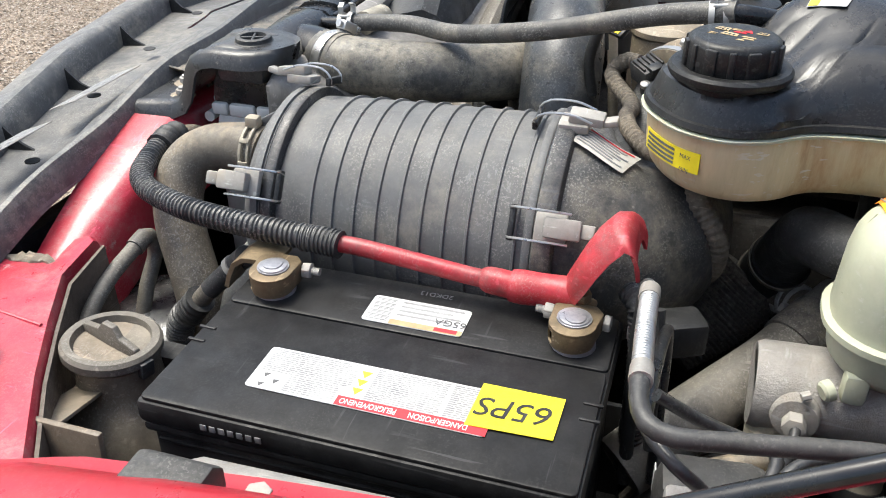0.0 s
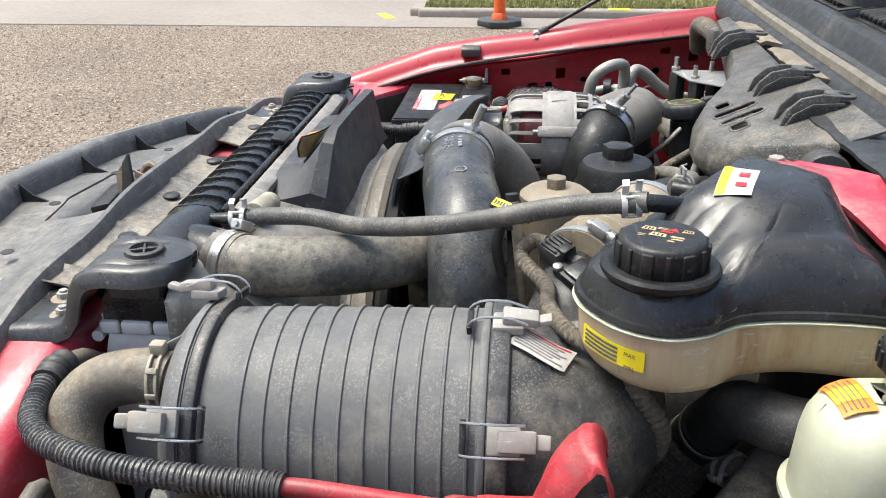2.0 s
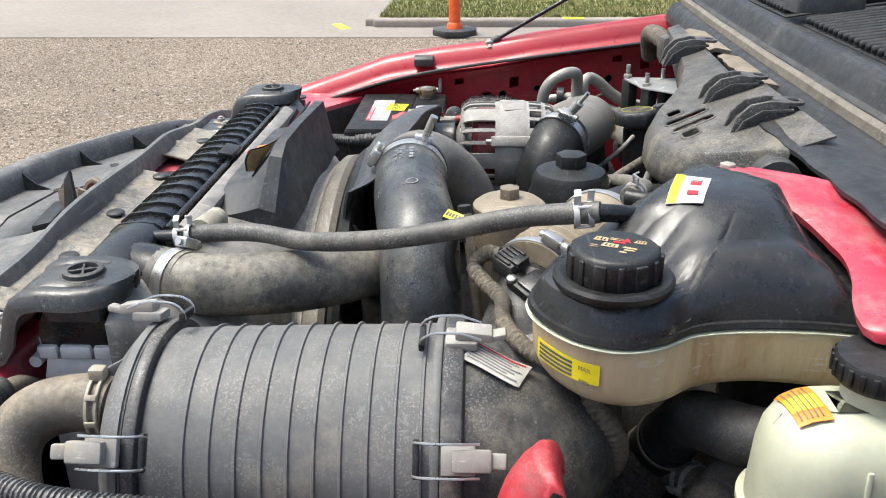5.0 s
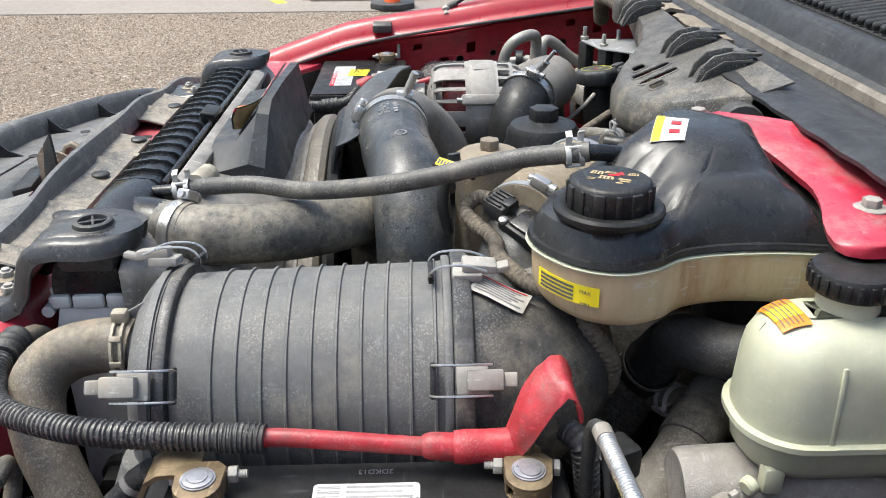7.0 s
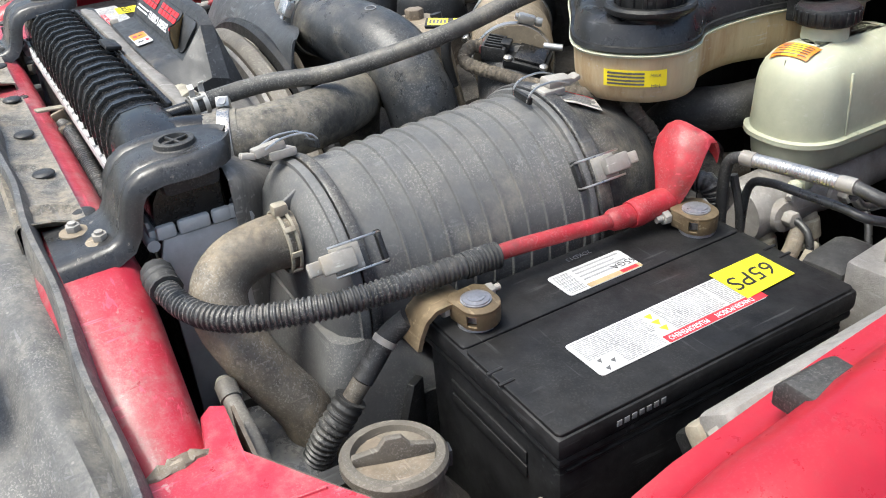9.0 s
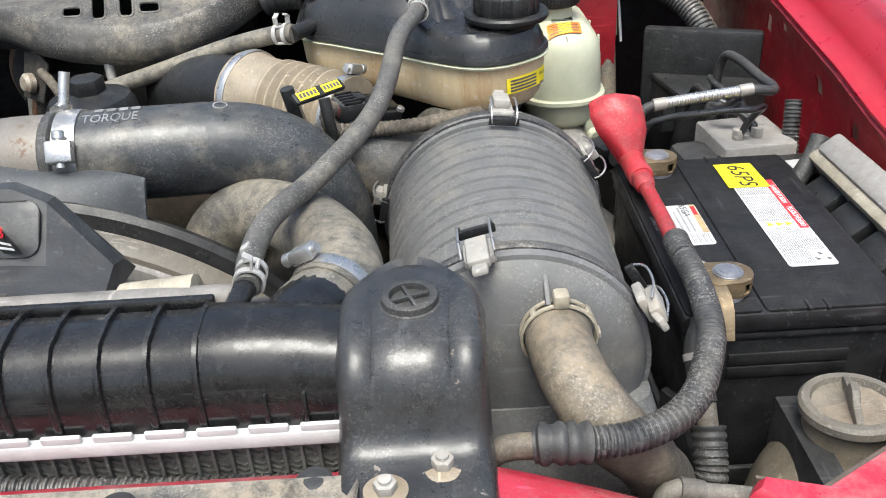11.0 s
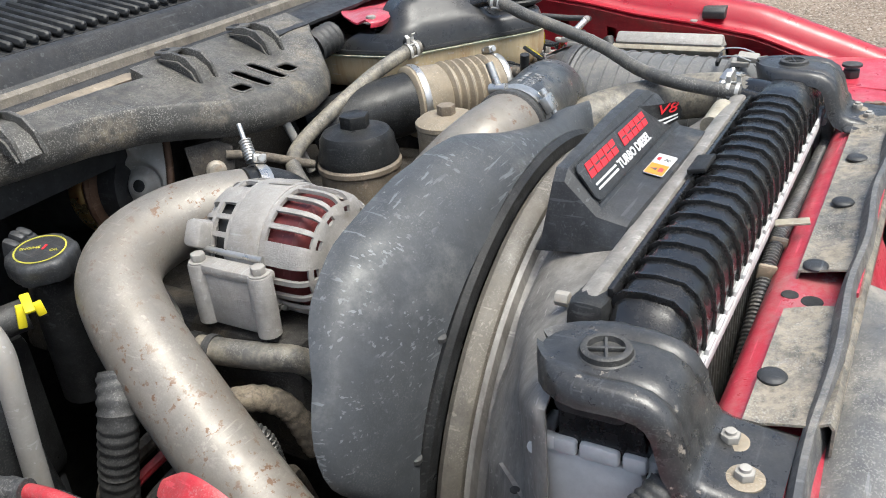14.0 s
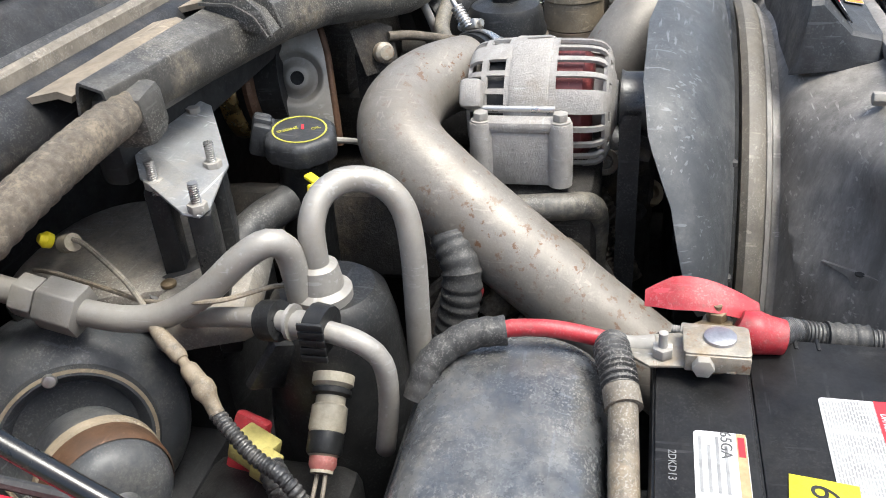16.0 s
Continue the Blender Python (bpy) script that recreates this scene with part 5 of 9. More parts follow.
    put("tan_band", plate([(-0.018, -0.0405), (0.0395, -0.0405), (0.0395, -0.0345), (-0.018, -0.0345)], 0.0008, 0.001), gold_ink, sm)
    put("red_mark", plate([(0.018, -0.0398), (0.036, -0.0398), (0.036, -0.0355), (0.018, -0.0355)], 0.001, 0.0012), red_ink, sm)
    for k in range(16):
        put("code_bar", plate([(-0.037, -0.065 + k * 0.0018), (-0.020, -0.065 + k * 0.0018), (-0.020, -0.0641 + k * 0.0018 - 0.0003 * (k % 3)), (-0.037, -0.0641 + k * 0.0018 - 0.0003 * (k % 3))], 0.0008, 0.001), ink_mid, sm)
    lettering("lettering", "65GA", 0.0105, flat @ Matrix.Translation((-0.028, -0.0475, 0)), ink, sm, 0.0001)
    for k in range(4):
        put("print_bar", plate([(-0.015, -0.065 + k * 0.0055), (0.035 - 0.008 * (k % 2), -0.065 + k * 0.0055), (0.035 - 0.008 * (k % 2), -0.063 + k * 0.0055), (-0.015, -0.063 + k * 0.0055)], 0.0008, 0.001), ink_mid, sm)
    lettering("moulded_lettering", "2DKD13", 0.0075, flat @ Matrix.Translation((-0.006, -0.082, -0.0009)), emboss, lid, 0.0001)
    tm = pose(tape_at[0], tape_at[1], 0.0012, 0, 0, tape_turn)
    tb = plate([(-0.030, -0.020), (0.027, -0.022), (0.030, 0.021), (-0.028, 0.0205)], 0.0, 0.0005, Matrix.Diagonal((-1, 1, 1, 1)) @ tm)
    tape = put("tape", tb, yellow_tape, None, "strip of bright yellow masking tape with handwriting")
    lettering("handwriting", "65PS", 0.026, m @ tm @ Matrix.Translation((0, 0, 0.0008)), black_plastic, tape, 0.0001, shear=0.2)
    for px in (-0.121, 0.121):
        pm = Matrix.Translation((px, -0.052, 0))
        put("post", lathe([(0.017, -0.002), (0.016, 0.004), (0.0095, 0.006), (0.0085, 0.022), (0.0075, 0.0245), (0, 0.025)], pm, 24), lead, None, "grey lead post")
    return bat


battery(pose(0.697, 0.270, 1.086, 0, 0, -90), "black battery with white labels and yellow tape in its tray")
battery(pose(-0.704, 0.187, 1.078, 0, 0, 180), "black battery with white labels and yellow tape, beside the cooling pack", (0.024, 0.007), -4.0)


def terminal(at, turn, parent_label, stud=True, side=1):
    """A clamp folded from one strip round a battery post, with a pinch bolt; at is the post's middle on the battery's top face."""
    m = Matrix.Translation(at) @ pose(0, 0, 0, 0, 0, turn)
    t = thing("battery_terminal", at, parent_label, "battery clamp", "battery clamps")
    bow_ = [(0.0175 * math.cos(radians(a)), 0.004 + 0.0175 * math.sin(radians(a))) for a in range(-8, 189, 14)]
    outline = bow_ + [(-0.0185, -0.014), (-0.012, -0.021), (0.012, -0.021), (0.0185, -0.014)]
    part("top_plate", plate(outline, 0.0175, 0.0200, m, 0.0007), brass, t, "stamped brass plate")
    part("base_plate", plate([(x * 0.92, y * 0.92) for x, y in outline], 0.0030, 0.0052, m, 0.0006), brass, t)
    wall = [[m @ V(x * k, y * k, z) for x, y in [(0.0185, -0.012)] + bow_ + [(-0.0185, -0.012)]] for z, k in ((0.0030, 0.95), (0.0060, 0.99), (0.0110, 1.0), (0.0160, 1.0), (0.0190, 0.98))]
    part("folded_wall", sheet(wall, 0.0016, skip=lambda i, j: i in (1, 2) and j in (3, 4)), brass, t, "rounded fold of the clamp", sharp=60)
    part("collar", lathe([(0.0100, 0.004), (0.0128, 0.004), (0.0128, 0.0212), (0.0100, 0.0212)], m, 28), lead, t, "lead post in the clamp")
    part("post_top", lathe([(0.0118, 0.0205), (0.0112, 0.0222), (0.007, 0.0230), (0, 0.0231)], m, 24), lead, t)
    bm = tube([m @ V(-0.023 * side, -0.015, 0.0115), m @ V(0.033 * side, -0.015, 0.0115)], 0.0032, 10, wave=0.12, period=0.002)
    hexagon(0.0068, 0.007, m @ Matrix.Translation((0.0190 * side, -0.015, 0.0115)) @ pose(0, 0, 0, 0, 90 * side, 0), bm)
    hexagon(0.0068, 0.005, m @ Matrix.Translation((-0.0190 * side, -0.015, 0.0115)) @ pose(0, 0, 0, 0, -90 * side, 0), bm)
    part("pinch_bolt", bm, clip_steel, t, "dull steel pinch bolt")
    if stud:
        bm = tube([m @ V(0.002, -0.026, 0.006), m @ V(0.002, -0.026, 0.032)], 0.0033, 10, 0.01)
        hexagon(0.0078, 0.008, m @ Matrix.Translation((0.002, -0.026, 0.0190)), bm)
        part("stud", bm, brass, t)
        part("ear", plate(rounded(-0.010, -0.034, 0.012, -0.016, 0.006, 4), 0.0160, 0.0182, m, 0.0006), brass, t)
    return t


terminal((0.645, 0.149, 1.087), -88, "corroded brass battery clamp on the negative post", False, -1)
terminal((0.643, 0.390, 1.087), -95, "corroded brass battery clamp on the positive post")
terminal((-0.587, 0.239, 1.079), 80, "brass battery clamp with rust stains and a lead post")
terminal((-0.823, 0.239, 1.079), -90, "brass battery clamp on the far post", False)

# negative strap and cable, driver's side
neg = thing("negative_cable", (0.60, 0.07, 0.98), "dirty black negative battery cable in taped conduit", "battery cable")
part("strap", sheet([[V(x, y, z) for x in (0.606, 0.622, 0.638)] for y, z in ((0.146, 1.104), (0.128, 1.106), (0.116, 1.105), (0.106, 1.098), (0.100, 1.086), (0.096, 1.074))], 0.004), brass, neg, "brass strap bent over the battery edge")
part("sleeve", tube([(0.612, 0.104, 1.090), (0.603, 0.088, 1.074), (0.604, 0.072, 1.057), (0.606, 0.058, 1.043)], 0.0095, 14), rubber, neg)
part("sleeve_ring", tube([(0.603, 0.086, 1.072), (0.6035, 0.082, 1.068)], 0.0108, 14), clip_steel, neg)
part("wire", tube([(0.606, 0.058, 1.043), (0.606, 0.045, 1.028), (0.606, 0.034, 1.016)], 0.0085, 12), tan_rubber, neg)
part("taped_conduit", tube([(0.606, 0.038, 1.020), (0.604, 0.020, 1.0), (0.595, 0.006, 0.96), (0.58, 0.0, 0.90)], 0.0125, 12, wave=0.14, period=0.005), conduit, neg)
part("taped_conduit", tube([(0.606, 0.046, 1.030), (0.605, 0.028, 1.008)], 0.0135, 12, wave=0.1, period=0.007), rubber, neg)

# positive cable with its red boot, driver's side
pos = thing("positive_cable", (0.6, 0.2, 1.0), "red positive battery cable in black conduit with a red rubber boot", "battery cable")
part("red_jacket", tube([(0.610, 0.170, 1.114), (0.609, 0.20, 1.116), (0.611, 0.25, 1.113), (0.613, 0.30, 1.109), (0.614, 0.335, 1.107)], 0.0072, 14), red_cable, pos)
part("crimp", tube([(0.613, 0.312, 1.108, 0.0078), (0.613, 0.318, 1.108, 0.0105), (0.614, 0.338, 1.107, 0.0108), (0.614, 0.346, 1.107, 0.0100)], seg=16, step=0.003), red_cable, pos)
boot = tube([(0.614, 0.336, 1.107, 0.0125), (0.614, 0.345, 1.107, 0.0135), (0.613, 0.36, 1.107, 0.0128), (0.613, 0.382, 1.108, 0.0130), (0.612, 0.390, 1.111, 0.010)], seg=18, step=0.004)
part("boot_sleeve", boot, red_cable, pos, "red rubber sleeve")
FLAP = [(0.000, 0.613, 0.372, 1.109, 0.011), (0.14, 0.610, 0.379, 1.126, 0.019), (0.30, 0.605, 0.387, 1.145, 0.0275), (0.48, 0.601, 0.397, 1.160, 0.0300), (0.64, 0.600, 0.408, 1.171, 0.0285), (0.78, 0.601, 0.417, 1.1715, 0.0295), (0.90, 0.602, 0.424, 1.163, 0.0270), (1.0, 0.603, 0.427, 1.152, 0.0235)]
rows = []
for t in np.linspace(0, 1, 26):
    x, y, z, w = (lerp([(f[0], f[k]) for f in FLAP], t) for k in (1, 2, 3, 4))
    back = V(0.0, 0.80 - 1.3 * max(0, t - 0.6), -0.60 - 0.4 * t)
    rows.append([V(x + w * math.sin(u * 1.45), y, z) + back * (0.017 * (1 - math.cos(u * 1.45)) + 0.0010 * math.sin(8 * t + 6 * u)) for u in np.linspace(-1, 1, 15)])
part("boot_flap", sheet(rows, 0.0028), red_cable, pos, "lifted and curled red rubber flap", sharp=70)
CON = [(0.609, 0.186, 1.117), (0.610, 0.153, 1.118), (0.608, 0.105, 1.119), (0.601, 0.055, 1.119), (0.589, 0.020, 1.118), (0.571, -0.015, 1.116), (0.548, -0.038, 1.115), (0.52, -0.051, 1.115), (0.495, -0.056, 1.117), (0.475, -0.057, 1.119)]
part("conduit", tube(CON, 0.0102, 14, wave=0.16, period=0.0046), conduit, pos, "black corrugated conduit")
part("frayed_tape", tube([(0.611, 0.193, 1.116), (0.610, 0.178, 1.1165), (0.610, 0.160, 1.117)], 0.0112, 14, wave=0.10, period=0.004), rubber, pos)
part("tape_end", tube([(0.490, -0.056, 1.117), (0.470, -0.057, 1.119), (0.455, -0.055, 1.117)], 0.0135, 12, wave=0.15, period=0.009), rubber, pos)
part("inner_loom", tube([(0.460, -0.056, 1.117), (0.435, -0.050, 1.110), (0.41, -0.05, 1.09), (0.36, -0.055, 1.06)], 0.009, 10), tan_rubber, pos)

# battery tray
tray = thing("battery_tray", (0.695, 0.27, 0.53), "black plastic battery tray with raised edges", "battery tray", "battery trays")
part("floor_plate", box((0.22, 0.33, 0.012), (0.695, 0.27, 0.888), 0.003), black_plastic, tray)
# unseen leg added to carry the tray, in the near-black depth colour
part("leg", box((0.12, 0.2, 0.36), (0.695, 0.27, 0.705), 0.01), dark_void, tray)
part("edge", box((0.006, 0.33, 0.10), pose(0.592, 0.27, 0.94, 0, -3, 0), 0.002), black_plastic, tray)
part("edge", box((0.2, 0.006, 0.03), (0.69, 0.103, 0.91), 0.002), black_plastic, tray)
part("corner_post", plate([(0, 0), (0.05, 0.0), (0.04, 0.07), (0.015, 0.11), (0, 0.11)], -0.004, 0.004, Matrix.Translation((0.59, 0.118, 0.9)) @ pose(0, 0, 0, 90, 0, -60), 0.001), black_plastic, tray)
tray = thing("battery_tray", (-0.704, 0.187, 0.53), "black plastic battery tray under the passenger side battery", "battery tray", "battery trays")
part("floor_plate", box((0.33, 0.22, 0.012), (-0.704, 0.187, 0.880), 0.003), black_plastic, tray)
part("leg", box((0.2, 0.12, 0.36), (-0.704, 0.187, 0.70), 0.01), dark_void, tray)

# ---- air filter ----
flt = thing("air_filter_housing", (0.455, 0.24, 0.6), "dusty ribbed black plastic air filter canister with wire clips", "air filter housing")
AX = (0.458, 1.070)
fm = Matrix.Translation((AX[0], 0, AX[1])) @ pose(0, 0, 0, -90, 0, 0)
prof = [(0.096, 0.098), (0.1005, 0.104)]
for k in range(10):
    y = 0.1379 + k * 0.0207
    r = 0.1015 + 0.0075 * (y - 0.104) / 0.26
    prof += [(r - 0.0004, y - 0.0018), (r + 0.0021, y - 0.0009), (r + 0.0021, y + 0.0009), (r, y + 0.0018)]
prof += [(0.1090, 0.342), (0.107, 0.344)]
part("canister", lathe(prof, fm, 72), filter_plastic, flt, "ribbed dusty canister", sharp=32)
part("front_ring", lathe([(0.101, 0.091), (0.1085, 0.0915), (0.1095, 0.093), (0.1095, 0.100), (0.1085, 0.1015), (0.101, 0.102)], fm, 72), ring_plastic, flt)
part("front_ring", lathe([(0.100, 0.080), (0.108, 0.081), (0.109, 0.088), (0.100, 0.089)], fm, 64), filter_plastic, flt)
part("rear_ring", lathe([(0.106, 0.331), (0.1125, 0.3315), (0.1135, 0.3330), (0.1135, 0.3370), (0.1125, 0.3385), (0.106, 0.339)], fm, 72), filter_plastic, flt)
part("rear_ring", lathe([(0.106, 0.3392), (0.1150, 0.3395), (0.1162, 0.341), (0.1162, 0.353), (0.1145, 0.3555), (0.105, 0.358)], fm, 72), ring_plastic, flt)
cap = part("end_cap", lathe([(0.107, 0.090), (0.105, 0.082), (0.100, 0.074), (0.09, 0.066), (0.07, 0.060), (0.0, 0.056)], fm, 56), filter_plastic, flt, "dusty end cap")
part("cap_fin", box((0.004, 0.03, 0.012), pose(0.478, 0.066, 1.155, 30, 0, 0), 0.001), filter_plastic, cap)
# funnel skirt below the cap
rows = []
for z, x0, x1, y0, y1 in ((1.05, 0.355, 0.565, 0.055, 0.10), (0.98, 0.36, 0.585, 0.03, 0.16), (0.90, 0.37, 0.59, 0.02, 0.25), (0.78, 0.38, 0.60, 0.02, 0.3)):
    rows.append([V(x, y, z) for x, y in rounded(x0, y0, x1, y1, 0.02, 4)])
part("lower_box", loft(rows), filter_plastic, flt, "dusty lower box")
part("spout", tube([(0.487, 0.080, 1.122), (0.486, 0.055, 1.124), (0.486, 0.040, 1.125)], 0.021, 24, 0.005), filter_plastic, flt)
# rear cone bending towards the engine
part("rear_cone", tube([(0.458, 0.350, 1.070, 0.1075), (0.458, 0.370, 1.070, 0.1045), (0.455, 0.396, 1.070, 0.094), (0.442, 0.418, 1.074, 0.081), (0.418, 0.428, 1.086, 0.069), (0.380, 0.418, 1.11, 0.058)], seg=40, step=0.008), cone_rubber, flt, "dirty black rear cone")


def on_cone(u, v, lift):
    """A point on the rear cone; u runs along the paper label and v across it."""
    y, f = 0.360 + 0.046 * u - 0.006 * v, 0.17 + 0.21 * u + 0.105 * v
    r = lerp([(0.350, 0.1075), (0.370, 0.1045), (0.396, 0.0945), (0.418, 0.083)], y) + lift + 0.0045
    return V(lerp([(0.370, 0.458), (0.396, 0.455), (0.418, 0.442)], y) + r * math.sin(f), y, 1.069 + r * math.cos(f))


lab = part("paper_label", sheet([[on_cone(u, v, 0.0016 + 0.002 * u * u) for v in np.linspace(-1, 1, 7)] for u in np.linspace(0, 1, 13)], 0.0005), paper_label, flt, "creased white paper label with small print")
for k in range(7):
    v = -0.82 + k * 0.24
    part("print_bar", sheet([[on_cone(u, v + q, 0.0024 + 0.002 * u * u) for q in (0, 0.10)] for u in np.linspace(0.06, 0.92 - 0.1 * (k % 3), 11)], 0.0003), red_ink if k == 0 else ink_mid, lab)


def wire_clip(a, y0, y1, flip):
    """A spring clip bridging two rings at the angle a round the canister; flip points its lever forward or back."""
    c, s = math.cos(a), math.sin(a)
    t = V(-s, 0, c)
    rad_ = V(c, 0, s)
    base = V(AX[0], 0, AX[1])
    mid = (y0 + y1) / 2
    m = Matrix((( *t, 0), (0, 1, 0, 0), (*rad_, 0), (0, 0, 0, 1))).transposed()
    m.translation = base + rad_ * 0.119 + V(0, mid, 0)
    k = 1 if flip else -1
    part("clip_lever", box((0.017, 0.030, 0.009), m @ pose(0, 0.022 * k, 0.003, -6 * k, 0, 0), 0.002), clip_steel, flt, "dusty metal clip lever")
    part("clip_tail", box((0.012, 0.014, 0.006), m @ pose(0, 0.042 * k, 0.001, 14 * k, 0, 0), 0.002), clip_steel, flt)
    part("clip_seat", box((0.024, 0.026, 0.008), m @ pose(0, 0.012 * k, -0.004, 0, 0, 0), 0.002), clip_steel, flt)
    for u in (-0.0125, 0.0125):
        part("clip_wire", tube([m @ V(u, 0.028 * k, 0.004), m @ V(u, 0.010 * k, 0.010), m @ V(u, -0.012 * k, 0.009), m @ V(u, -0.021 * k, 0.002), m @ V(u * 0.9, -0.022 * k, -0.005)], 0.0011, 6, 0.004), steel, flt)
    part("clip_hook", box((0.030, 0.005, 0.008), m @ pose(0, -0.020 * k, -0.003), 0.0015), black_plastic, flt)


for deg in (31, 84, 168):
    wire_clip(radians(deg), 0.333, 0.350, True)
for deg in (31, 104, 172):
    wire_clip(radians(deg), 0.100, 0.084, False)

# intake hose, muddy, from the filter spout down to the wing
dh = thing("intake_drain_hose", (0.58, 0.02, 0.85), "muddy ribbed rubber intake hose from the air filter spout", "hose")
part("hose", tube([(0.486, 0.060, 1.124, 0.0262), (0.485, 0.035, 1.126, 0.0245), (0.490, 0.004, 1.122, 0.0245), (0.501, -0.016, 1.110, 0.0245), (0.517, -0.022, 1.09, 0.0245), (0.537, -0.013, 1.062, 0.0238), (0.550, 0.000, 1.035, 0.0235), (0.567, 0.018, 1.0, 0.0235), (0.58, 0.03, 0.93, 0.0235)], seg=26, step=0.006), tan_rubber, dh)
for d in (0.048, 0.056):
    part("clamp_wire", lathe([(0.0275, d - 0.0016), (0.0292, d - 0.0012), (0.0292, d + 0.0012), (0.0275, d + 0.0016)], Matrix.Translation((0.486, 0, 1.1245)) @ pose(0, 0, 0, -90, 0, 0), 28, closed=False), washer_plastic, dh, "pale spring clamp")
for a in range(0, 360, 45):
    part("clamp_bridge", box((0.005, 0.010, 0.002), Matrix.Translation((0.487 + 0.0288 * math.cos(radians(a)), 0.052, 1.1245 + 0.0288 * math.sin(radians(a)))) @ pose(0, 0, 0, 0, 90 - a, 0), 0.0006), washer_plastic, dh)
part("clamp_ear", box((0.012, 0.014, 0.012), (0.487, 0.052, 1.156), 0.003), washer_plastic, dh)

rs = thing("intake_resonator", (0.558, -0.026, 0.56), "smooth dusty black plastic drum under the intake hose", "resonator")
part("drum", lathe([(0.070, 0.56), (0.070, 0.955), (0.066, 0.972), (0.052, 0.982), (0.030, 0.985), (0.0, 0.985)], Matrix.Translation((0.558, -0.026, 0)), 48), canister_plastic, rs)
part("seam", lathe([(0.070, 0.900), (0.0735, 0.901), (0.0735, 0.905), (0.070, 0.906)], Matrix.Translation((0.558, -0.026, 0)), 48, closed=False), canister_plastic, rs)
lo = thing("washer_hose", (0.70, -0.04, 0.9), "thin muddy rubber hose looped beside the washer bottle", "hose")
part("hose", tube([(0.70, -0.02, 0.95), (0.672, -0.038, 1.000), (0.652, -0.042, 1.022), (0.616, -0.042, 1.041), (0.574, -0.042, 1.050), (0.557, -0.041, 1.054), (0.548, -0.040, 1.046), (0.550, -0.040, 1.028), (0.570, -0.040, 1.006), (0.585, -0.040, 0.980)], 0.0075, 14, 0.006), sleeve_grey, lo)
part("end_clip", tube([(0.574, -0.042, 1.050), (0.557, -0.041, 1.054)], 0.0092, 14, 0.004), dirty_rubber, lo)

# washer bottle
wb = thing("washer_bottle", (0.71, 0.03, 0.7), "muddy cream washer bottle with a dirty grey cap", "washer bottle")
part("neck", tube([(0.715, 0.035, 0.56, 0.088), (0.714, 0.035, 0.80, 0.082), (0.713, 0.034, 0.93, 0.070), (0.712, 0.034, 0.985, 0.056), (0.711, 0.034, 1.012, 0.038), (0.711, 0.034, 1.025, 0.034), (0.711, 0.034, 1.052, 0.033)], seg=28, step=0.01), muddy_neck, wb, "mud-stained cream neck")
wc = Matrix.Translation((0.711, 0.033, 1.050)) @ pose(0, 0, 0, -4, 4, 75)
capw = part("cap", lathe([(0.036, -0.004), (0.0395, 0.0), (0.0395, 0.006), (0.037, 0.009), (0.031, 0.009), (0.029, 0.003), (0.0, 0.001)], wc, 36), ring_mud, wb, "muddy cap with a raised grip")
part("dirt_disc", lathe([(0.029, 0.001), (0.029, 0.0035), (0, 0.0025)], wc, 24), brown_plastic, capw)
part("grip", plate([(-0.033, 0), (0.033, 0), (0.030, 0.010), (0.012, 0.013), (0.006, 0.021), (-0.006, 0.021), (-0.012, 0.013), (-0.030, 0.010)], -0.003, 0.003, wc @ pose(0, 0, 0.001, 90, 0, 0), 0.001), ring_mud, capw)
part("rim_tab", box((0.006, 0.012, 0.014), wc @ pose(0.039, 0, -0.003), 0.001), grey_plastic, capw)
bk = thing("washer_bracket", (0.78, 0.0, 0.96), "rusty brown folded bracket beside the washer bottle", "bracket")
part("flat", plate([(0.0, 0.0), (0.085, -0.01), (0.085, 0.035), (0.0, 0.030)], -0.0015, 0.0015, pose(0.725, 0.012, 1.020, 12, -12, 0), 0.0005), brown_plastic, bk)
part("flat", plate([(0.0, 0.0), (0.085, -0.01), (0.085, 0.03), (0.0, 0.025)], -0.0015, 0.0015, pose(0.725, 0.012, 0.962, 12, -22, 0), 0.0005), brown_plastic, bk)
part("foot", box((0.006, 0.17, 0.42), pose(0.828, 0.01, 0.85, 0, -6, 0), 0.002), brown_plastic, bk)


# ---- coolant bottle ----
cb = thing("coolant_bottle", (0.40, 0.6, 1.0), "coolant expansion bottle, black top over yellowed cream tank", "coolant bottle")
SEAM = [(0.252, 0.560), (0.30, 0.519), (0.362, 0.473), (0.415, 0.429), (0.445, 0.413), (0.470, 0.412), (0.494, 0.422), (0.519, 0.444), (0.530, 0.475), (0.522, 0.506), (0.501, 0.537), (0.493, 0.585), (0.497, 0.64), (0.514, 0.695), (0.535, 0.75), (0.46, 0.80), (0.34, 0.80), (0.25, 0.74), (0.238, 0.65)]
seam = curve_outline(SEAM, 6)
mid = np.array([0.385, 0.60])
sp = np.array(seam)


def edge_gap(p):
    return float(np.min(np.hypot(*(sp - p).T)))


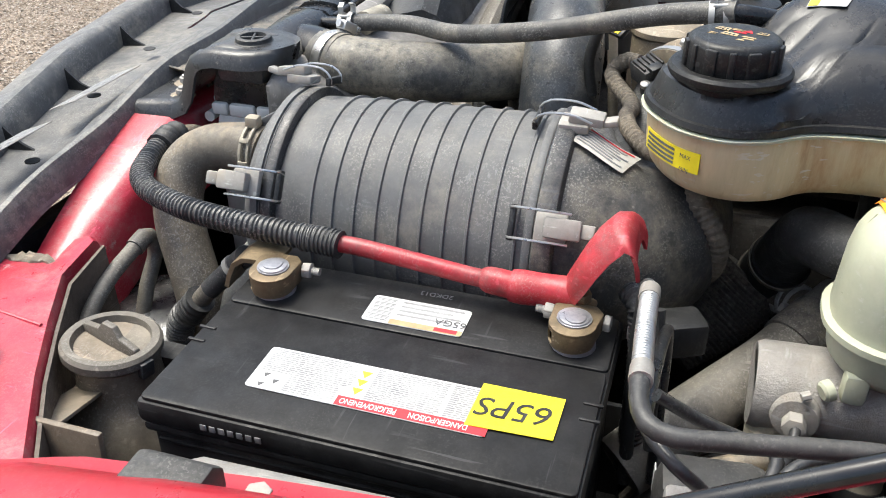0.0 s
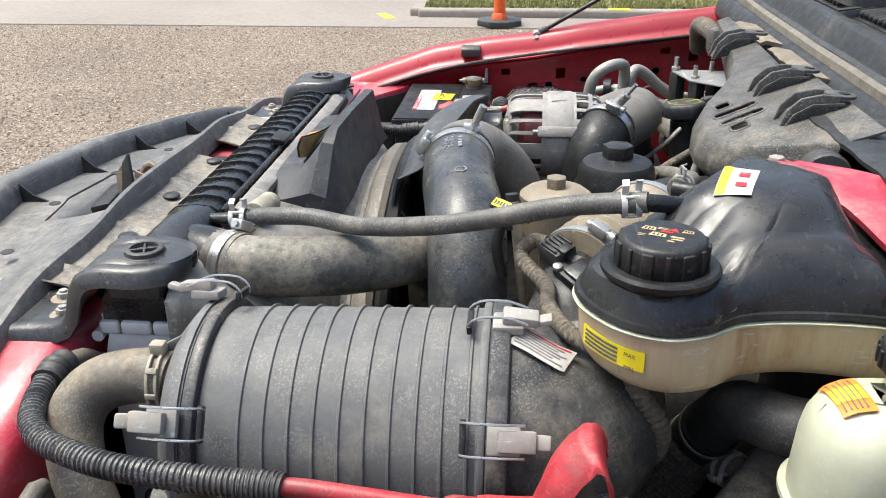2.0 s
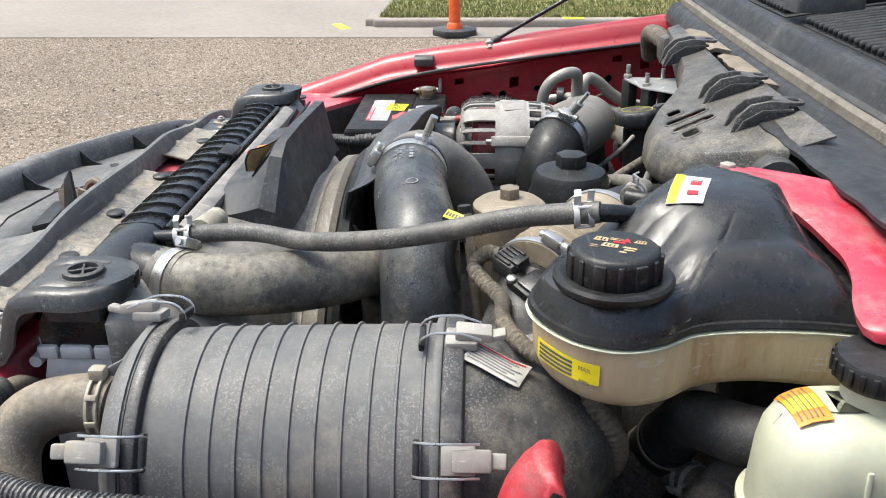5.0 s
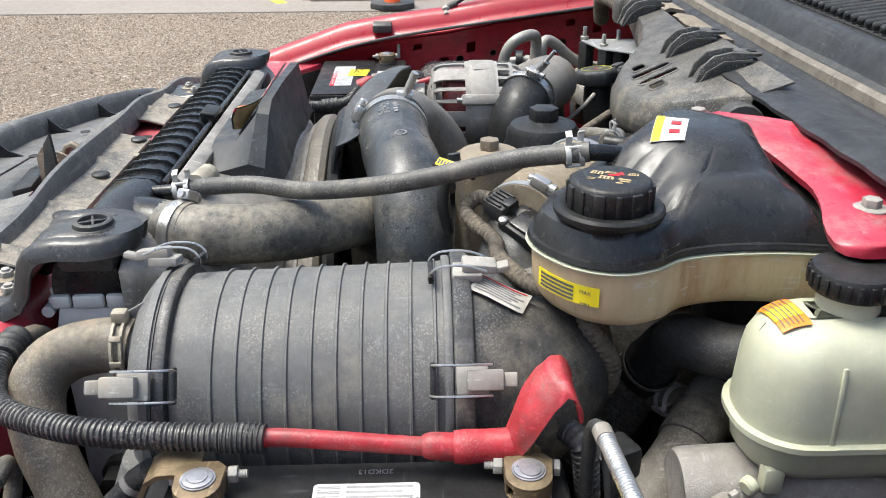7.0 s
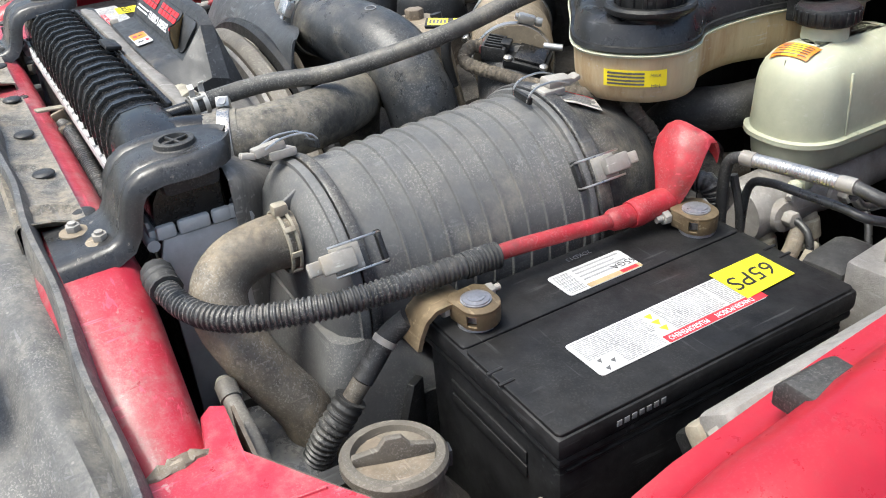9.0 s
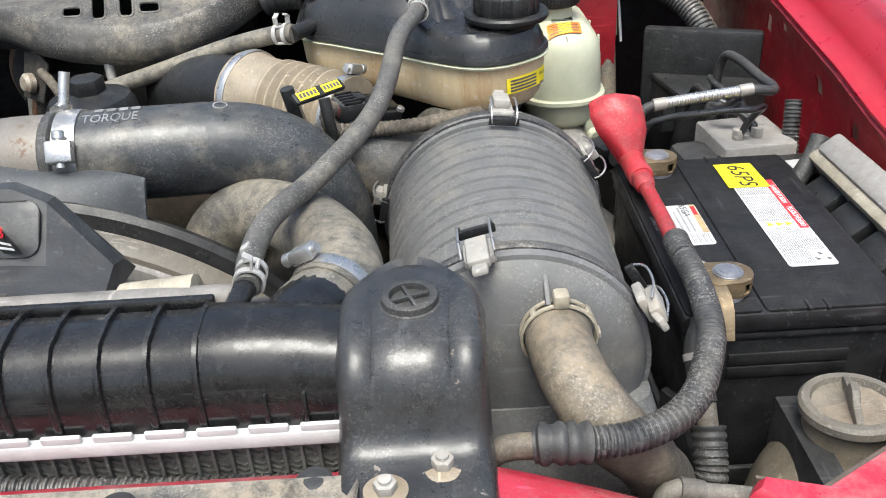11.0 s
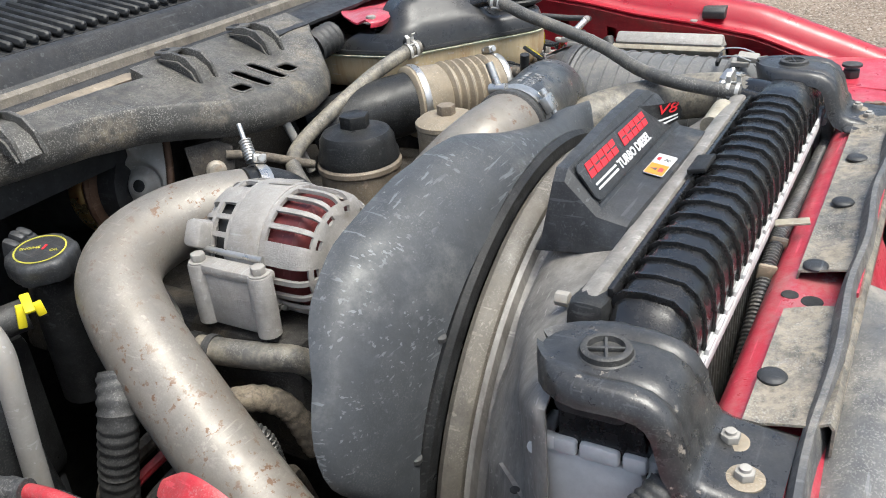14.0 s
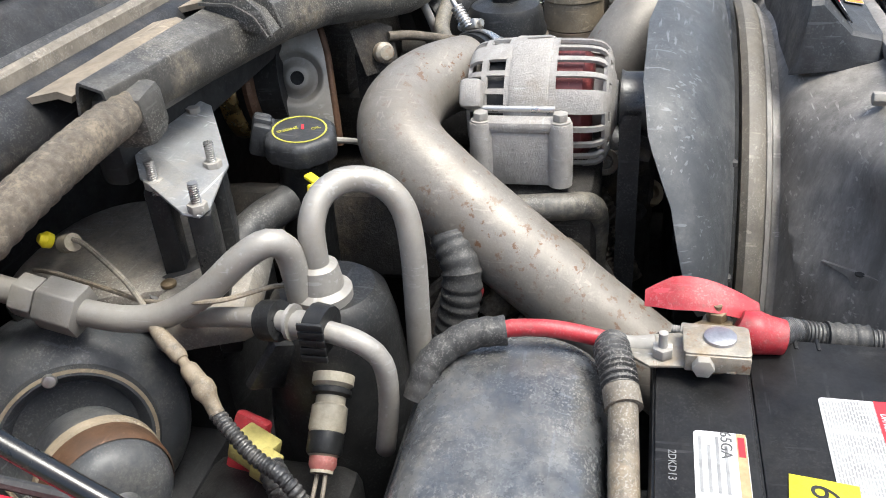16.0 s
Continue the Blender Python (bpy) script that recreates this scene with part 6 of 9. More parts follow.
def top_z(p):
    d = edge_gap(p)
    rise = min(1.0, d / 0.013)
    base = 1.217 + 0.025 * math.sin(rise * math.pi / 2)
    a, b = np.array([0.335, 0.535]), np.array([0.372, 0.575])
    t = max(0, min(1, float((p - a) @ (b - a) / ((b - a) @ (b - a)))))
    q = float(np.hypot(*(p - a - t * (b - a))))
    hump = 0.046 * max(0.0, 1 - (q / 0.090) ** 4) * min(1.0, d / 0.05)
    a2, b2 = np.array([0.440, 0.570]), np.array([0.450, 0.600])
    t2 = max(0, min(1, float((p - a2) @ (b2 - a2) / ((b2 - a2) @ (b2 - a2)))))
    hump = max(hump, 0.024 * max(0.0, 1 - (float(np.hypot(*(p - a2 - t2 * (b2 - a2)))) / 0.062) ** 4) * min(1.0, d / 0.03))
    valley = -0.010 * math.exp(-((p[1] - 0.632) / 0.010) ** 2) * (p[0] > 0.37)
    rear = -0.016 * min(1.0, max(0.0, (p[1] - 0.640) / 0.02)) * rise
    return base + hump * (1.0 - 0.6 * min(1.0, max(0.0, (p[1] - 0.632) / 0.015))) + rear + (valley if d > 0.02 else 0)


rows = []
for k in np.r_[1.0, 0.985, 0.96, 0.92, 0.87, 0.81, 0.74, 0.66, 0.57, 0.47, 0.36, 0.24, 0.12]:
    ring = []
    for x, y in seam:
        p = mid + (np.array([x, y]) - mid) * k
        ring.append(V(p[0], p[1], top_z(p)))
    rows.append(ring)
top = loft(rows, cap=False)
tip = top.verts.new((*mid, top_z(mid)))
top.verts.ensure_lookup_table()
n = len(seam)
last = [top.verts[i] for i in range((len(rows) - 1) * n, len(rows) * n)]
for i in range(n):
    top.faces.new((last[i], last[(i + 1) % n], tip))
part("upper_shell", top, bottle_plastic, cb, "satin black upper shell")


def grow(k, z, dz=0.0):
    c = np.array([0.40, 0.58])
    return [V(x + (x - c[0]) / max(0.05, math.hypot(x - c[0], y - c[1])) * k, y + (y - c[1]) / max(0.05, math.hypot(x - c[0], y - c[1])) * k, z + dz * (x > 0.9)) for x, y in seam]


part("flange", loft([grow(-0.004, 1.212), grow(0.003, 1.2122), grow(0.0045, 1.214), grow(0.003, 1.218), grow(-0.004, 1.219)]), black_plastic, cb, "black welded seam flange")
part("flange_lip", loft([grow(-0.004, 1.2075), grow(0.0045, 1.208), grow(0.006, 1.2105), grow(-0.004, 1.2122)]), white_tank, cb, "pale seam lip")
part("lower_tank", loft([grow(-0.034, 1.153), grow(-0.020, 1.1535), grow(-0.011, 1.157), grow(-0.006, 1.164), grow(-0.002, 1.176), grow(-0.001, 1.190), grow(0.0, 1.208)]), cream_tank, cb, "stained cream lower tank")
cc = Matrix.Translation((0.487, 0.470, 0))
part("neck_disc", lathe([(0.030, 1.228), (0.034, 1.2420), (0.0445, 1.2462), (0.0462, 1.249), (0.0462, 1.252), (0.044, 1.2545), (0.039, 1.255), (0.034, 1.2525)], cc, 48), black_plastic, cb)
cp = [(0.033, 1.250), (0.0345, 1.2525), (0.0345, 1.2705), (0.0335, 1.274), (0.031, 1.276), (0.028, 1.2766), (0, 1.2766)]
capc = part("pressure_cap", lathe(cp, cc, 40), black_plastic, cb, "black ribbed pressure cap with faded yellow print")
for k in range(14):
    a = k * 2 * math.pi / 14
    part("grip_rib", box((0.0045, 0.010 if k % 2 else 0.005, 0.020), Matrix.Translation((0.487 + 0.0340 * math.cos(a), 0.470 + 0.0340 * math.sin(a), 1.263)) @ pose(0, 0, 0, 0, 0, math.degrees(a)), 0.0015), black_plastic, capc)
cm = Matrix.Translation((0.487, 0.470, 1.2767)) @ pose(0, 0, 0, 0, 0, 64)
for x, y, w, h, mt in ((-0.019, 0.003, 0.011, 0.0075, gold_ink), (-0.010, -0.006, 0.013, 0.007, gold_ink), (0.006, -0.003, 0.011, 0.003, gold_ink), (0.008, -0.007, 0.009, 0.0025, gold_ink), (-0.018, -0.0075, 0.007, 0.0016, gold_ink), (-0.018, -0.0105, 0.007, 0.0016, gold_ink), (0.011, 0.010, 0.009, 0.006, gold_ink), (-0.004, 0.004, 0.010, 0.003, red_ink), (-0.008, 0.0085, 0.012, 0.0014, gold_ink), (-0.008, 0.0110, 0.010, 0.0014, gold_ink), (0.006, -0.012, 0.006, 0.0025, gold_ink)):
    mk = part("print_mark", plate([(x, y), (x + w, y + 0.001), (x + w - 0.001, y + h), (x + 0.001, y + h)], 0, 0.0003, cm), mt, capc)
    if h > 0.005:
        for q in (0.25, 0.5, 0.75):
            part("print_slot", plate([(x + w * q - 0.0006, y + 0.0015), (x + w * q + 0.0006, y + 0.0015), (x + w * q + 0.0006, y + h * 0.75), (x + w * q - 0.0006, y + h * 0.75)], 0.0003, 0.0005, cm), black_plastic, mk)
part("print_mark", plate([(0.001, 0.009), (0.009, 0.009), (0.005, 0.0155)], 0, 0.0003, cm), red_ink, capc)
# yellow fill label wrapped on the front lobe
path = [V(x, y, 0) for x, y in seam if y < 0.50 and x > 0.474]
path.sort(key=lambda p: math.atan2(p.y - 0.475, p.x - 0.485))
c0 = V(0.483, 0.478, 0)
arc = []
for p in path:
    d = (p - c0)
    arc.append(c0 + d.normalized() * (d.length + 0.0006))
arc = [p for p in arc if -92 < math.degrees(math.atan2(p.y - c0.y, p.x - c0.x)) < -20]
rows = [[V(p.x, p.y, z) for z in (1.1945, 1.189, 1.184, 1.1775)] for p in arc]
yl = part("fill_label", sheet(rows, 0.0008), yellow_label, cb, "yellow coolant level label with small black print")
for k, z in enumerate((1.1905, 1.1868, 1.1830, 1.1795)):
    sub = arc[1:-4]
    rows = [[V(p.x, p.y, 0) + (p - c0).normalized() * 0.0006 + V(0, 0, z + q) for q in (0, 0.0020)] for p in sub]
    part("print_bar", sheet(rows, 0.0003), ink, yl)
if len(arc) > 3:
    q = arc[-3]
    d = (q - c0).normalized()
    fm2 = Matrix(((-d.y, 0, d.x, 0), (d.x, 0, d.y, 0), (0, 1, 0, 0), (0, 0, 0, 1)))
    for wds, z in (("MAX", 1.1895), ("MIN", 1.1785)):
        fm2.translation = q + d * 0.0012 + V(0, 0, z)
        lettering("lettering", wds, 0.005, fm2, ink, yl, 0.0001)
def on_hump(u0, u1, v0, v1, lift, nu=7, nv=9):
    """A patch lying on the black hump; u across and v along the label."""
    rows = []
    for u in np.linspace(u0, u1, nu):
        row = []
        for v in np.linspace(v0, v1, nv):
            c, s_ = math.cos(radians(70)), math.sin(radians(70))
            p = np.array([0.385 + c * u - s_ * v, 0.545 + s_ * u + c * v])
            row.append(V(p[0], p[1], top_z(p) + lift))
        rows.append(row)
    return sheet(rows, 0.0004)


lab = part("cap_label", on_hump(-0.015, 0.015, -0.027, 0.027, 0.0010), white_label, cb, "white and yellow warning label")
part("yellow_band", on_hump(-0.0145, -0.007, -0.0265, 0.0265, 0.0016), yellow_label, lab)
for v in (-0.016, 0.004, 0.014):
    part("print_bar", on_hump(0.0, 0.009, v, v + 0.007, 0.0018, 3, 3), red_ink if v < 0.01 else ink_light, lab)
part("hose_nipple", tube([(0.385, 0.500, 1.262), (0.392, 0.48, 1.266), (0.394, 0.462, 1.267)], 0.008, 12), gloss_plastic, cb)
part("side_nipple", tube([(0.27, 0.56, 1.228), (0.243, 0.518, 1.227)], 0.009, 12), black_plastic, cb)
for x, y, w in ((0.54, 0.66, 0.03), (0.545, 0.70, 0.02)):
    part("tab", box((w, 0.012, 0.030), pose(x - 0.02, y, 1.215, 0, 0, 20), 0.003), black_plastic, cb)
part("foot", box((0.12, 0.12, 0.25), (0.34, 0.68, 1.01), 0.01), dark_void, cb)

# red brace over the bottle
rb = thing("corner_brace", (0.45, 0.72, 1.2), "faded red steel brace from the cowl over the coolant bottle", "brace")
BZ = [(0.24, 1.262), (0.30, 1.266), (0.36, 1.258), (0.41, 1.250), (0.45, 1.247), (0.497, 1.247), (0.56, 1.244), (0.75, 1.24)]
front = smooth_path([(0.245, 0.604, 0), (0.262, 0.592, 0), (0.300, 0.600, 0), (0.328, 0.630, 0), (0.36, 0.648, 0), (0.41, 0.660, 0), (0.44, 0.662, 0), (0.475, 0.654, 0), (0.51, 0.641, 0), (0.545, 0.635, 0), (0.560, 0.65, 0), (0.562, 0.70, 0), (0.60, 0.735, 0), (0.70, 0.745, 0)], 0.012)
rows = []
for p in front:
    back = lerp([(0.24, 0.63), (0.28, 0.685), (0.36, 0.735), (0.5, 0.76), (0.7, 0.77)], p[0])
    z = lerp(BZ, p[0])
    rows.append([V(p[0], p[1] + 0.002, z - 0.010), V(p[0], p[1], z - 0.003), V(p[0], p[1] + 0.004, z)] + [V(p[0], p[1] + 0.004 + (back - p[1] - 0.004) * t, z + 0.003 * math.sin(t * 6)) for t in (0.25, 0.5, 0.75, 1.0)])
part("plate", sheet(rows, 0.0025), red_worn, rb, sharp=60)
for x, y, z in ((0.258, 0.612, 1.259), (0.494, 0.687, 1.2475)):
    wa = part("washer", lathe([(0.014, 0), (0.014, 0.002), (0.011, 0.003)], Matrix.Translation((x, y, z)), 20), clip_steel, rb)
    part("bolt", hexagon(0.008, 0.008, Matrix.Translation((x, y, z + 0.002))), clip_steel, wa)
part("stem", box((0.10, 0.06, 0.16), (0.62, 0.78, 1.165), 0.004), red_inner, rb)

# ---- brake master cylinder ----
mc = thing("brake_master_cylinder", (0.575, 0.66, 0.95), "cast aluminium brake master cylinder with a milky white fluid reservoir", "brake master cylinder")
cyl = part("cylinder", tube([(0.574, 0.526, 1.027, 0.030), (0.574, 0.530, 1.027, 0.035), (0.574, 0.585, 1.029, 0.036), (0.574, 0.600, 1.031, 0.0365), (0.573, 0.63, 1.032, 0.0365), (0.573, 0.645, 1.032, 0.039), (0.572, 0.70, 1.033, 0.039), (0.572, 0.715, 1.033, 0.036), (0.572, 0.80, 1.034, 0.036), (0.570, 0.96, 1.036, 0.042)], seg=34, step=0.008), cast_alloy, mc, "cast aluminium cylinder")
for y in (0.556, 0.645):
    m = frame_to((0.609, y, 1.030), (1, -0.1, 0.12))
    port = part("port", lathe([(0.020, -0.014), (0.018, 0.003), (0.0165, 0.007), (0.011, 0.008)], m, 22), cast_alloy, cyl)
    part("fitting", hexagon(0.009, 0.014, m @ Matrix.Translation((0, 0, 0.006))), clip_steel, port)
def rsec(z, g):
    return [V(x, y, z) for x, y in rounded(0.520 - g, 0.566 - g, 0.622 + g, 0.757 + g, max(0.005, 0.046 + 0.6 * g), 8)]
res = part("reservoir", loft([rsec(1.062, -0.022), rsec(1.065, -0.012), rsec(1.076, -0.004), rsec(1.110, 0.0), rsec(1.155, -0.002), rsec(1.168, -0.004), rsec(1.178, -0.008), rsec(1.186, -0.014), rsec(1.1915, -0.022), rsec(1.195, -0.033), rsec(1.197, -0.046)]), white_tank, mc, "milky translucent fluid reservoir")
part("weld_flange", loft([rsec(1.1005, -0.001), rsec(1.101, 0.005), rsec(1.106, 0.005), rsec(1.107, -0.001)]), white_tank, res)
rc = Matrix.Translation((0.564, 0.645, 0))
part("filler_neck", lathe([(0.024, 1.195), (0.023, 1.215)], rc, 28), white_tank, res)
rcap = part("cap", lathe([(0.026, 1.210), (0.031, 1.212), (0.032, 1.215), (0.032, 1.226), (0.030, 1.2295), (0, 1.2305)], rc, 36), black_plastic, res, "black knurled cap")
for k in range(24):
    a = k * 2 * math.pi / 24
    part("knurl", box((0.003, 0.004, 0.013), Matrix.Translation((0.564 + 0.032 * math.cos(a), 0.645 + 0.032 * math.sin(a), 1.2205)) @ pose(0, 0, 0, 0, 0, math.degrees(a)), 0.001), black_plastic, rcap)
SHOULDER = [(0.0, 1.150), (0.002, 1.155), (0.004, 1.168), (0.008, 1.178), (0.014, 1.186), (0.022, 1.1915), (0.033, 1.195), (0.046, 1.197)]


def on_shoulder(x0, x1, y0, y1, lift):
    """A patch over the rounded front shoulder of the reservoir."""
    rows = []
    for x in np.linspace(x0, x1, 12):
        row = []
        for y in np.linspace(y0, y1, 14):
            yy = y + 0.10 * (x - 0.56)
            qx, qy = abs(x - 0.571) - 0.005, abs(yy - 0.6615) - 0.0495
            inset = 0.046 - (math.hypot(max(qx, 0), max(qy, 0)) + min(max(qx, qy), 0))
            row.append(V(x, yy, lerp(SHOULDER, inset) + lift + 0.0012))
        rows.append(row)
    return sheet(rows, 0.0004)


lab = part("fluid_label", on_shoulder(0.549, 0.591, 0.582, 0.604, 0.0004), orange_label, res, "orange and yellow fluid label")
part("yellow_band", on_shoulder(0.562, 0.579, 0.582, 0.602, 0.0011), yellow_label, lab)
for k in range(5):
    part("print_bar", on_shoulder(0.551 + 0.004 * (k % 2), 0.588, 0.584 + k * 0.0034, 0.5850 + k * 0.0034, 0.0016), brown_plastic, lab)
part("lug", box((0.016, 0.018, 0.026), (0.606, 0.590, 1.064), 0.005), white_tank, res)
part("booster", lathe([(0.05, 0), (0.11, 0.02), (0.125, 0.05), (0.125, 0.1)], frame_to((0.568, 0.86, 1.03), (0, 1, 0)), 40), black_metal, mc)

for y in (0.545, 0.615):
    m = frame_to((0.590, y, 1.000), (0.25, 0, -1))
    sensor = part("pressure_sensor", lathe([(0.017, -0.012), (0.018, 0.0), (0.020, 0.002), (0.020, 0.022), (0.017, 0.024), (0.017, 0.036)], m, 22), washer_plastic, cyl, "cream sensor under the cylinder")
    part("plug", lathe([(0.0185, 0.034), (0.0195, 0.038), (0.0185, 0.075), (0.010, 0.08)], m, 16), black_plastic, sensor)
for y in (0.624, 0.690):
    part("tank_rib", box((0.003, 0.004, 0.068), pose(0.6205, y, 1.140, 0, -2, 0), 0.0014), white_tank, res)
part("sensor_lug", lathe([(0.008, 0), (0.008, 0.006), (0.006, 0.008)], frame_to((0.606, 0.576, 1.058), (0.5, -1, -0.3)), 16), white_tank, res)
part("sensor_pin", tube([(0.612, 0.562, 1.054), (0.614, 0.556, 1.052)], 0.0035, 8), clip_steel, res)

# ---- engine block and what fills the depth of the bay ----
eng = thing("engine", (0, 0.55, 0.53), "grimy diesel engine with castings, brackets and looms", "engine")
part("block", box((0.46, 0.50, 0.40), (0.02, 0.55, 0.78), 0.03), engine_dark, eng)
part("valve_cover", box((0.15, 0.46, 0.10), pose(-0.24, 0.60, 0.97, 0, 25, 0), 0.02), engine_dark, eng)
part("valve_cover", box((0.15, 0.44, 0.10), pose(0.27, 0.58, 0.96, 0, -25, 0), 0.02), engine_dark, eng)
part("intake_manifold", box((0.26, 0.34, 0.08), (0.06, 0.56, 1.04), 0.025), engine_dark, eng)
part("turbo_housing", lathe([(0.04, 0), (0.085, 0.015), (0.095, 0.05), (0.085, 0.09), (0.05, 0.11)], frame_to((0.02, 0.66, 1.10), (0.2, 1, 0.05)), 36), engine_dark, eng)
part("front_cover", box((0.36, 0.10, 0.36), (0.02, 0.33, 0.86), 0.02), engine_dark, eng)
rng = random.Random(8)
for k in range(26):
    x, y = rng.uniform(-0.28, 0.32), rng.uniform(0.28, 0.5)
    z = 1.0 + rng.uniform(-0.06, 0.06)
    m = frame_to((x, y, z), (rng.uniform(-1, 1), rng.uniform(-1, 0.3), rng.uniform(0.1, 1)))
    r = rng.uniform(0.008, 0.02)
    part("casting_boss", lathe([(r, -0.05), (r, 0.0), (r * 0.9, 0.004), (r * 0.5, 0.005), (r * 0.45, -0.002), (0, -0.002)], m, 14), engine_dark if k % 3 else tan_plastic, eng)
for k in range(9):
    x = -0.30 + 0.03 * k
    part("loom", tube([(x, 0.30 + 0.02 * (k % 3), 0.90), (x + 0.03, 0.36, 0.98 + 0.01 * (k % 4)), (x - 0.02, 0.44, 0.96), (x + 0.02, 0.55, 0.93)], 0.009 + 0.004 * (k % 2), 10, wave=0.12 if k % 2 else 0.0, period=0.006), harness_wrap if k % 2 else dirty_rubber, eng)
# frame of the bay under the charge pipe
for k in range(7):
    y = 0.33 + 0.03 * k
    part("loom", tube([(-0.50 + 0.012 * k, y + 0.05, 0.86), (-0.46, y, 0.95), (-0.42 + 0.01 * k, y - 0.02, 0.98), (-0.36, y + 0.02, 0.94), (-0.32, y + 0.04, 0.86)], 0.006 + 0.004 * (k % 3 == 0), 8), (harness_wrap, rubber, red_cable)[k % 3] if k != 2 else washer_plastic, eng)
part("loom", tube([(-0.47, 0.50, 0.80), (-0.475, 0.475, 0.95), (-0.465, 0.455, 1.05), (-0.44, 0.47, 1.09)], 0.019, 14, wave=0.08, period=0.011), rubber, eng)
part("alternator_base", box((0.14, 0.16, 0.16), (-0.26, 0.42, 1.00), 0.02), engine_dark, eng)

# ---- intercooler hose at the driver's side ----
ih = thing("intercooler_hose", (0.30, 0.15, 1.1), "oil-stained grey rubber intercooler hose with a steel clamp", "hose")
part("hose", tube([(0.304, 0.034, 1.161, 0.0305), (0.320, 0.060, 1.161, 0.0315), (0.327, 0.085, 1.161, 0.0315), (0.319, 0.130, 1.158, 0.0315), (0.296, 0.180, 1.152, 0.032), (0.264, 0.222, 1.146, 0.032), (0.228, 0.248, 1.138, 0.0325), (0.198, 0.258, 1.118, 0.0335), (0.180, 0.260, 1.08, 0.034), (0.172, 0.26, 0.98, 0.034)], seg=30, step=0.006), dirty_rubber, ih)
part("cuff", tube([(0.317, 0.054, 1.161), (0.325, 0.076, 1.161)], 0.0330, 30, 0.004), dirty_rubber, ih)
worm_clamp((0.3215, 0.064, 1.161), (0.36, 0.93, 0.0), 0.0342, ih, screw=(-0.55, 0.2, 1))

# ---- charge pipe elbow ----
el = thing("charge_pipe_elbow", (0.2, 0.3, 0.95), "black plastic charge pipe elbow with a wide steel clamp", "air pipe")
part("plastic_elbow", tube([(0.062, 0.278, 1.191, 0.043), (0.10, 0.281, 1.191, 0.0435), (0.15, 0.286, 1.190, 0.0435), (0.20, 0.294, 1.187, 0.0435), (0.235, 0.300, 1.178, 0.0435), (0.266, 0.304, 1.158, 0.043), (0.286, 0.306, 1.126, 0.0425), (0.294, 0.306, 1.085, 0.042), (0.295, 0.304, 1.03, 0.0415), (0.295, 0.30, 0.93, 0.041)], seg=36, step=0.006), elbow_plastic, el, "dusty black plastic elbow")
worm_clamp((0.070, 0.2785, 1.191), (1, 0.07, 0.0), 0.0452, el, screw=(0, -0.85, 0.5), width=0.020)
part("metal_elbow", tube([(0.070, 0.2785, 1.191, 0.0415), (0.035, 0.279, 1.190, 0.0435), (-0.005, 0.288, 1.183, 0.0445), (-0.040, 0.308, 1.162, 0.045), (-0.064, 0.334, 1.126, 0.0455), (-0.075, 0.355, 1.07, 0.0455)], seg=34, step=0.006), silver_pipe, el, "stained cast aluminium elbow")
part("cuff", lathe([(0.0435, -0.004), (0.046, -0.002), (0.046, 0.006), (0.0435, 0.008)], frame_to((0.052, 0.2785, 1.1905), (1, 0.03, 0.03)), 36), rubber, el)
part("t_bolt", tube([(0.060, 0.295, 1.234), (0.062, 0.303, 1.252), (0.064, 0.309, 1.265)], 0.005, 10), steel, el)
part("t_bolt", tube([(0.058, 0.284, 1.236), (0.058, 0.306, 1.234)], 0.0065, 10), steel, el)
# moulded words follow the pipe
a0 = Matrix.Translation((0.110, 0.270, 1.2325)) @ pose(0, 0, 0, 15, 0, 4)
lettering("moulded_lettering", "TORQUE", 0.017, a0, emboss, el, 0.0004, width=0.050)
for k in range(4):
    part("moulded_mark", box((0.008, 0.005, 0.0006), a0 @ Matrix.Translation((-0.012 + k * 0.011, 0.014, -0.0012)) @ pose(0, 0, 0, -8, 0, 0), 0), emboss, el)
for k in range(3):
    a1 = frame_to((0.205 + 0.017 * k, 0.292 + 0.004 * k, 1.2300 - 0.0040 * k - 0.0018 * k * k), (0.12 + 0.16 * k, -0.1, 1))
    part("moulded_ring", lathe([(0.007, 0), (0.007, 0.0007), (0.0055, 0.0007), (0.0055, 0)], a1, 18, closed=False), emboss, el)

# ---- thin vent hose from the coolant bottle to the radiator ----
vh = thing("vent_hose", (0.35, 0.25, 1.15), "thin dusty black rubber vent hose with spring clamps", "hose")
part("hose", tube([(0.395, 0.470, 1.268), (0.385, 0.435, 1.262), (0.370, 0.397, 1.252), (0.358, 0.319, 1.231), (0.340, 0.26, 1.216), (0.300, 0.192, 1.198), (0.270, 0.135, 1.194), (0.262, 0.085, 1.190), (0.264, 0.045, 1.186)], 0.0096, 16, 0.008), sleeve_dark, vh)


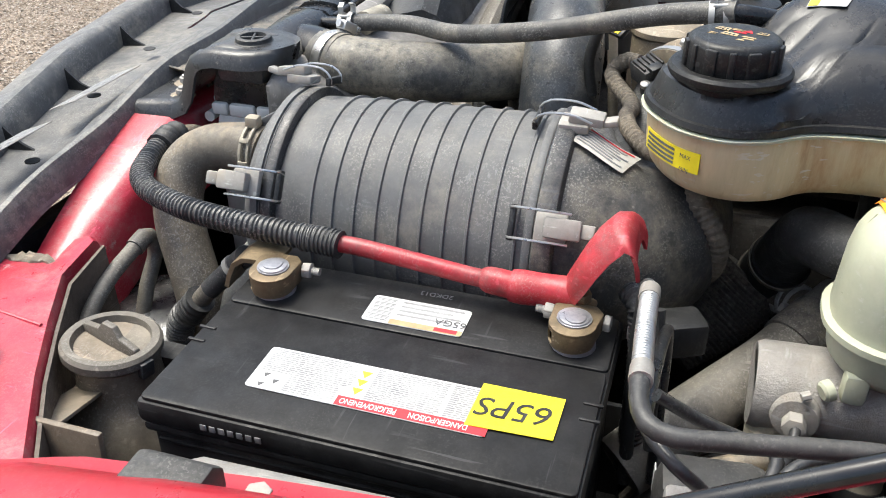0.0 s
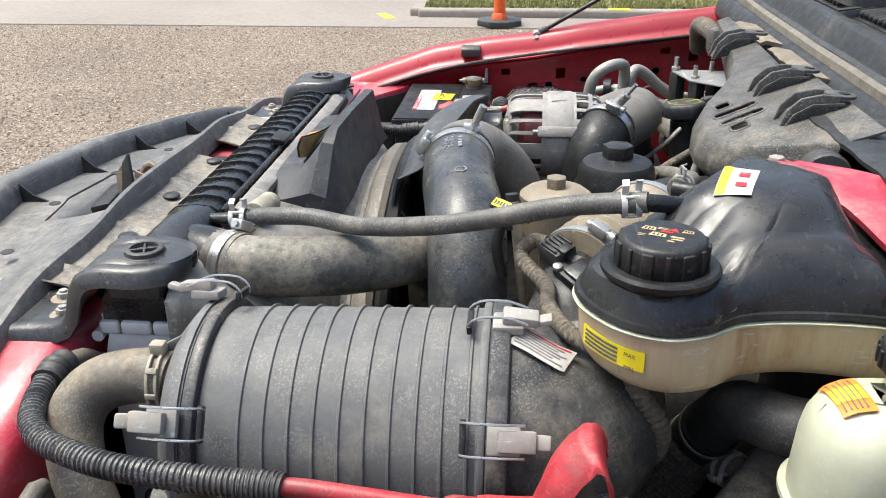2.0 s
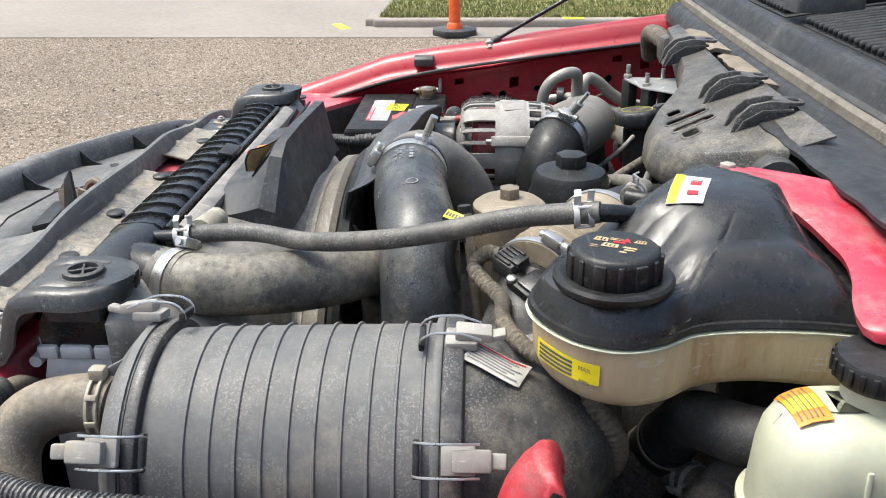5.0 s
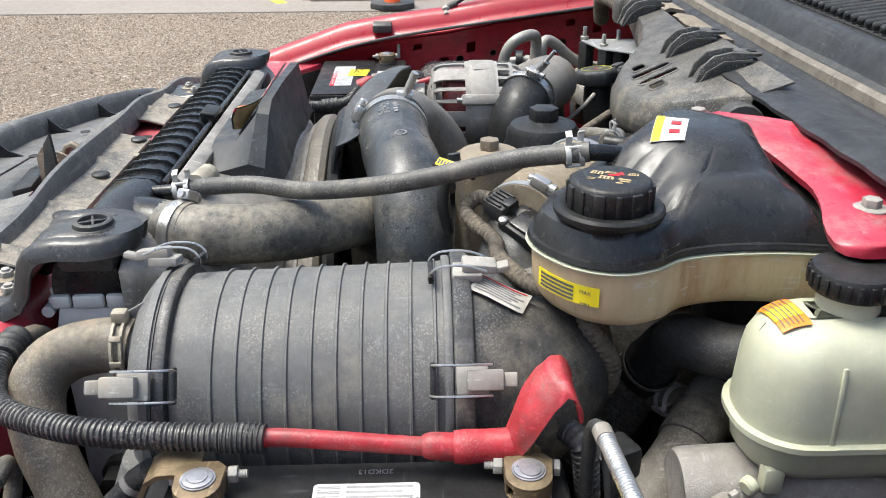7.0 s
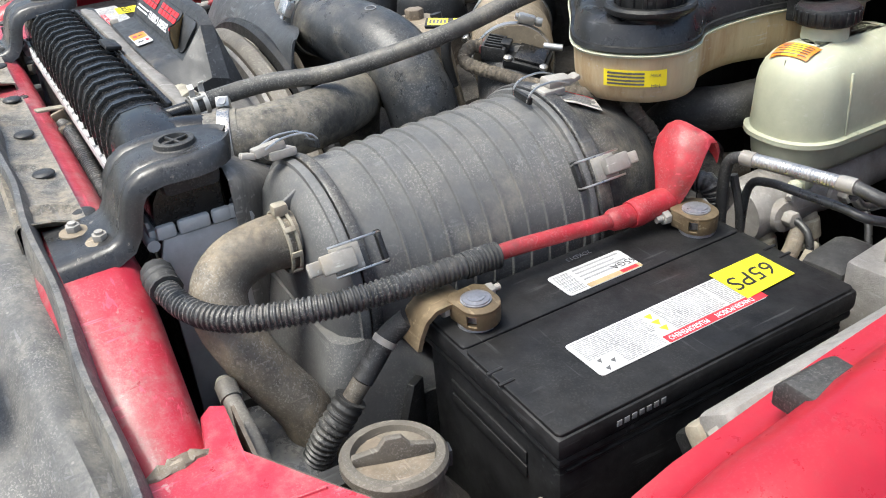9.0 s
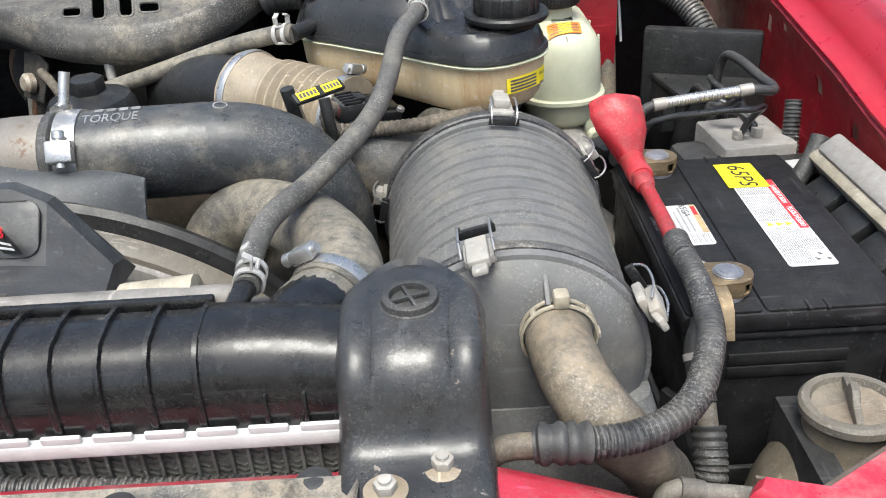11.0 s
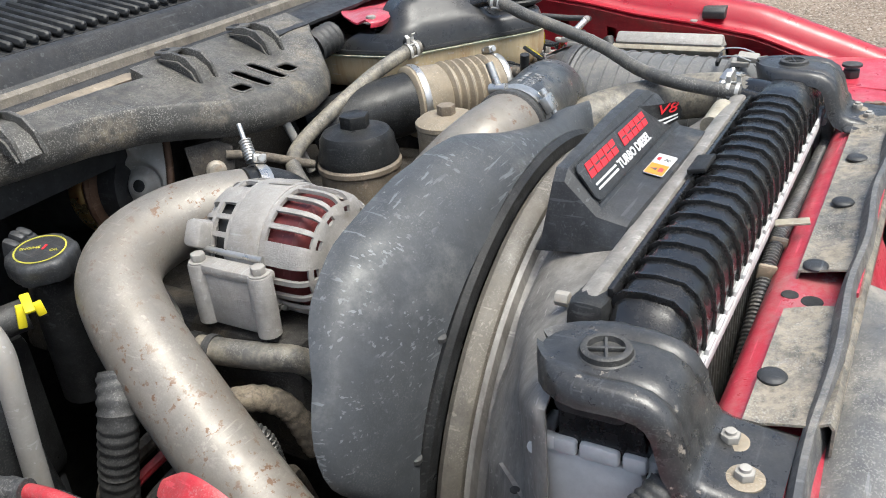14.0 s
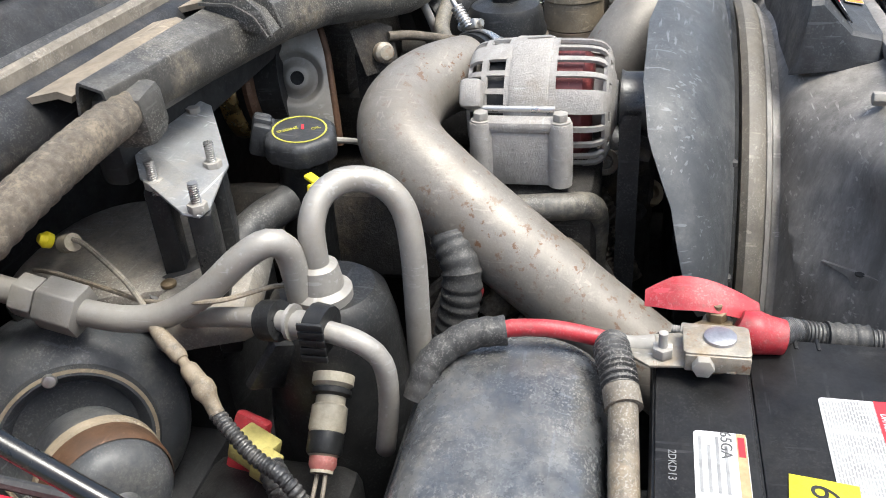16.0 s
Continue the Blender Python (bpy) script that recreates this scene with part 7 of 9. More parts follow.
def spring_clamp(at, axis, r, parent, up=(0, 0, 1)):
    """A wide spring clamp: two bands joined by bridges, with folded ears on the side that up points to."""
    m = frame_to(at, axis)
    b = part("spring_clamp", lathe([(r, -0.0085), (r + 0.0014, -0.0085), (r + 0.0014, -0.0035), (r, -0.0035)], m, 28, closed=False), pale_zinc, parent, "pale steel spring clamp")
    part("clamp_band", lathe([(r, 0.0035), (r + 0.0014, 0.0035), (r + 0.0014, 0.0085), (r, 0.0085)], m, 28, closed=False), pale_zinc, b)
    u = Vector(up).normalized()
    ax = Vector(axis).normalized()
    side = ax.cross(u).normalized()
    for k in (0.6, 2.4, 4.2):
        out = u * math.cos(k) + side * math.sin(k)
        a = Vector(at) + out * (r + 0.0008)
        part("clamp_bridge", tube([a - ax * 0.006, a + ax * 0.006], 0.0018, 8, 0.004), pale_zinc, b)
    for s in (1, -1):
        a = Vector(at) + u * r + ax * s * 0.006
        ear = [a - side * s * 0.004, a + u * 0.009 - side * s * 0.005, a + u * 0.013 + side * s * 0.001]
        part("clamp_ear", sheet([[p - ax * 0.003, p + ax * 0.003] for p in ear], 0.0014), pale_zinc, b)
    return b


spring_clamp((0.391, 0.456, 1.264), (0, 1, 0.1), 0.0102, vh)
spring_clamp((0.2655, 0.056, 1.188), (0, 1, 0.1), 0.0102, vh)

dgh = thing("coolant_hose", (0.05, 0.55, 1.1), "dusty black rubber coolant hose across the engine", "hose")
part("hose", tube([(0.246, 0.520, 1.228), (0.22, 0.532, 1.224), (0.155, 0.551, 1.206), (0.07, 0.566, 1.178), (0.0, 0.568, 1.158), (-0.045, 0.553, 1.146), (-0.072, 0.52, 1.130), (-0.082, 0.48, 1.10), (-0.085, 0.45, 1.05)], 0.0105, 16, 0.008), dirty_rubber, dgh)
spring_clamp((0.232, 0.527, 1.226), (0.9, -0.4, 0.1), 0.0112, dgh)

# ---- turbo inlet: tan bellows, and the sensor housing ----
tb_ = thing("turbo_inlet_bellows", (0.2, 0.48, 1.05), "tan dusty rubber bellows on a black turbo inlet pipe", "air duct")
axis = V(0.83, -0.556, -0.03).normalized()
o0 = V(0.182, 0.507, 1.161)
prof = [(0.048, -0.004), (0.053, 0.0), (0.053, 0.016), (0.050, 0.020), (0.049, 0.050)]
for k in range(6):
    h = 0.054 + k * 0.0135
    prof += [(0.0445, h), (0.0515, h + 0.0045), (0.0515, h + 0.0070), (0.0445, h + 0.0118)]
prof += [(0.045, 0.138), (0.048, 0.141), (0.048, 0.156)]
part("bellows", lathe(prof, frame_to(o0, axis), 44), tan_plastic, tb_, "tan ribbed bellows", sharp=50)
worm_clamp(o0 + axis * 0.009, axis, 0.0545, tb_, screw=(-0.2, -0.6, -0.3), width=0.010)
part("inlet_pipe", tube([o0 + axis * 0.004, o0 - axis * 0.06 + V(0, 0.005, -0.008), o0 - axis * 0.13 + V(0.0, 0.03, -0.03)], 0.046, 32, 0.01), black_plastic, tb_)
maf = thing("air_flow_sensor", (0.37, 0.43, 1.05), "black air flow sensor housing with wiring plug and dirty clamp", "sensor")
part("duct", tube([(0.294, 0.433, 1.152, 0.046), (0.318, 0.420, 1.124, 0.046), (0.350, 0.410, 1.102, 0.049), (0.388, 0.408, 1.090, 0.055), (0.425, 0.42, 1.08, 0.062)], seg=36, step=0.008), cone_rubber, maf)
worm_clamp(o0 + axis * 0.150, axis, 0.0495, maf, screw=(0.3, 0.2, 1), width=0.010)
sm_ = pose(0.337, 0.424, 1.168, 16, 14, 42)
body_ = part("sensor_body", box((0.052, 0.040, 0.012), sm_, 0.003), black_plastic, maf, "flat black sensor housing")
part("sensor_lid", box((0.036, 0.032, 0.005), sm_ @ Matrix.Translation((0.004, 0, 0.0075)), 0.002), gloss_plastic, body_)
for k in (-0.021, 0.022):
    part("screw", lathe([(0.0050, 0.005), (0.0050, 0.0085), (0.003, 0.010), (0, 0.010)], sm_ @ Matrix.Translation((k, -0.016, 0)), 14), steel, body_)
plug_ = part("plug", box((0.030, 0.026, 0.020), sm_ @ pose(-0.040, 0.0, 0.003, 0, -6, 0), 0.003), rubber, body_, "black wiring plug")
for k in range(5):
    part("plug_rib", box((0.022, 0.0026, 0.004), sm_ @ pose(-0.041, -0.010 + 0.005 * k, 0.0135, 0, -6, 0), 0.0008), black_plastic, plug_)
part("latch", box((0.012, 0.014, 0.006), sm_ @ pose(-0.028, 0.0, 0.0150, 0, -6, 0), 0.0015), black_plastic, plug_)
part("red_seal", box((0.004, 0.020, 0.010), sm_ @ Matrix.Translation((-0.0555, 0.0, 0.003)), 0.001), brick_red, plug_)
TAG = (V(0.268, 0.332, 1.214), V(0.309, 0.370, 1.218))
t_ax = (TAG[1] - TAG[0]).normalized()
arm_m = Matrix.Translation(TAG[0].lerp(TAG[1], 0.5)) @ pose(0, 0, 0, 38, 0, math.degrees(math.atan2(t_ax.y, t_ax.x)))
strap_ = part("ring_strap", box((0.060, 0.013, 0.006), arm_m, 0.002), black_plastic, maf, "black plastic strap over the bellows")
part("strap_leg", tube([TAG[0].lerp(TAG[1], 0.55) + V(0.004, -0.010, -0.004), TAG[0].lerp(TAG[1], 0.6) + V(0.006, -0.018, -0.034), TAG[0].lerp(TAG[1], 0.6) + V(0.008, -0.012, -0.070)], 0.006, 10), black_plastic, strap_)
for k, w in ((-0.014, 0.024), (0.015, 0.022)):
    tag_ = part("yellow_tag", box((w, 0.0095, 0.0008), arm_m @ Matrix.Translation((k, 0, 0.0034)), 0.0003), yellow_label, strap_, "black and yellow warning tag")
    for q in range(5):
        part("print_bar", box((w * 0.11, 0.0048, 0.0004), arm_m @ Matrix.Translation((k - w * 0.36 + q * w * 0.18, 0, 0.0040)), 0), ink, tag_)
part("harness", tube([sm_ @ V(-0.056, 0.0, 0.003), sm_ @ V(-0.070, -0.008, 0.0), sm_ @ V(-0.066, -0.026, -0.008), (0.345, 0.388, 1.158), (0.385, 0.388, 1.160), (0.425, 0.398, 1.162), (0.452, 0.42, 1.158), (0.462, 0.45, 1.162)], 0.0080, 12, wave=0.1, period=0.006), harness_wrap, maf)
part("sensor_tip", tube([sm_ @ V(0.012, 0.022, 0.008), sm_ @ V(0.034, 0.024, 0.010)], 0.0045, 10), steel, body_)
dip = thing("dipstick_tube", (0.27, 0.36, 1.0), "rusty steel tube bracket behind the air filter", "tube")
part("tube", tube([(0.262, 0.352, 1.215), (0.272, 0.36, 1.15), (0.285, 0.37, 1.05), (0.29, 0.37, 0.95)], 0.0055, 10), tan_plastic, dip)
part("sleeve", tube([(0.258, 0.350, 1.222), (0.264, 0.354, 1.185)], 0.007, 10), black_plastic, dip)
hsn = thing("heater_hose", (0.52, 0.5, 1.0), "dirty black heater hose with tan section and clamps", "hose", "heater hoses")
part("hose", tube([(0.365, 0.528, 0.965), (0.376, 0.534, 0.998), (0.392, 0.543, 1.026), (0.417, 0.550, 1.064), (0.443, 0.556, 1.092), (0.466, 0.562, 1.106), (0.495, 0.590, 1.112), (0.51, 0.66, 1.112)], 0.0255, 22, 0.006), rubber, hsn)
cuff = part("cuff", tube([(0.380, 0.536, 1.006), (0.392, 0.543, 1.026), (0.405, 0.547, 1.046)], 0.0282, 24, 0.004), black_plastic, hsn, "black hose cuff")
for a, b in (((0.384, 0.5385, 1.013), (0.386, 0.5395, 1.016)), ((0.400, 0.5455, 1.038), (0.402, 0.5462, 1.041))):
    part("cuff_band", tube([a, b], 0.0296, 24, 0.002), dirty_rubber, cuff)
part("rivet", lathe([(0.004, 0), (0.0035, 0.002), (0, 0.0025)], frame_to((0.404, 0.520, 1.018), (0.5, -0.75, -0.1)), 10), clip_steel, cuff)
part("tee_hose", tube([(0.372, 0.545, 0.985), (0.392, 0.553, 0.998), (0.423, 0.567, 1.010), (0.460, 0.592, 1.022), (0.50, 0.63, 1.03)], 0.0165, 18, 0.006), tan_rubber, hsn)
spring_clamp((0.423, 0.567, 1.010), (0.8, 0.45, 0.25), 0.0172, hsn, (0.7, -0.7, 0.2))
hs2 = thing("heater_hose", (0.56, 0.52, 0.95), "large dusty grey heater hose below the brake cylinder", "hose", "heater hoses")
part("hose", tube([(0.625, 0.435, 0.955), (0.595, 0.468, 0.975), (0.557, 0.505, 0.990), (0.515, 0.545, 1.006), (0.477, 0.576, 1.022), (0.45, 0.60, 1.035)], 0.0265, 22, 0.008), sleeve_grey, hs2)
part("collar", tube([(0.499, 0.558, 1.0135), (0.488, 0.567, 1.018), (0.470, 0.582, 1.025)], 0.0282, 22, 0.004), dirty_rubber, hs2, "rubber end collar")
part("mesh_sleeve", tube([(0.425, 0.462, 0.930, 0.024), (0.410, 0.480, 0.946, 0.030), (0.396, 0.500, 0.966, 0.035), (0.385, 0.517, 0.986, 0.037), (0.378, 0.530, 1.003, 0.036)], seg=40, step=0.0025, wave=0.035, period=0.005), woven_mesh, hs2, "woven mesh sleeve")
for a, b, r in (((0.538, 0.492, 0.943), (0.503, 0.530, 0.957), 0.0110), ((0.585, 0.490, 0.950), (0.545, 0.528, 0.960), 0.0072), ((0.598, 0.494, 0.944), (0.562, 0.530, 0.952), 0.0066)):
    part("wire_splice", tube([a, b], r, 14, 0.01), sleeve_grey, hs2, "tan wire splice sleeve")
    part("wire", tube([b, (b[0] - 0.01, b[1] + 0.03, b[2] + 0.01), (b[0], b[1] + 0.07, b[2])], 0.003, 8), tan_rubber, hs2)
    part("wire", tube([a, (a[0] + 0.012, a[1] - 0.025, a[2] - 0.01), (a[0] + 0.02, a[1] - 0.05, a[2] - 0.05)], 0.004, 8), harness_wrap, hs2)
part("strand", tube([(0.462, 0.45, 1.165), (0.474, 0.456, 1.148), (0.481, 0.464, 1.130), (0.485, 0.479, 1.110), (0.482, 0.486, 1.090), (0.472, 0.484, 1.062), (0.452, 0.472, 1.035), (0.432, 0.464, 1.016)], 0.0085, 12, wave=0.14, period=0.006), harness_wrap, hs2, "taped spiral loom")

# ---- oil and fuel filter caps ----
of = thing("oil_filter_cap", (0.01, 0.48, 1.05), "black plastic oil filter cap with a hexagon, dirty base", "filter cap")
m = Matrix.Translation((0.008, 0.483, 0)) @ pose(0, 0, 0, 0, 0, 0)
part("cap", lathe([(0.052, 1.138), (0.0545, 1.141), (0.0545, 1.149), (0.0515, 1.155), (0.0500, 1.170), (0.0445, 1.179), (0.028, 1.185), (0, 1.186)], m, 40), black_plastic, of)
part("hex", hexagon(0.0205, 0.020, m @ Matrix.Translation((0, 0, 1.182)) @ pose(0, 0, 0, 0, 0, 20)), black_plastic, of)
part("base", lathe([(0.054, 1.05), (0.054, 1.128), (0.057, 1.131), (0.057, 1.137), (0.054, 1.140)], m, 36), brown_plastic, of)
ff = thing("fuel_filter_cap", (0.11, 0.40, 1.0), "tan muddy fuel filter cap with a hexagon", "filter cap")
m = Matrix.Translation((0.108, 0.401, 0))
part("cap", lathe([(0.036, 1.120), (0.042, 1.122), (0.042, 1.160), (0.044, 1.162), (0.044, 1.168), (0.036, 1.174), (0.02, 1.177), (0, 1.177)], m, 36), tan_plastic, ff)
part("hex", hexagon(0.013, 0.015, m @ Matrix.Translation((0, 0, 1.175))), brown_plastic, ff)
part("base", lathe([(0.045, 1.0), (0.043, 1.12)], m, 30), brown_plastic, ff)

# ---- alternator ----
al = thing("alternator", (-0.24, 0.41, 1.05), "dusty cast aluminium alternator with red windings behind its vents", "alternator")
AC = (-0.238, 1.141)
am = Matrix.Translation((AC[0], 0, AC[1])) @ pose(0, 0, 0, -90, 0, 0)
part("winding", lathe([(0.03, 0.350), (0.050, 0.352), (0.0585, 0.360), (0.0585, 0.396), (0.05, 0.398)], am, 40), copper, al, "dark red copper windings")


def vented_shell(prof_, slots, pitch, thick=0.004):
    """A turned shell with rows of slots; slots holds (first, last, width) in steps of the profile and of the pitch."""
    n_ = 22 * pitch
    grid_ = [[am @ V(r * math.cos(2 * math.pi * i / n_), r * math.sin(2 * math.pi * i / n_), h) for r, h in prof_] for i in range(n_ + 1)]

    def gap(i, j):
        k = i % pitch
        return any(a <= j < b and k < w and not (every > 1 and (i // pitch) % every == 0) for a, b, w, every in slots)

    return sheet(grid_, thick, skip=gap)


front = [(0.024, 0.3265), (0.031, 0.328), (0.036, 0.330), (0.048, 0.331), (0.054, 0.333), (0.059, 0.3355), (0.0630, 0.339), (0.0660, 0.345), (0.0675, 0.354), (0.0680, 0.366), (0.0680, 0.379), (0.0680, 0.386), (0.0680, 0.394)]
part("drive_end_housing", vented_shell(front, ((3, 4, 5, 2), (5, 11, 5, 6)), 7), cast_alloy, al, "dusty slotted alloy end housing", sharp=50)
part("stator_band", lathe([(0.050, 0.392), (0.0690, 0.393), (0.0702, 0.396), (0.0702, 0.430), (0.0690, 0.433), (0.050, 0.434)], am, 56), cast_alloy, al)
rear = [(0.0685, 0.433), (0.0685, 0.438), (0.0680, 0.448), (0.0670, 0.457), (0.0660, 0.460), (0.0655, 0.463), (0.0640, 0.470), (0.0600, 0.476), (0.0540, 0.479), (0.030, 0.480)]
part("rear_housing", vented_shell(rear, ((1, 3, 5, 5), (5, 8, 5, 5)), 7), cast_alloy, al, "slotted alloy rear housing", sharp=50)
# near-black drum behind the slots, the shade inside put into its colour
part("rear_slot_fill", lathe([(0.03, 0.430), (0.058, 0.432), (0.058, 0.466), (0.03, 0.470)], am, 36), dark_void, al)
part("hub", lathe([(0.012, 0.322), (0.024, 0.325), (0.027, 0.331), (0.027, 0.350)], am, 32), cast_alloy, al)
for a in (150, 62, -20):
    m = am @ pose(0, 0, 0, 0, 0, a)
    lug = part("case_lug", box((0.012, 0.017, 0.066), m @ Matrix.Translation((0.0705, 0, 0.412)), 0.004), cast_alloy, al)
    part("case_bolt", tube([m @ V(0.0715, 0, 0.372), m @ V(0.0715, 0, 0.474)], 0.0034, 10, 0.02), steel, lug, "bright steel case bolt")
part("terminal_cover", box((0.036, 0.030, 0.024), am @ pose(-0.058, -0.030, 0.470, 0, 0, 28), 0.006), cast_alloy, al)
part("plate_label", box((0.030, 0.026, 0.001), pose(-0.222, 0.41, 1.2085, 0, 14, 10), 0.0003), alloy_tube, al, "blank pale label")
brk = part("bracket", box((0.022, 0.10, 0.012), (-0.318, 0.418, 1.149), 0.004), cast_alloy, al, "cast bracket with two bolts")
part("web", box((0.014, 0.088, 0.062), (-0.320, 0.418, 1.114), 0.005, taper=0.9), cast_alloy, brk)
part("arm", box((0.06, 0.03, 0.05), (-0.29, 0.405, 1.125), 0.008), cast_alloy, brk)
for y in (0.378, 0.458):
    m = Matrix.Translation((-0.321, y, 0))
    part("boss", lathe([(0.0125, 1.085), (0.0130, 1.12), (0.0125, 1.150), (0.0115, 1.153)], m, 20), cast_alloy, brk)
    bm = lathe([(0.0105, 1.153), (0.0105, 1.155)], m, 18)
    hexagon(0.0078, 0.008, m @ Matrix.Translation((0, 0, 1.155)), bm)
    part("bolt", bm, clip_steel, brk)
part("through_bolt", tube([(-0.305, 0.385, 1.160), (-0.305, 0.470, 1.160)], 0.0035, 10, 0.02), steel, brk)
bl = thing("drive_belt", (-0.25, 0.32, 0.7), "black ribbed drive belt running down from the alternator pulley", "drive belt")
part("pulley", lathe([(0.028, 0.290), (0.036, 0.292), (0.034, 0.296), (0.034, 0.318), (0.036, 0.322), (0.02, 0.324)], am, 40), black_metal, bl)
rows = []
loop = [(-0.272, 0.62)] + [(-0.272, z) for z in (0.8, 0.95, 1.08, 1.141)] + [(AC[0] + 0.034 * math.cos(a), AC[1] + 0.034 * math.sin(a)) for a in np.linspace(math.pi * 0.95, 0.05, 12)] + [(-0.19, 1.08), (-0.16, 0.95), (-0.12, 0.8), (-0.08, 0.62)]
rows = [[V(x, y, z) for y in (0.2995, 0.3025, 0.3030, 0.3075, 0.3080, 0.3125, 0.3130, 0.3175, 0.3215)] for x, z in loop]
part("belt", sheet(rows, 0.004), rubber, bl, "ribbed black belt")
part("idler", lathe([(0.02, 0.30), (0.045, 0.302), (0.043, 0.306), (0.043, 0.334), (0.045, 0.338), (0.02, 0.34)], Matrix.Translation((-0.10, 0, 1.02)) @ pose(0, 0, 0, -90, 0, 0), 36), black_metal, bl)
hp = thing("water_hose", (-0.33, 0.42, 1.0), "dusty black coolant hose below the alternator", "hose")
part("hose", tube([(-0.345, 0.515, 1.06), (-0.352, 0.47, 1.066), (-0.348, 0.42, 1.068), (-0.335, 0.372, 1.066), (-0.318, 0.348, 1.058), (-0.30, 0.342, 1.03), (-0.29, 0.345, 0.97)], 0.0145, 18, 0.006), dirty_rubber, hp)
part("collar", tube([(-0.352, 0.463, 1.066), (-0.351, 0.452, 1.066)], 0.0175, 18, 0.003), black_metal, hp)
part("collar", tube([(-0.350, 0.440, 1.067), (-0.349, 0.432, 1.067)], 0.0172, 18, 0.003), rubber, hp)
part("loom", tube([(-0.42, 0.44, 0.98), (-0.385, 0.41, 1.02), (-0.36, 0.385, 1.028), (-0.335, 0.36, 1.005), (-0.325, 0.34, 0.95)], 0.014, 14, wave=0.07, period=0.012), harness_wrap, hp)
part("loom", tube([(-0.38, 0.395, 1.01), (-0.365, 0.37, 0.985), (-0.362, 0.36, 0.93)], 0.008, 12, wave=0.15, period=0.005), conduit, hp)

# ---- silver charge pipe ----
sp_ = thing("charge_pipe", (-0.40, 0.45, 0.85), "weathered bare aluminium charge pipe with rust specks", "air pipe")
part("pipe", tube([(-0.200, 0.495, 1.162, 0.040), (-0.24, 0.520, 1.165, 0.041), (-0.285, 0.538, 1.163, 0.0415), (-0.333, 0.541, 1.156, 0.042), (-0.370, 0.526, 1.142, 0.0425), (-0.393, 0.493, 1.120, 0.0425), (-0.410, 0.450, 1.090, 0.0425), (-0.425, 0.397, 1.052, 0.0420), (-0.438, 0.343, 1.012, 0.0415), (-0.450, 0.28, 0.965, 0.0410), (-0.46, 0.21, 0.91, 0.041)], seg=44, step=0.006), silver_pipe, sp_)
part("boot", tube([(-0.208, 0.492, 1.162, 0.0435), (-0.186, 0.480, 1.156, 0.044), (-0.166, 0.470, 1.140, 0.044), (-0.154, 0.463, 1.11, 0.044), (-0.150, 0.46, 1.04, 0.044)], seg=34, step=0.006), black_plastic, sp_, "black rubber boot")
worm_clamp((-0.194, 0.484, 1.159), (0.80, -0.48, -0.25), 0.0465, sp_, screw=(0.3, 0.2, 1), width=0.014)
part("t_bolt_spring", tube([(-0.180, 0.495, 1.206), (-0.170, 0.510, 1.226)], 0.0065, 12, wave=0.3, period=0.0035), steel, sp_)
part("t_bolt_spring", tube([(-0.170, 0.510, 1.226), (-0.163, 0.521, 1.242)], 0.0030, 10), steel, sp_)

# ---- turbo and exhaust shield ----
tu = thing("turbo_heat_shield", (-0.17, 0.74, 1.0), "pressed steel exhaust heat shield with a brassy band clamp", "heat shield")
hn = V(-0.87, -0.36, 0.33).normalized()
hu = (V(0, 0, 1) - hn * hn.z).normalized()
hx = hu.cross(hn)
hm = Matrix(((*hx, 0), (*hu, 0), (*hn, 0), (0, 0, 0, 1))).transposed()
hm.translation = V(-0.165, 0.718, 1.138)


def shield_edge(a):
    """Distance from the hole to the edge of the strap, towards the angle a."""
    c, s_ = math.cos(a), math.sin(a)
    side = (0.037 if c > 0 else 0.043) / max(1e-6, abs(c))
    return min(side, (0.125 if s_ > 0 else 0.085) / max(1e-6, abs(s_)))


def shield_pt(r, a):
    """A point of the pressed strap: a bowl with a raised eye round the hole, a bead running up and a rounded back."""
    u, v = r * math.cos(a), r * math.sin(a)
    bowl = lerp([(0.0, 0.0), (0.0125, -0.0005), (0.0165, -0.0050), (0.0215, -0.0100), (0.0265, -0.0105), (0.0305, -0.0050), (0.0335, -0.0006), (0.036, 0.0), (0.2, 0.0)], r)
    bead = 0.0075 * math.exp(-((u + 0.006) / 0.0075) ** 2) * min(1.0, max(0.0, (v - 0.040) / 0.012))
    lean = -0.022 * max(0.0, (v - 0.02) / 0.1) ** 1.5
    return hm @ V(u + lean, v, bowl + bead - 3.2 * u * u - 1.6 * v * v)


angs = np.linspace(0, 2 * math.pi, 181)
grid = []
for a in angs:
    out = shield_edge(a)
    grid.append([shield_pt(r, a) for r in (0.0085, 0.0105, 0.0125, 0.0145, 0.0165, 0.019, 0.0215, 0.024, 0.0265, 0.0285, 0.0305, 0.032, 0.0335)] + [shield_pt(0.0335 + (out - 0.0335) * k, a) for k in np.linspace(0.06, 1, 24)])
part("dish", sheet(grid, -0.002), alloy_tube, tu, "pressed silver shield with a dimpled hole", sharp=60)
# near-black disc behind the opening paints the shade within
part("shield_hole_disc", lathe([(0.012, -0.006), (0, -0.0061)], hm, 20), dark_void, tu)
part("rust_ring", tube([shield_pt(math.hypot(0.041, v), math.atan2(v, 0.041)) - hn * 0.003 for v in np.linspace(-0.09, 0.12, 12)], 0.005, 10, 0.008), rust_brown, tu, "rust-brown rolled edge")
part("exhaust_pipe", tube([(-0.13, 0.74, 1.125, 0.066), (-0.14, 0.80, 1.120, 0.062), (-0.15, 0.87, 1.11, 0.062), (-0.16, 0.96, 1.09, 0.062)], seg=30, step=0.01), dark_void, tu)
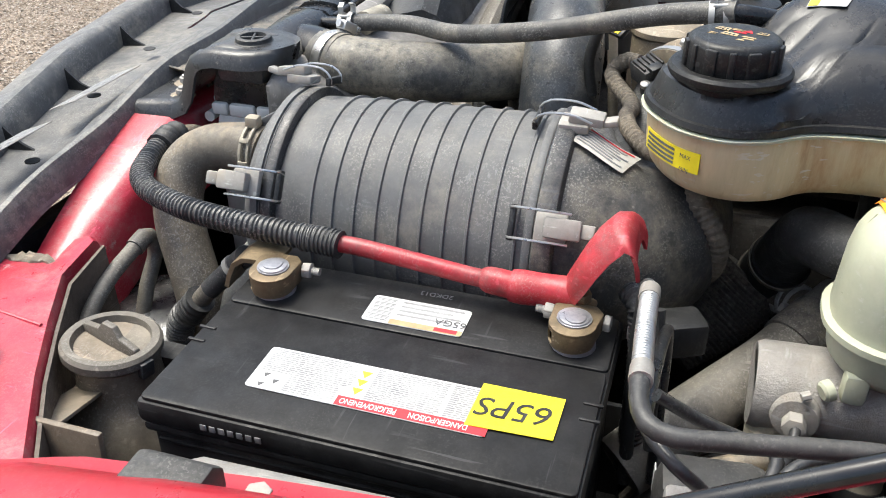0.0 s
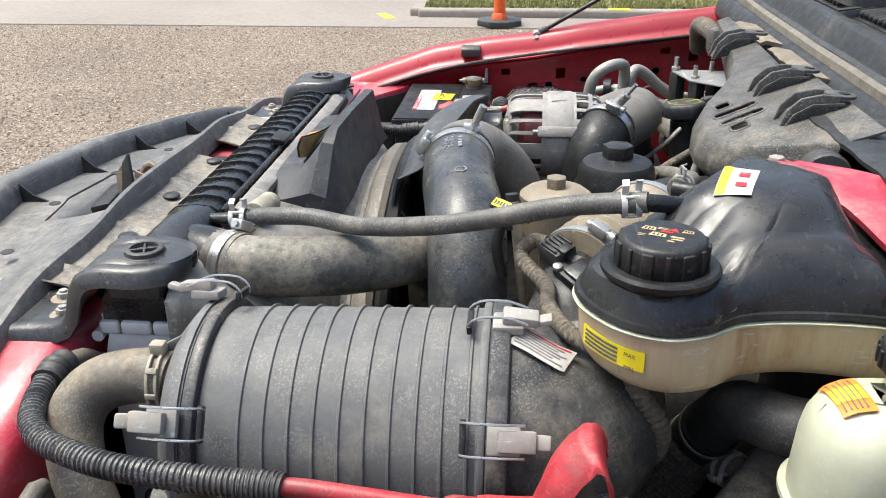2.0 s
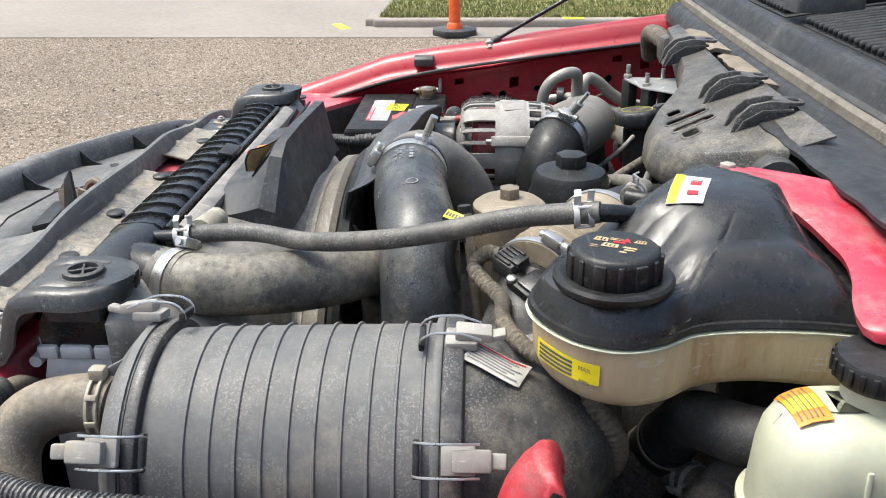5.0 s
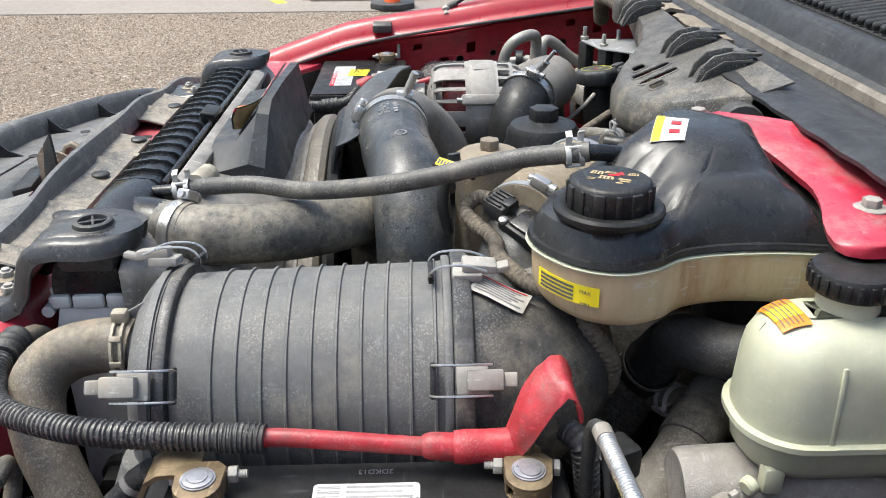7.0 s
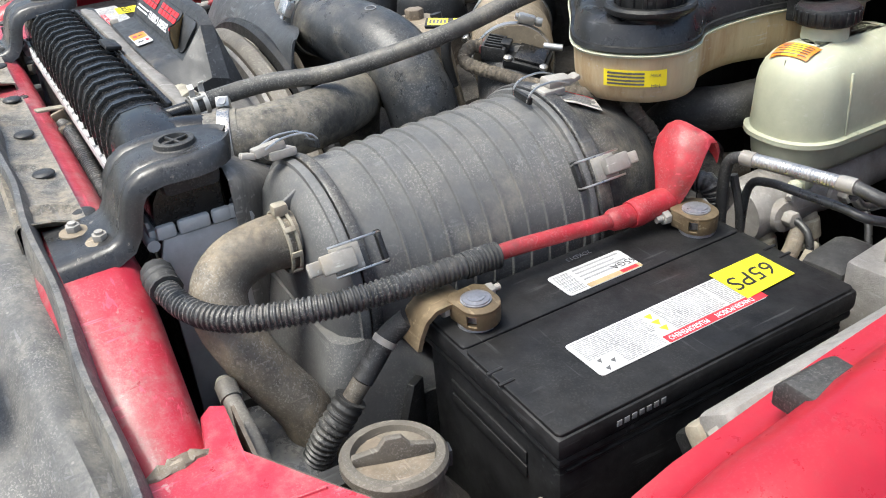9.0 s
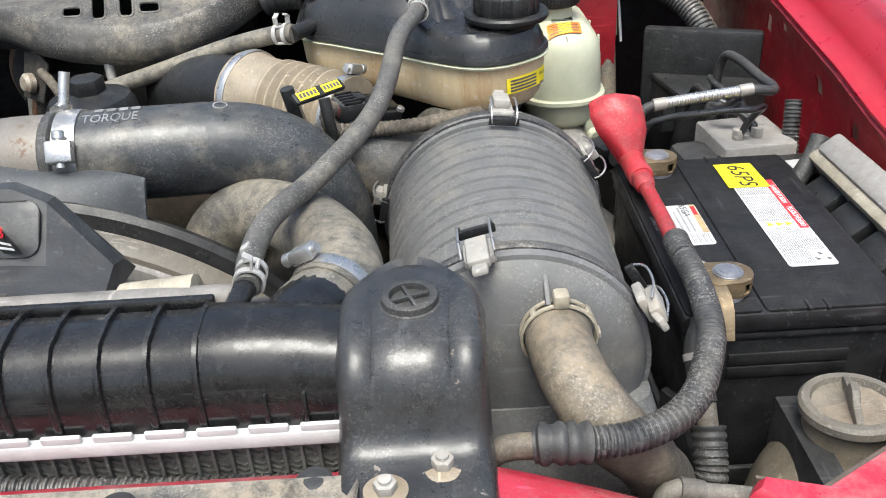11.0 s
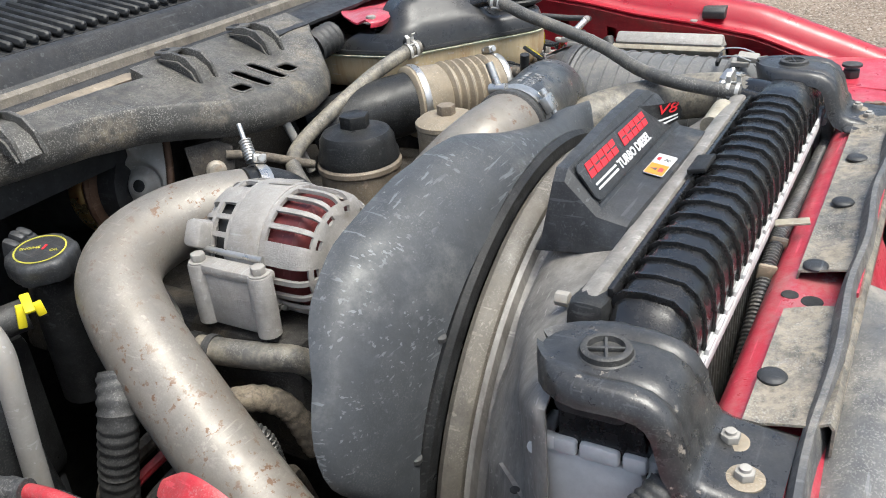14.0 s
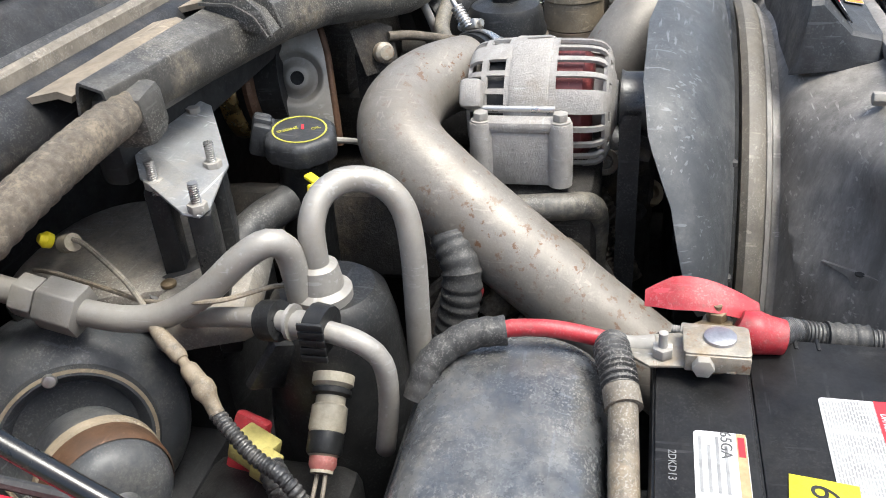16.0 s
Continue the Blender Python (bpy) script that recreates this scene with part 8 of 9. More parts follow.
part("band_clamp", lathe([(0.063, -0.012), (0.067, -0.012), (0.069, -0.008), (0.069, 0.008), (0.067, 0.012), (0.063, 0.012)], frame_to((-0.14, 0.806, 1.119), (-0.15, 0.98, -0.1)), 40, closed=False), bright_brass, tu, "brassy band clamp")
part("pipe_flange", lathe([(0.062, -0.006), (0.078, -0.005), (0.080, 0.0), (0.078, 0.006), (0.062, 0.007)], frame_to((-0.135, 0.775, 1.122), (-0.15, 0.98, -0.1)), 40), rust_brown, tu, "heat-browned pipe flange")
part("clamp_bolt", tube([(-0.16, 0.80, 1.18), (-0.165, 0.81, 1.20)], 0.006, 10), steel, tu)
rl = thing("relay_bracket", (-0.10, 0.62, 1.05), "small dusty metal bracket with a round plug behind the turbo", "bracket")
part("plate", plate([(-0.025, -0.03), (0.025, -0.03), (0.03, 0.02), (0.01, 0.03), (-0.03, 0.028)], -0.0015, 0.0015, Matrix.Translation((-0.115, 0.628, 1.16)) @ pose(0, 0, 0, 70, 0, -40), 0.0006), engine_dark, rl)
part("plug", lathe([(0.013, 0), (0.013, 0.008), (0.009, 0.012), (0, 0.013)], frame_to((-0.118, 0.620, 1.155), (-0.6, -0.7, 0.2)), 20), rusty_zinc, rl)
part("wire", tube([(-0.10, 0.615, 1.17), (-0.08, 0.59, 1.165), (-0.05, 0.55, 1.15), (-0.03, 0.53, 1.14)], 0.006, 10), harness_wrap, rl)
part("foot", box((0.03, 0.03, 0.15), (-0.11, 0.64, 1.08), 0.003), engine_dark, rl)
part("vent_tube", tube([(-0.005, 0.60, 1.205), (0.0, 0.585, 1.165), (0.01, 0.57, 1.11)], 0.006, 10), alloy_tube, rl)

# ---- oil filler ----
fl = thing("oil_filler_cap", (-0.378, 0.625, 1.0), "black oil filler cap with yellow ring print on its neck", "oil cap")
m = Matrix.Translation((-0.375, 0.634, 1.128)) @ pose(0, 0, 0, 3, -6, 20)
part("neck", lathe([(0.030, -0.16), (0.026, -0.03), (0.024, 0.004)], m, 28), black_plastic, fl)
o = [((0.036 + 0.002 * (math.cos(6 * a) > 0.2)) * math.cos(a), (0.036 + 0.002 * (math.cos(6 * a) > 0.2)) * math.sin(a)) for a in np.linspace(0, 2 * math.pi, 72, endpoint=False)]
fcap = part("cap", loft([[m @ V(x * k, y * k, h) for x, y in o] for k, h in ((0.80, 0.010), (0.97, 0.012), (1.0, 0.016), (1.0, 0.028), (0.96, 0.033), (0.86, 0.0358), (0.80, 0.036))]), grey_plastic, fl)
for dx, hgt in ((0.006, 0.036), (0.019, 0.040), (0.031, 0.034)):
    part("handle_rib", box((0.011, 0.020, hgt), m @ pose(dx, 0.040, 0.024, 14, 0, -8), 0.005), grey_plastic, fcap)
part("handle", box((0.040, 0.014, 0.026), m @ pose(0.018, 0.034, 0.022, 10, 0, -8), 0.006), grey_plastic, fcap)
part("yellow_ring", lathe([(0.0275, 0.0362), (0.0275, 0.0368), (0.0258, 0.0368), (0.0258, 0.0362)], m, 40, closed=False), yellow_print, fcap)
lettering("lettering", "ENGINE", 0.0062, m @ Matrix.Translation((0, 0.012, 0.0366)) @ pose(0, 0, 0, 0, 0, -70), yellow_print, fcap, 0.0002)
lettering("lettering", "OIL", 0.0062, m @ Matrix.Translation((0, -0.016, 0.0366)) @ pose(0, 0, 0, 0, 0, -70), yellow_print, fcap, 0.0002)
part("red_mark", box((0.009, 0.0025, 0.0004), m @ Matrix.Translation((0.004, -0.003, 0.0367)), 0), red_ink, fcap)
pull = part("yellow_pull", box((0.030, 0.010, 0.004), pose(-0.430, 0.598, 1.133, 0, -15, 62), 0.0015), yellow_label, fl, "yellow dipstick pull")
part("pull_leg", box((0.006, 0.009, 0.026), pose(-0.438, 0.602, 1.121, 8, 0, 62), 0.0015), yellow_label, pull)
part("pull_leg", box((0.006, 0.009, 0.016), pose(-0.424, 0.589, 1.126, -8, 0, 62), 0.0015), yellow_label, pull)
part("cable", tube([m @ V(0.04, -0.03, 0.0), m @ V(0.055, -0.07, -0.02), m @ V(0.03, -0.12, -0.06), m @ V(-0.03, -0.15, -0.10)], 0.0035, 8), clip_steel, fl)
part("hose", tube([(-0.41, 0.64, 1.10), (-0.45, 0.66, 1.095), (-0.50, 0.68, 1.08), (-0.56, 0.72, 1.07)], 0.018, 14), rubber, fl)

# ---- cowl wiring trough ----
tr = thing("wiring_trough", (0.0, 0.7, 1.2), "dusty black plastic wiring trough with slots along the cowl", "wiring trough")


def front_y(x):
    return lerp([(-0.56, 0.705), (-0.40, 0.690), (-0.25, 0.670), (-0.18, 0.652), (-0.13, 0.626), (-0.09, 0.602), (-0.05, 0.586), (0.0, 0.576), (0.05, 0.574), (0.09, 0.583), (0.125, 0.604), (0.155, 0.635), (0.18, 0.668), (0.205, 0.69)], x)


SLOTS = ((-0.043, 0.621, 0.0125, 0.010), (-0.012, 0.630, 0.0095, 0.027), (0.022, 0.632, 0.0095, 0.027), (0.054, 0.622, 0.0135, 0.011))


def slot(x, y):
    for cx, cy, w, h in SLOTS:
        dx, dy = abs(x - cx - (y - cy) * -0.25), abs(y - cy)
        if (dx / w) ** 4 + (dy / h) ** 4 < 1:
            return True
    return False


xs = np.linspace(-0.56, 0.203, 510)
ts = np.linspace(0, 1, 80)
grid = []
for x in xs:
    f, r = front_y(x), 0.735
    round_ = []
    for t in ts:
        y = f + (r - f) * t
        z = 1.235 + (y - 0.60) * 0.35 - 0.020 * max(0, 1 - t / 0.10) ** 2 - 0.03 * max(0, (t - 0.72) / 0.28) ** 2 * (x < -0.12)
        round_.append(V(x, y, z))
    grid.append([V(x, f + 0.012, 1.190 + (f - 0.60) * 0.35), V(x, f - 0.001, 1.202 + (f - 0.60) * 0.35)] + round_)
part("tray", sheet(grid, 0.0025, skip=lambda i, j: j >= 2 and j < 80 and slot((xs[i] + xs[min(i + 1, 509)]) / 2, (grid[i][j].y + grid[i][j + 1].y) / 2)), trough_plastic, tr, sharp=60)
for cx, cy, w, h in SLOTS:
    loop = []
    for a in np.linspace(0, 2 * math.pi, 49):
        dy = h * math.copysign(abs(math.sin(a)) ** 0.5, math.sin(a))
        x, y = cx + w * math.copysign(abs(math.cos(a)) ** 0.5, math.cos(a)) - 0.25 * dy, cy + dy
        loop.append((x, y, 1.2345 + (y - 0.60) * 0.35))
    part("slot_rim", tube(loop, 0.0021, 8, 0.003), trough_plastic, tr)
for x in (-0.335, -0.060, 0.080):
    for dx in (-0.0145, 0.0145):
        rows = [V(x + dx, y, z) for y, z in ((0.655, 1.248), (0.663, 1.274), (0.677, 1.288), (0.70, 1.293), (0.72, 1.291), (0.72, 1.272), (0.69, 1.258))]
        part("strap_rib", plate([(p.y, p.z) for p in rows], -0.0028, 0.0028, Matrix.Translation((x + dx, 0, 0)) @ Matrix(((0, 0, 1, 0), (1, 0, 0, 0), (0, 1, 0, 0), (0, 0, 0, 1))), 0.0015), trough_plastic, tr)
    tab = part("strap_tab", plate(rounded(-0.016, -0.020, 0.016, 0.016, 0.015, 6), -0.0015, 0.0025, pose(x, 0.726, 1.2885, -4, 0, 0), 0.001), trough_plastic, tr)
    # no opening here: a near-black disc carries the hole's shade
    part("tab_hole_disc", lathe([(0.0065, 0), (0.0065, 0.0006), (0, 0.0006)], pose(x, 0.729, 1.2913, -4, 0, 0), 16), dark_void, tab)
    part("strap_web", sheet([[V(x + u, y, z) for u in (-0.02, 0, 0.02)] for y, z in ((0.658, 1.250), (0.670, 1.270), (0.69, 1.282), (0.725, 1.284))], 0.003), trough_plastic, tr)
for x0, x1 in ((-0.56, -0.36), (-0.31, -0.10)):
    rows = [[V(x, 0.738 + 0.0015 * math.sin(x * 60) + 0.001 * math.sin(x * 171), 1.268), V(x, 0.748, 1.272), V(x, 0.778, 1.266)] for x in np.linspace(x0, x1, 40)]
    part("foam_strip", sheet(rows, 0.006), foam_tan, tr, "dusty foam strip")
rows = [[V(x, 0.686 + 0.04 * (x - 0.09) + 0.0012 * math.sin(x * 90), 1.268), V(x, 0.712 + 0.04 * (x - 0.09), 1.273), V(x, 0.782, 1.268)] for x in np.linspace(0.10, 0.66, 60)]
part("foam_strip", sheet(rows, 0.005), cowl_plastic, tr, "black rubber strip along the cowl")
part("tape_end", tube([(0.19, 0.680, 1.232), (0.215, 0.675, 1.238), (0.235, 0.672, 1.240)], 0.024, 16, wave=0.06, period=0.01), rubber, tr)
part("loom", tube([(0.22, 0.674, 1.238), (0.27, 0.70, 1.235), (0.36, 0.77, 1.22), (0.5, 0.82, 1.2)], 0.012, 12), harness_wrap, tr)
part("loom", tube([(-0.51, 0.712, 1.245), (-0.56, 0.704, 1.249), (-0.61, 0.701, 1.250), (-0.66, 0.702, 1.246), (-0.72, 0.706, 1.236), (-0.78, 0.715, 1.215), (-0.84, 0.73, 1.17)], 0.017, 16, wave=0.06, period=0.014), harness_wrap, tr, "taped harness")
part("end_clip", box((0.045, 0.05, 0.05), pose(-0.525, 0.712, 1.240, 0, -5, 5), 0.012), trough_plastic, tr)
# near-black bar added below the tray; the shade there is its colour
part("under_tray_fill", box((0.68, 0.03, 0.07), (-0.18, 0.75, 1.20), 0.01), dark_void, tr)

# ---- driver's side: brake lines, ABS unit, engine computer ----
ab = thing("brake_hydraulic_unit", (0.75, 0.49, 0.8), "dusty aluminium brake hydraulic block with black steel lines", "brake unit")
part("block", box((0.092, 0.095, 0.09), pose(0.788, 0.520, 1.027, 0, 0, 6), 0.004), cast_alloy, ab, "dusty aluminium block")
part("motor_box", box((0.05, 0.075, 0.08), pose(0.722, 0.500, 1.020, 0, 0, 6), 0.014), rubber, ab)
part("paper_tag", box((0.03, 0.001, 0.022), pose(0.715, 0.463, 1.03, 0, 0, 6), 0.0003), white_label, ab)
# hidden support added below the block, near-black like the shaded depth
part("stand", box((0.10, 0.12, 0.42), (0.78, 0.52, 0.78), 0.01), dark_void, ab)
for ends in ([(0.771, 0.498, 1.07), (0.778, 0.492, 1.095), (0.786, 0.483, 1.113), (0.786, 0.470, 1.124), (0.767, 0.453, 1.128), (0.747, 0.451, 1.130), (0.705, 0.452, 1.127), (0.668, 0.454, 1.123), (0.645, 0.456, 1.11), (0.638, 0.458, 1.06), (0.638, 0.46, 0.96)],
             [(0.795, 0.502, 1.07), (0.792, 0.506, 1.086), (0.776, 0.517, 1.098), (0.756, 0.526, 1.105), (0.741, 0.526, 1.107), (0.735, 0.506, 1.108), (0.742, 0.480, 1.122), (0.752, 0.455, 1.142)],
             [(0.800, 0.515, 1.07), (0.778, 0.522, 1.096), (0.758, 0.533, 1.108), (0.745, 0.549, 1.112), (0.742, 0.572, 1.112), (0.742, 0.60, 1.10), (0.742, 0.63, 1.05)],
             [(0.803, 0.550, 1.07), (0.791, 0.559, 1.097), (0.772, 0.573, 1.108), (0.765, 0.595, 1.111), (0.770, 0.619, 1.108), (0.787, 0.621, 1.090), (0.80, 0.622, 1.03)]):
    x, y = ends[0][:2]
    part("union_nut", hexagon(0.0075, 0.014, Matrix.Translation((x, y, 1.071))), clip_steel, ab)
    part("brake_line", tube(ends, 0.0042, 10, 0.006), black_metal, ab)
fx_ = thing("brake_flex_line", (0.70, 0.44, 1.1), "braided steel brake flex line with black rubber ends", "brake line")
part("braid", tube([(0.656, 0.4405, 1.1465), (0.70, 0.442, 1.151), (0.752, 0.445, 1.155)], 0.0062, 14, wave=0.10, period=0.003), steel, fx_, "braided steel sleeve")
for a, b in (((0.648, 0.440, 1.1455), (0.662, 0.4405, 1.147)), ((0.745, 0.4447, 1.1545), (0.760, 0.4453, 1.156))):
    part("ferrule", tube([a, b], 0.0072, 14, 0.006), alloy_tube, fx_)
part("rubber_end", tube([(0.650, 0.440, 1.1455), (0.638, 0.438, 1.142), (0.632, 0.436, 1.125), (0.632, 0.436, 1.06), (0.634, 0.44, 0.95)], 0.0055, 12, 0.006), rubber, fx_)
part("rubber_end", tube([(0.757, 0.4450, 1.156), (0.772, 0.446, 1.154), (0.786, 0.452, 1.150), (0.792, 0.468, 1.149), (0.788, 0.499, 1.150), (0.782, 0.545, 1.153), (0.777, 0.575, 1.152), (0.774, 0.592, 1.142), (0.772, 0.60, 1.11), (0.77, 0.60, 1.04)], 0.0058, 12, 0.006), rubber, fx_)
part("line", tube([(0.632, 0.448, 1.12), (0.640, 0.452, 1.08), (0.645, 0.455, 1.0)], 0.004, 8), rubber, fx_)
part("line", tube([(0.624, 0.556, 1.032), (0.645, 0.553, 1.026), (0.658, 0.545, 1.000), (0.665, 0.53, 0.94)], 0.0042, 10), black_metal, fx_)
part("line", tube([(0.624, 0.645, 1.032), (0.645, 0.643, 1.026), (0.665, 0.63, 1.000), (0.69, 0.60, 0.94)], 0.0042, 10), black_metal, fx_)
rbx = thing("relay_box", (0.72, 0.6, 0.9), "black plastic relay box with a dusty flat lid", "relay box")
part("case", box((0.125, 0.125, 0.12), pose(0.785, 0.690, 1.020, 0, 0, 10), 0.008), black_plastic, rbx)
part("lid", box((0.13, 0.13, 0.012), pose(0.785, 0.690, 1.080, 0, 0, 10), 0.004), black_plastic, rbx)
part("latch", box((0.02, 0.012, 0.04), pose(0.72, 0.632, 1.05, 0, 0, 10), 0.003), black_plastic, rbx)
# support added out of sight; its near-black stands for shade under the box
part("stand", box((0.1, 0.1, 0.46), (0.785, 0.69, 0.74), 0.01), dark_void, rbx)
pc = thing("engine_computer", (0.835, 0.30, 0.9), "grey aluminium engine computer with black plugs on the inner wing", "control module")
part("case", box((0.03, 0.215, 0.085), pose(0.868, 0.305, 1.072, 0, -38, 2), 0.006), cast_alloy, pc, "dusty grey aluminium case")
part("frame", box((0.016, 0.225, 0.075), pose(0.853, 0.305, 1.060, 0, -38, 2), 0.005), washer_plastic, pc)
for y in (0.235, 0.30, 0.365):
    pl = part("plug", box((0.04, 0.052, 0.05), pose(0.834, y, 1.045, 0, -38, 2), 0.006), black_plastic, pc)
    for k in range(4):
        part("plug_rib", box((0.030, 0.004, 0.006), pose(0.824, y - 0.018 + k * 0.012, 1.064, 0, -38, 2), 0.001), rubber, pl)
for y in (0.20, 0.40):
    part("bolt", hexagon(0.008, 0.008, frame_to((0.857, y, 1.092), (-1, 0, 0.6))), clip_steel, pc)
part("stand", box((0.02, 0.18, 0.52), (0.868, 0.30, 0.81), 0.005), dark_void, pc)
part("label_box", box((0.05, 0.06, 0.06), pose(0.835, 0.445, 1.030, 0, 0, 5), 0.004), black_plastic, pc)
part("paper_tag", box((0.04, 0.03, 0.001), pose(0.835, 0.44, 1.0606, 0, 0, 5), 0.0003), white_label, pc)
hb = thing("harness_branch", (0.5, 0.8, 1.1), "taped wiring harness and hoses along the firewall corner", "wiring")
part("loom", tube([(0.42, 0.86, 1.20), (0.50, 0.845, 1.215), (0.58, 0.84, 1.22), (0.66, 0.84, 1.215), (0.72, 0.82, 1.195), (0.78, 0.79, 1.16), (0.82, 0.76, 1.10)], 0.017, 14, wave=0.06, period=0.012), harness_wrap, hb)
part("loom", tube([(0.72, 0.82, 1.195), (0.77, 0.78, 1.165), (0.80, 0.74, 1.12), (0.82, 0.70, 1.02)], 0.016, 14, wave=0.14, period=0.006), conduit, hb)
for k in range(3):
    part("wire_end", tube([(0.665 + 0.006 * k, 0.83, 1.21), (0.672 + 0.004 * k, 0.80, 1.18), (0.67 + 0.008 * k, 0.79, 1.13 - 0.01 * k)], 0.0022, 6), white_label if k != 1 else tan_plastic, hb)
part("vacuum_hose", tube([(0.56, 0.86, 1.12), (0.60, 0.82, 1.17), (0.635, 0.80, 1.18), (0.655, 0.78, 1.15), (0.66, 0.76, 1.08), (0.66, 0.74, 0.98)], 0.014, 14), tan_rubber, hb)
part("corner_panel", box((0.16, 0.02, 0.16), pose(0.78, 0.70, 1.07, 0, 0, -20), 0.006), black_plastic, hb)
part("wing_conduit", tube([(0.842, 0.52, 1.11), (0.838, 0.50, 1.06), (0.84, 0.48, 0.98)], 0.010, 12, wave=0.15, period=0.005), conduit, hb)
part("wing_hose", tube([(0.84, 0.43, 1.10), (0.83, 0.42, 1.08), (0.80, 0.40, 1.03), (0.80, 0.38, 0.95)], 0.011, 12), rubber, hb)
sn = thing("level_sensor", (0.62, 0.44, 1.0), "small sensor plug with a grey and red collar behind the battery", "sensor")
part("collar", tube([(0.612, 0.432, 1.085), (0.618, 0.447, 1.088)], 0.013, 16), alloy_tube, sn)
part("plug", box((0.03, 0.04, 0.03), pose(0.60, 0.462, 1.08, 0, 0, 25), 0.005), black_plastic, sn)
part("loom", tube([(0.60, 0.425, 1.11), (0.618, 0.435, 1.105), (0.622, 0.44, 1.05), (0.62, 0.44, 0.95)], 0.010, 12, wave=0.12, period=0.005), conduit, sn)
part("wire_end", tube([(0.655, 0.50, 1.0), (0.645, 0.53, 1.01), (0.63, 0.56, 1.02)], 0.009, 12), tan_rubber, sn)
part("wire_end", tube([(0.675, 0.50, 0.995), (0.66, 0.535, 1.005), (0.65, 0.56, 1.01)], 0.006, 10), washer_plastic, sn)

# ---- passenger side: cable, vacuum can, air conditioning ----
pp_ = thing("positive_cable", (-0.55, 0.15, 0.95), "red battery cable with a red rubber boot and black conduit", "battery cable")
part("boot", tube([(-0.566, 0.188, 1.089, 0.0135), (-0.567, 0.200, 1.091, 0.015), (-0.568, 0.212, 1.094, 0.017), (-0.566, 0.222, 1.098, 0.012)], seg=18, step=0.004), red_cable, pp_, "red rubber sleeve")
rows = []
for t in np.linspace(0, 1, 14):
    c = V(-0.552 - 0.004 * math.sin(t * 3), 0.205 + 0.085 * t, 1.098 + 0.016 * math.sin(t * 2.6))
    w = 0.012 + 0.008 * math.sin(min(1, t * 1.4) * 1.57) - 0.010 * max(0, t - 0.75) / 0.25
    rows.append([c + V(w * 0.55 * u, 0, w * 0.55 * u * (1 if u > 0 else 0.5) + 0.004 * (1 - u * u)) for u in np.linspace(-1, 1, 8)])
part("boot_flap", sheet(rows, 0.003), red_cable, pp_, "open red rubber flap", sharp=70)
part("red_jacket", tube([(-0.589, 0.300, 1.088), (-0.588, 0.32, 1.092), (-0.591, 0.355, 1.100), (-0.595, 0.388, 1.101), (-0.600, 0.405, 1.098)], 0.0068, 14), red_cable, pp_)
part("lug", tube([(-0.590, 0.312, 1.090), (-0.589, 0.296, 1.087), (-0.588, 0.280, 1.090)], 0.0085, 12), clip_steel, pp_)
part("tape_end", tube([(-0.597, 0.392, 1.100), (-0.605, 0.42, 1.098), (-0.622, 0.445, 1.085), (-0.64, 0.455, 1.06)], 0.0115, 14, wave=0.06, period=0.012), rubber, pp_)
part("conduit", tube([(-0.566, 0.194, 1.0905), (-0.545, 0.182, 1.080), (-0.530, 0.168, 1.068), (-0.526, 0.12, 1.061), (-0.527, 0.064, 1.066), (-0.517, 0.025, 1.083), (-0.498, -0.002, 1.096), (-0.472, -0.020, 1.101), (-0.446, -0.037, 1.109), (-0.428, -0.049, 1.118), (-0.415, -0.058, 1.128)], 0.0104, 14, wave=0.12, period=0.0036), conduit, pp_, "black corrugated conduit")
for a, b, c in (((-0.529, 0.15, 1.065), (-0.527, 0.135, 1.063), (-0.526, 0.118, 1.062)), ((-0.478, -0.017, 1.100), (-0.461, -0.027, 1.104), (-0.448, -0.036, 1.109)), ((-0.442, -0.040, 1.111), (-0.430, -0.048, 1.117), (-0.418, -0.056, 1.126))):
    part("tape", tube([a, b, c], 0.0124, 14, wave=0.10, period=0.008), rubber, pp_, "torn black tape wrap")
part("thin_line", tube([(-0.418, -0.056, 1.126), (-0.405, -0.060, 1.135), (-0.40, -0.06, 1.12), (-0.40, -0.06, 1.05)], 0.007, 10), tan_rubber, pp_)
part("grey_box", box((0.03, 0.03, 0.035), (-0.425, -0.052, 1.035), 0.006), washer_plastic, pp_)
p2 = thing("negative_cable", (-0.68, 0.30, 0.95), "muddy battery cable in black corrugated conduit", "battery cable")
part("conduit", tube([(-0.592, 0.312, 1.088), (-0.606, 0.312, 1.094), (-0.622, 0.308, 1.094), (-0.640, 0.304, 1.088)], 0.0128, 14, wave=0.16, period=0.0046), conduit, p2)
part("collar", tube([(-0.640, 0.304, 1.088), (-0.654, 0.301, 1.083)], 0.0135, 14, 0.004), tan_rubber, p2)
part("jacket", tube([(-0.650, 0.302, 1.084), (-0.70, 0.299, 1.068), (-0.76, 0.296, 1.05), (-0.82, 0.296, 1.0)], 0.0105, 14), tan_rubber, p2)

vc = thing("vacuum_canister", (-0.69, 0.385, 0.6), "glossy dusty black domed plastic canister beside the battery", "canister")
rows = []
for z, g in ((0.70, 0.022), (0.98, 0.008), (1.040, 0.0), (1.056, -0.003), (1.067, -0.009), (1.076, -0.019), (1.082, -0.034), (1.0845, -0.052)):
    rows.append([V(x, y, z - 0.08 * max(0, -0.70 - x)) for x, y in rounded(-0.95 - g, 0.309 - g * 0.9, -0.552 + g, 0.459 + g * 0.9, max(0.006, 0.056 + g * 0.8), 8)])
part("dome", loft(rows), canister_plastic, vc, sharp=60)
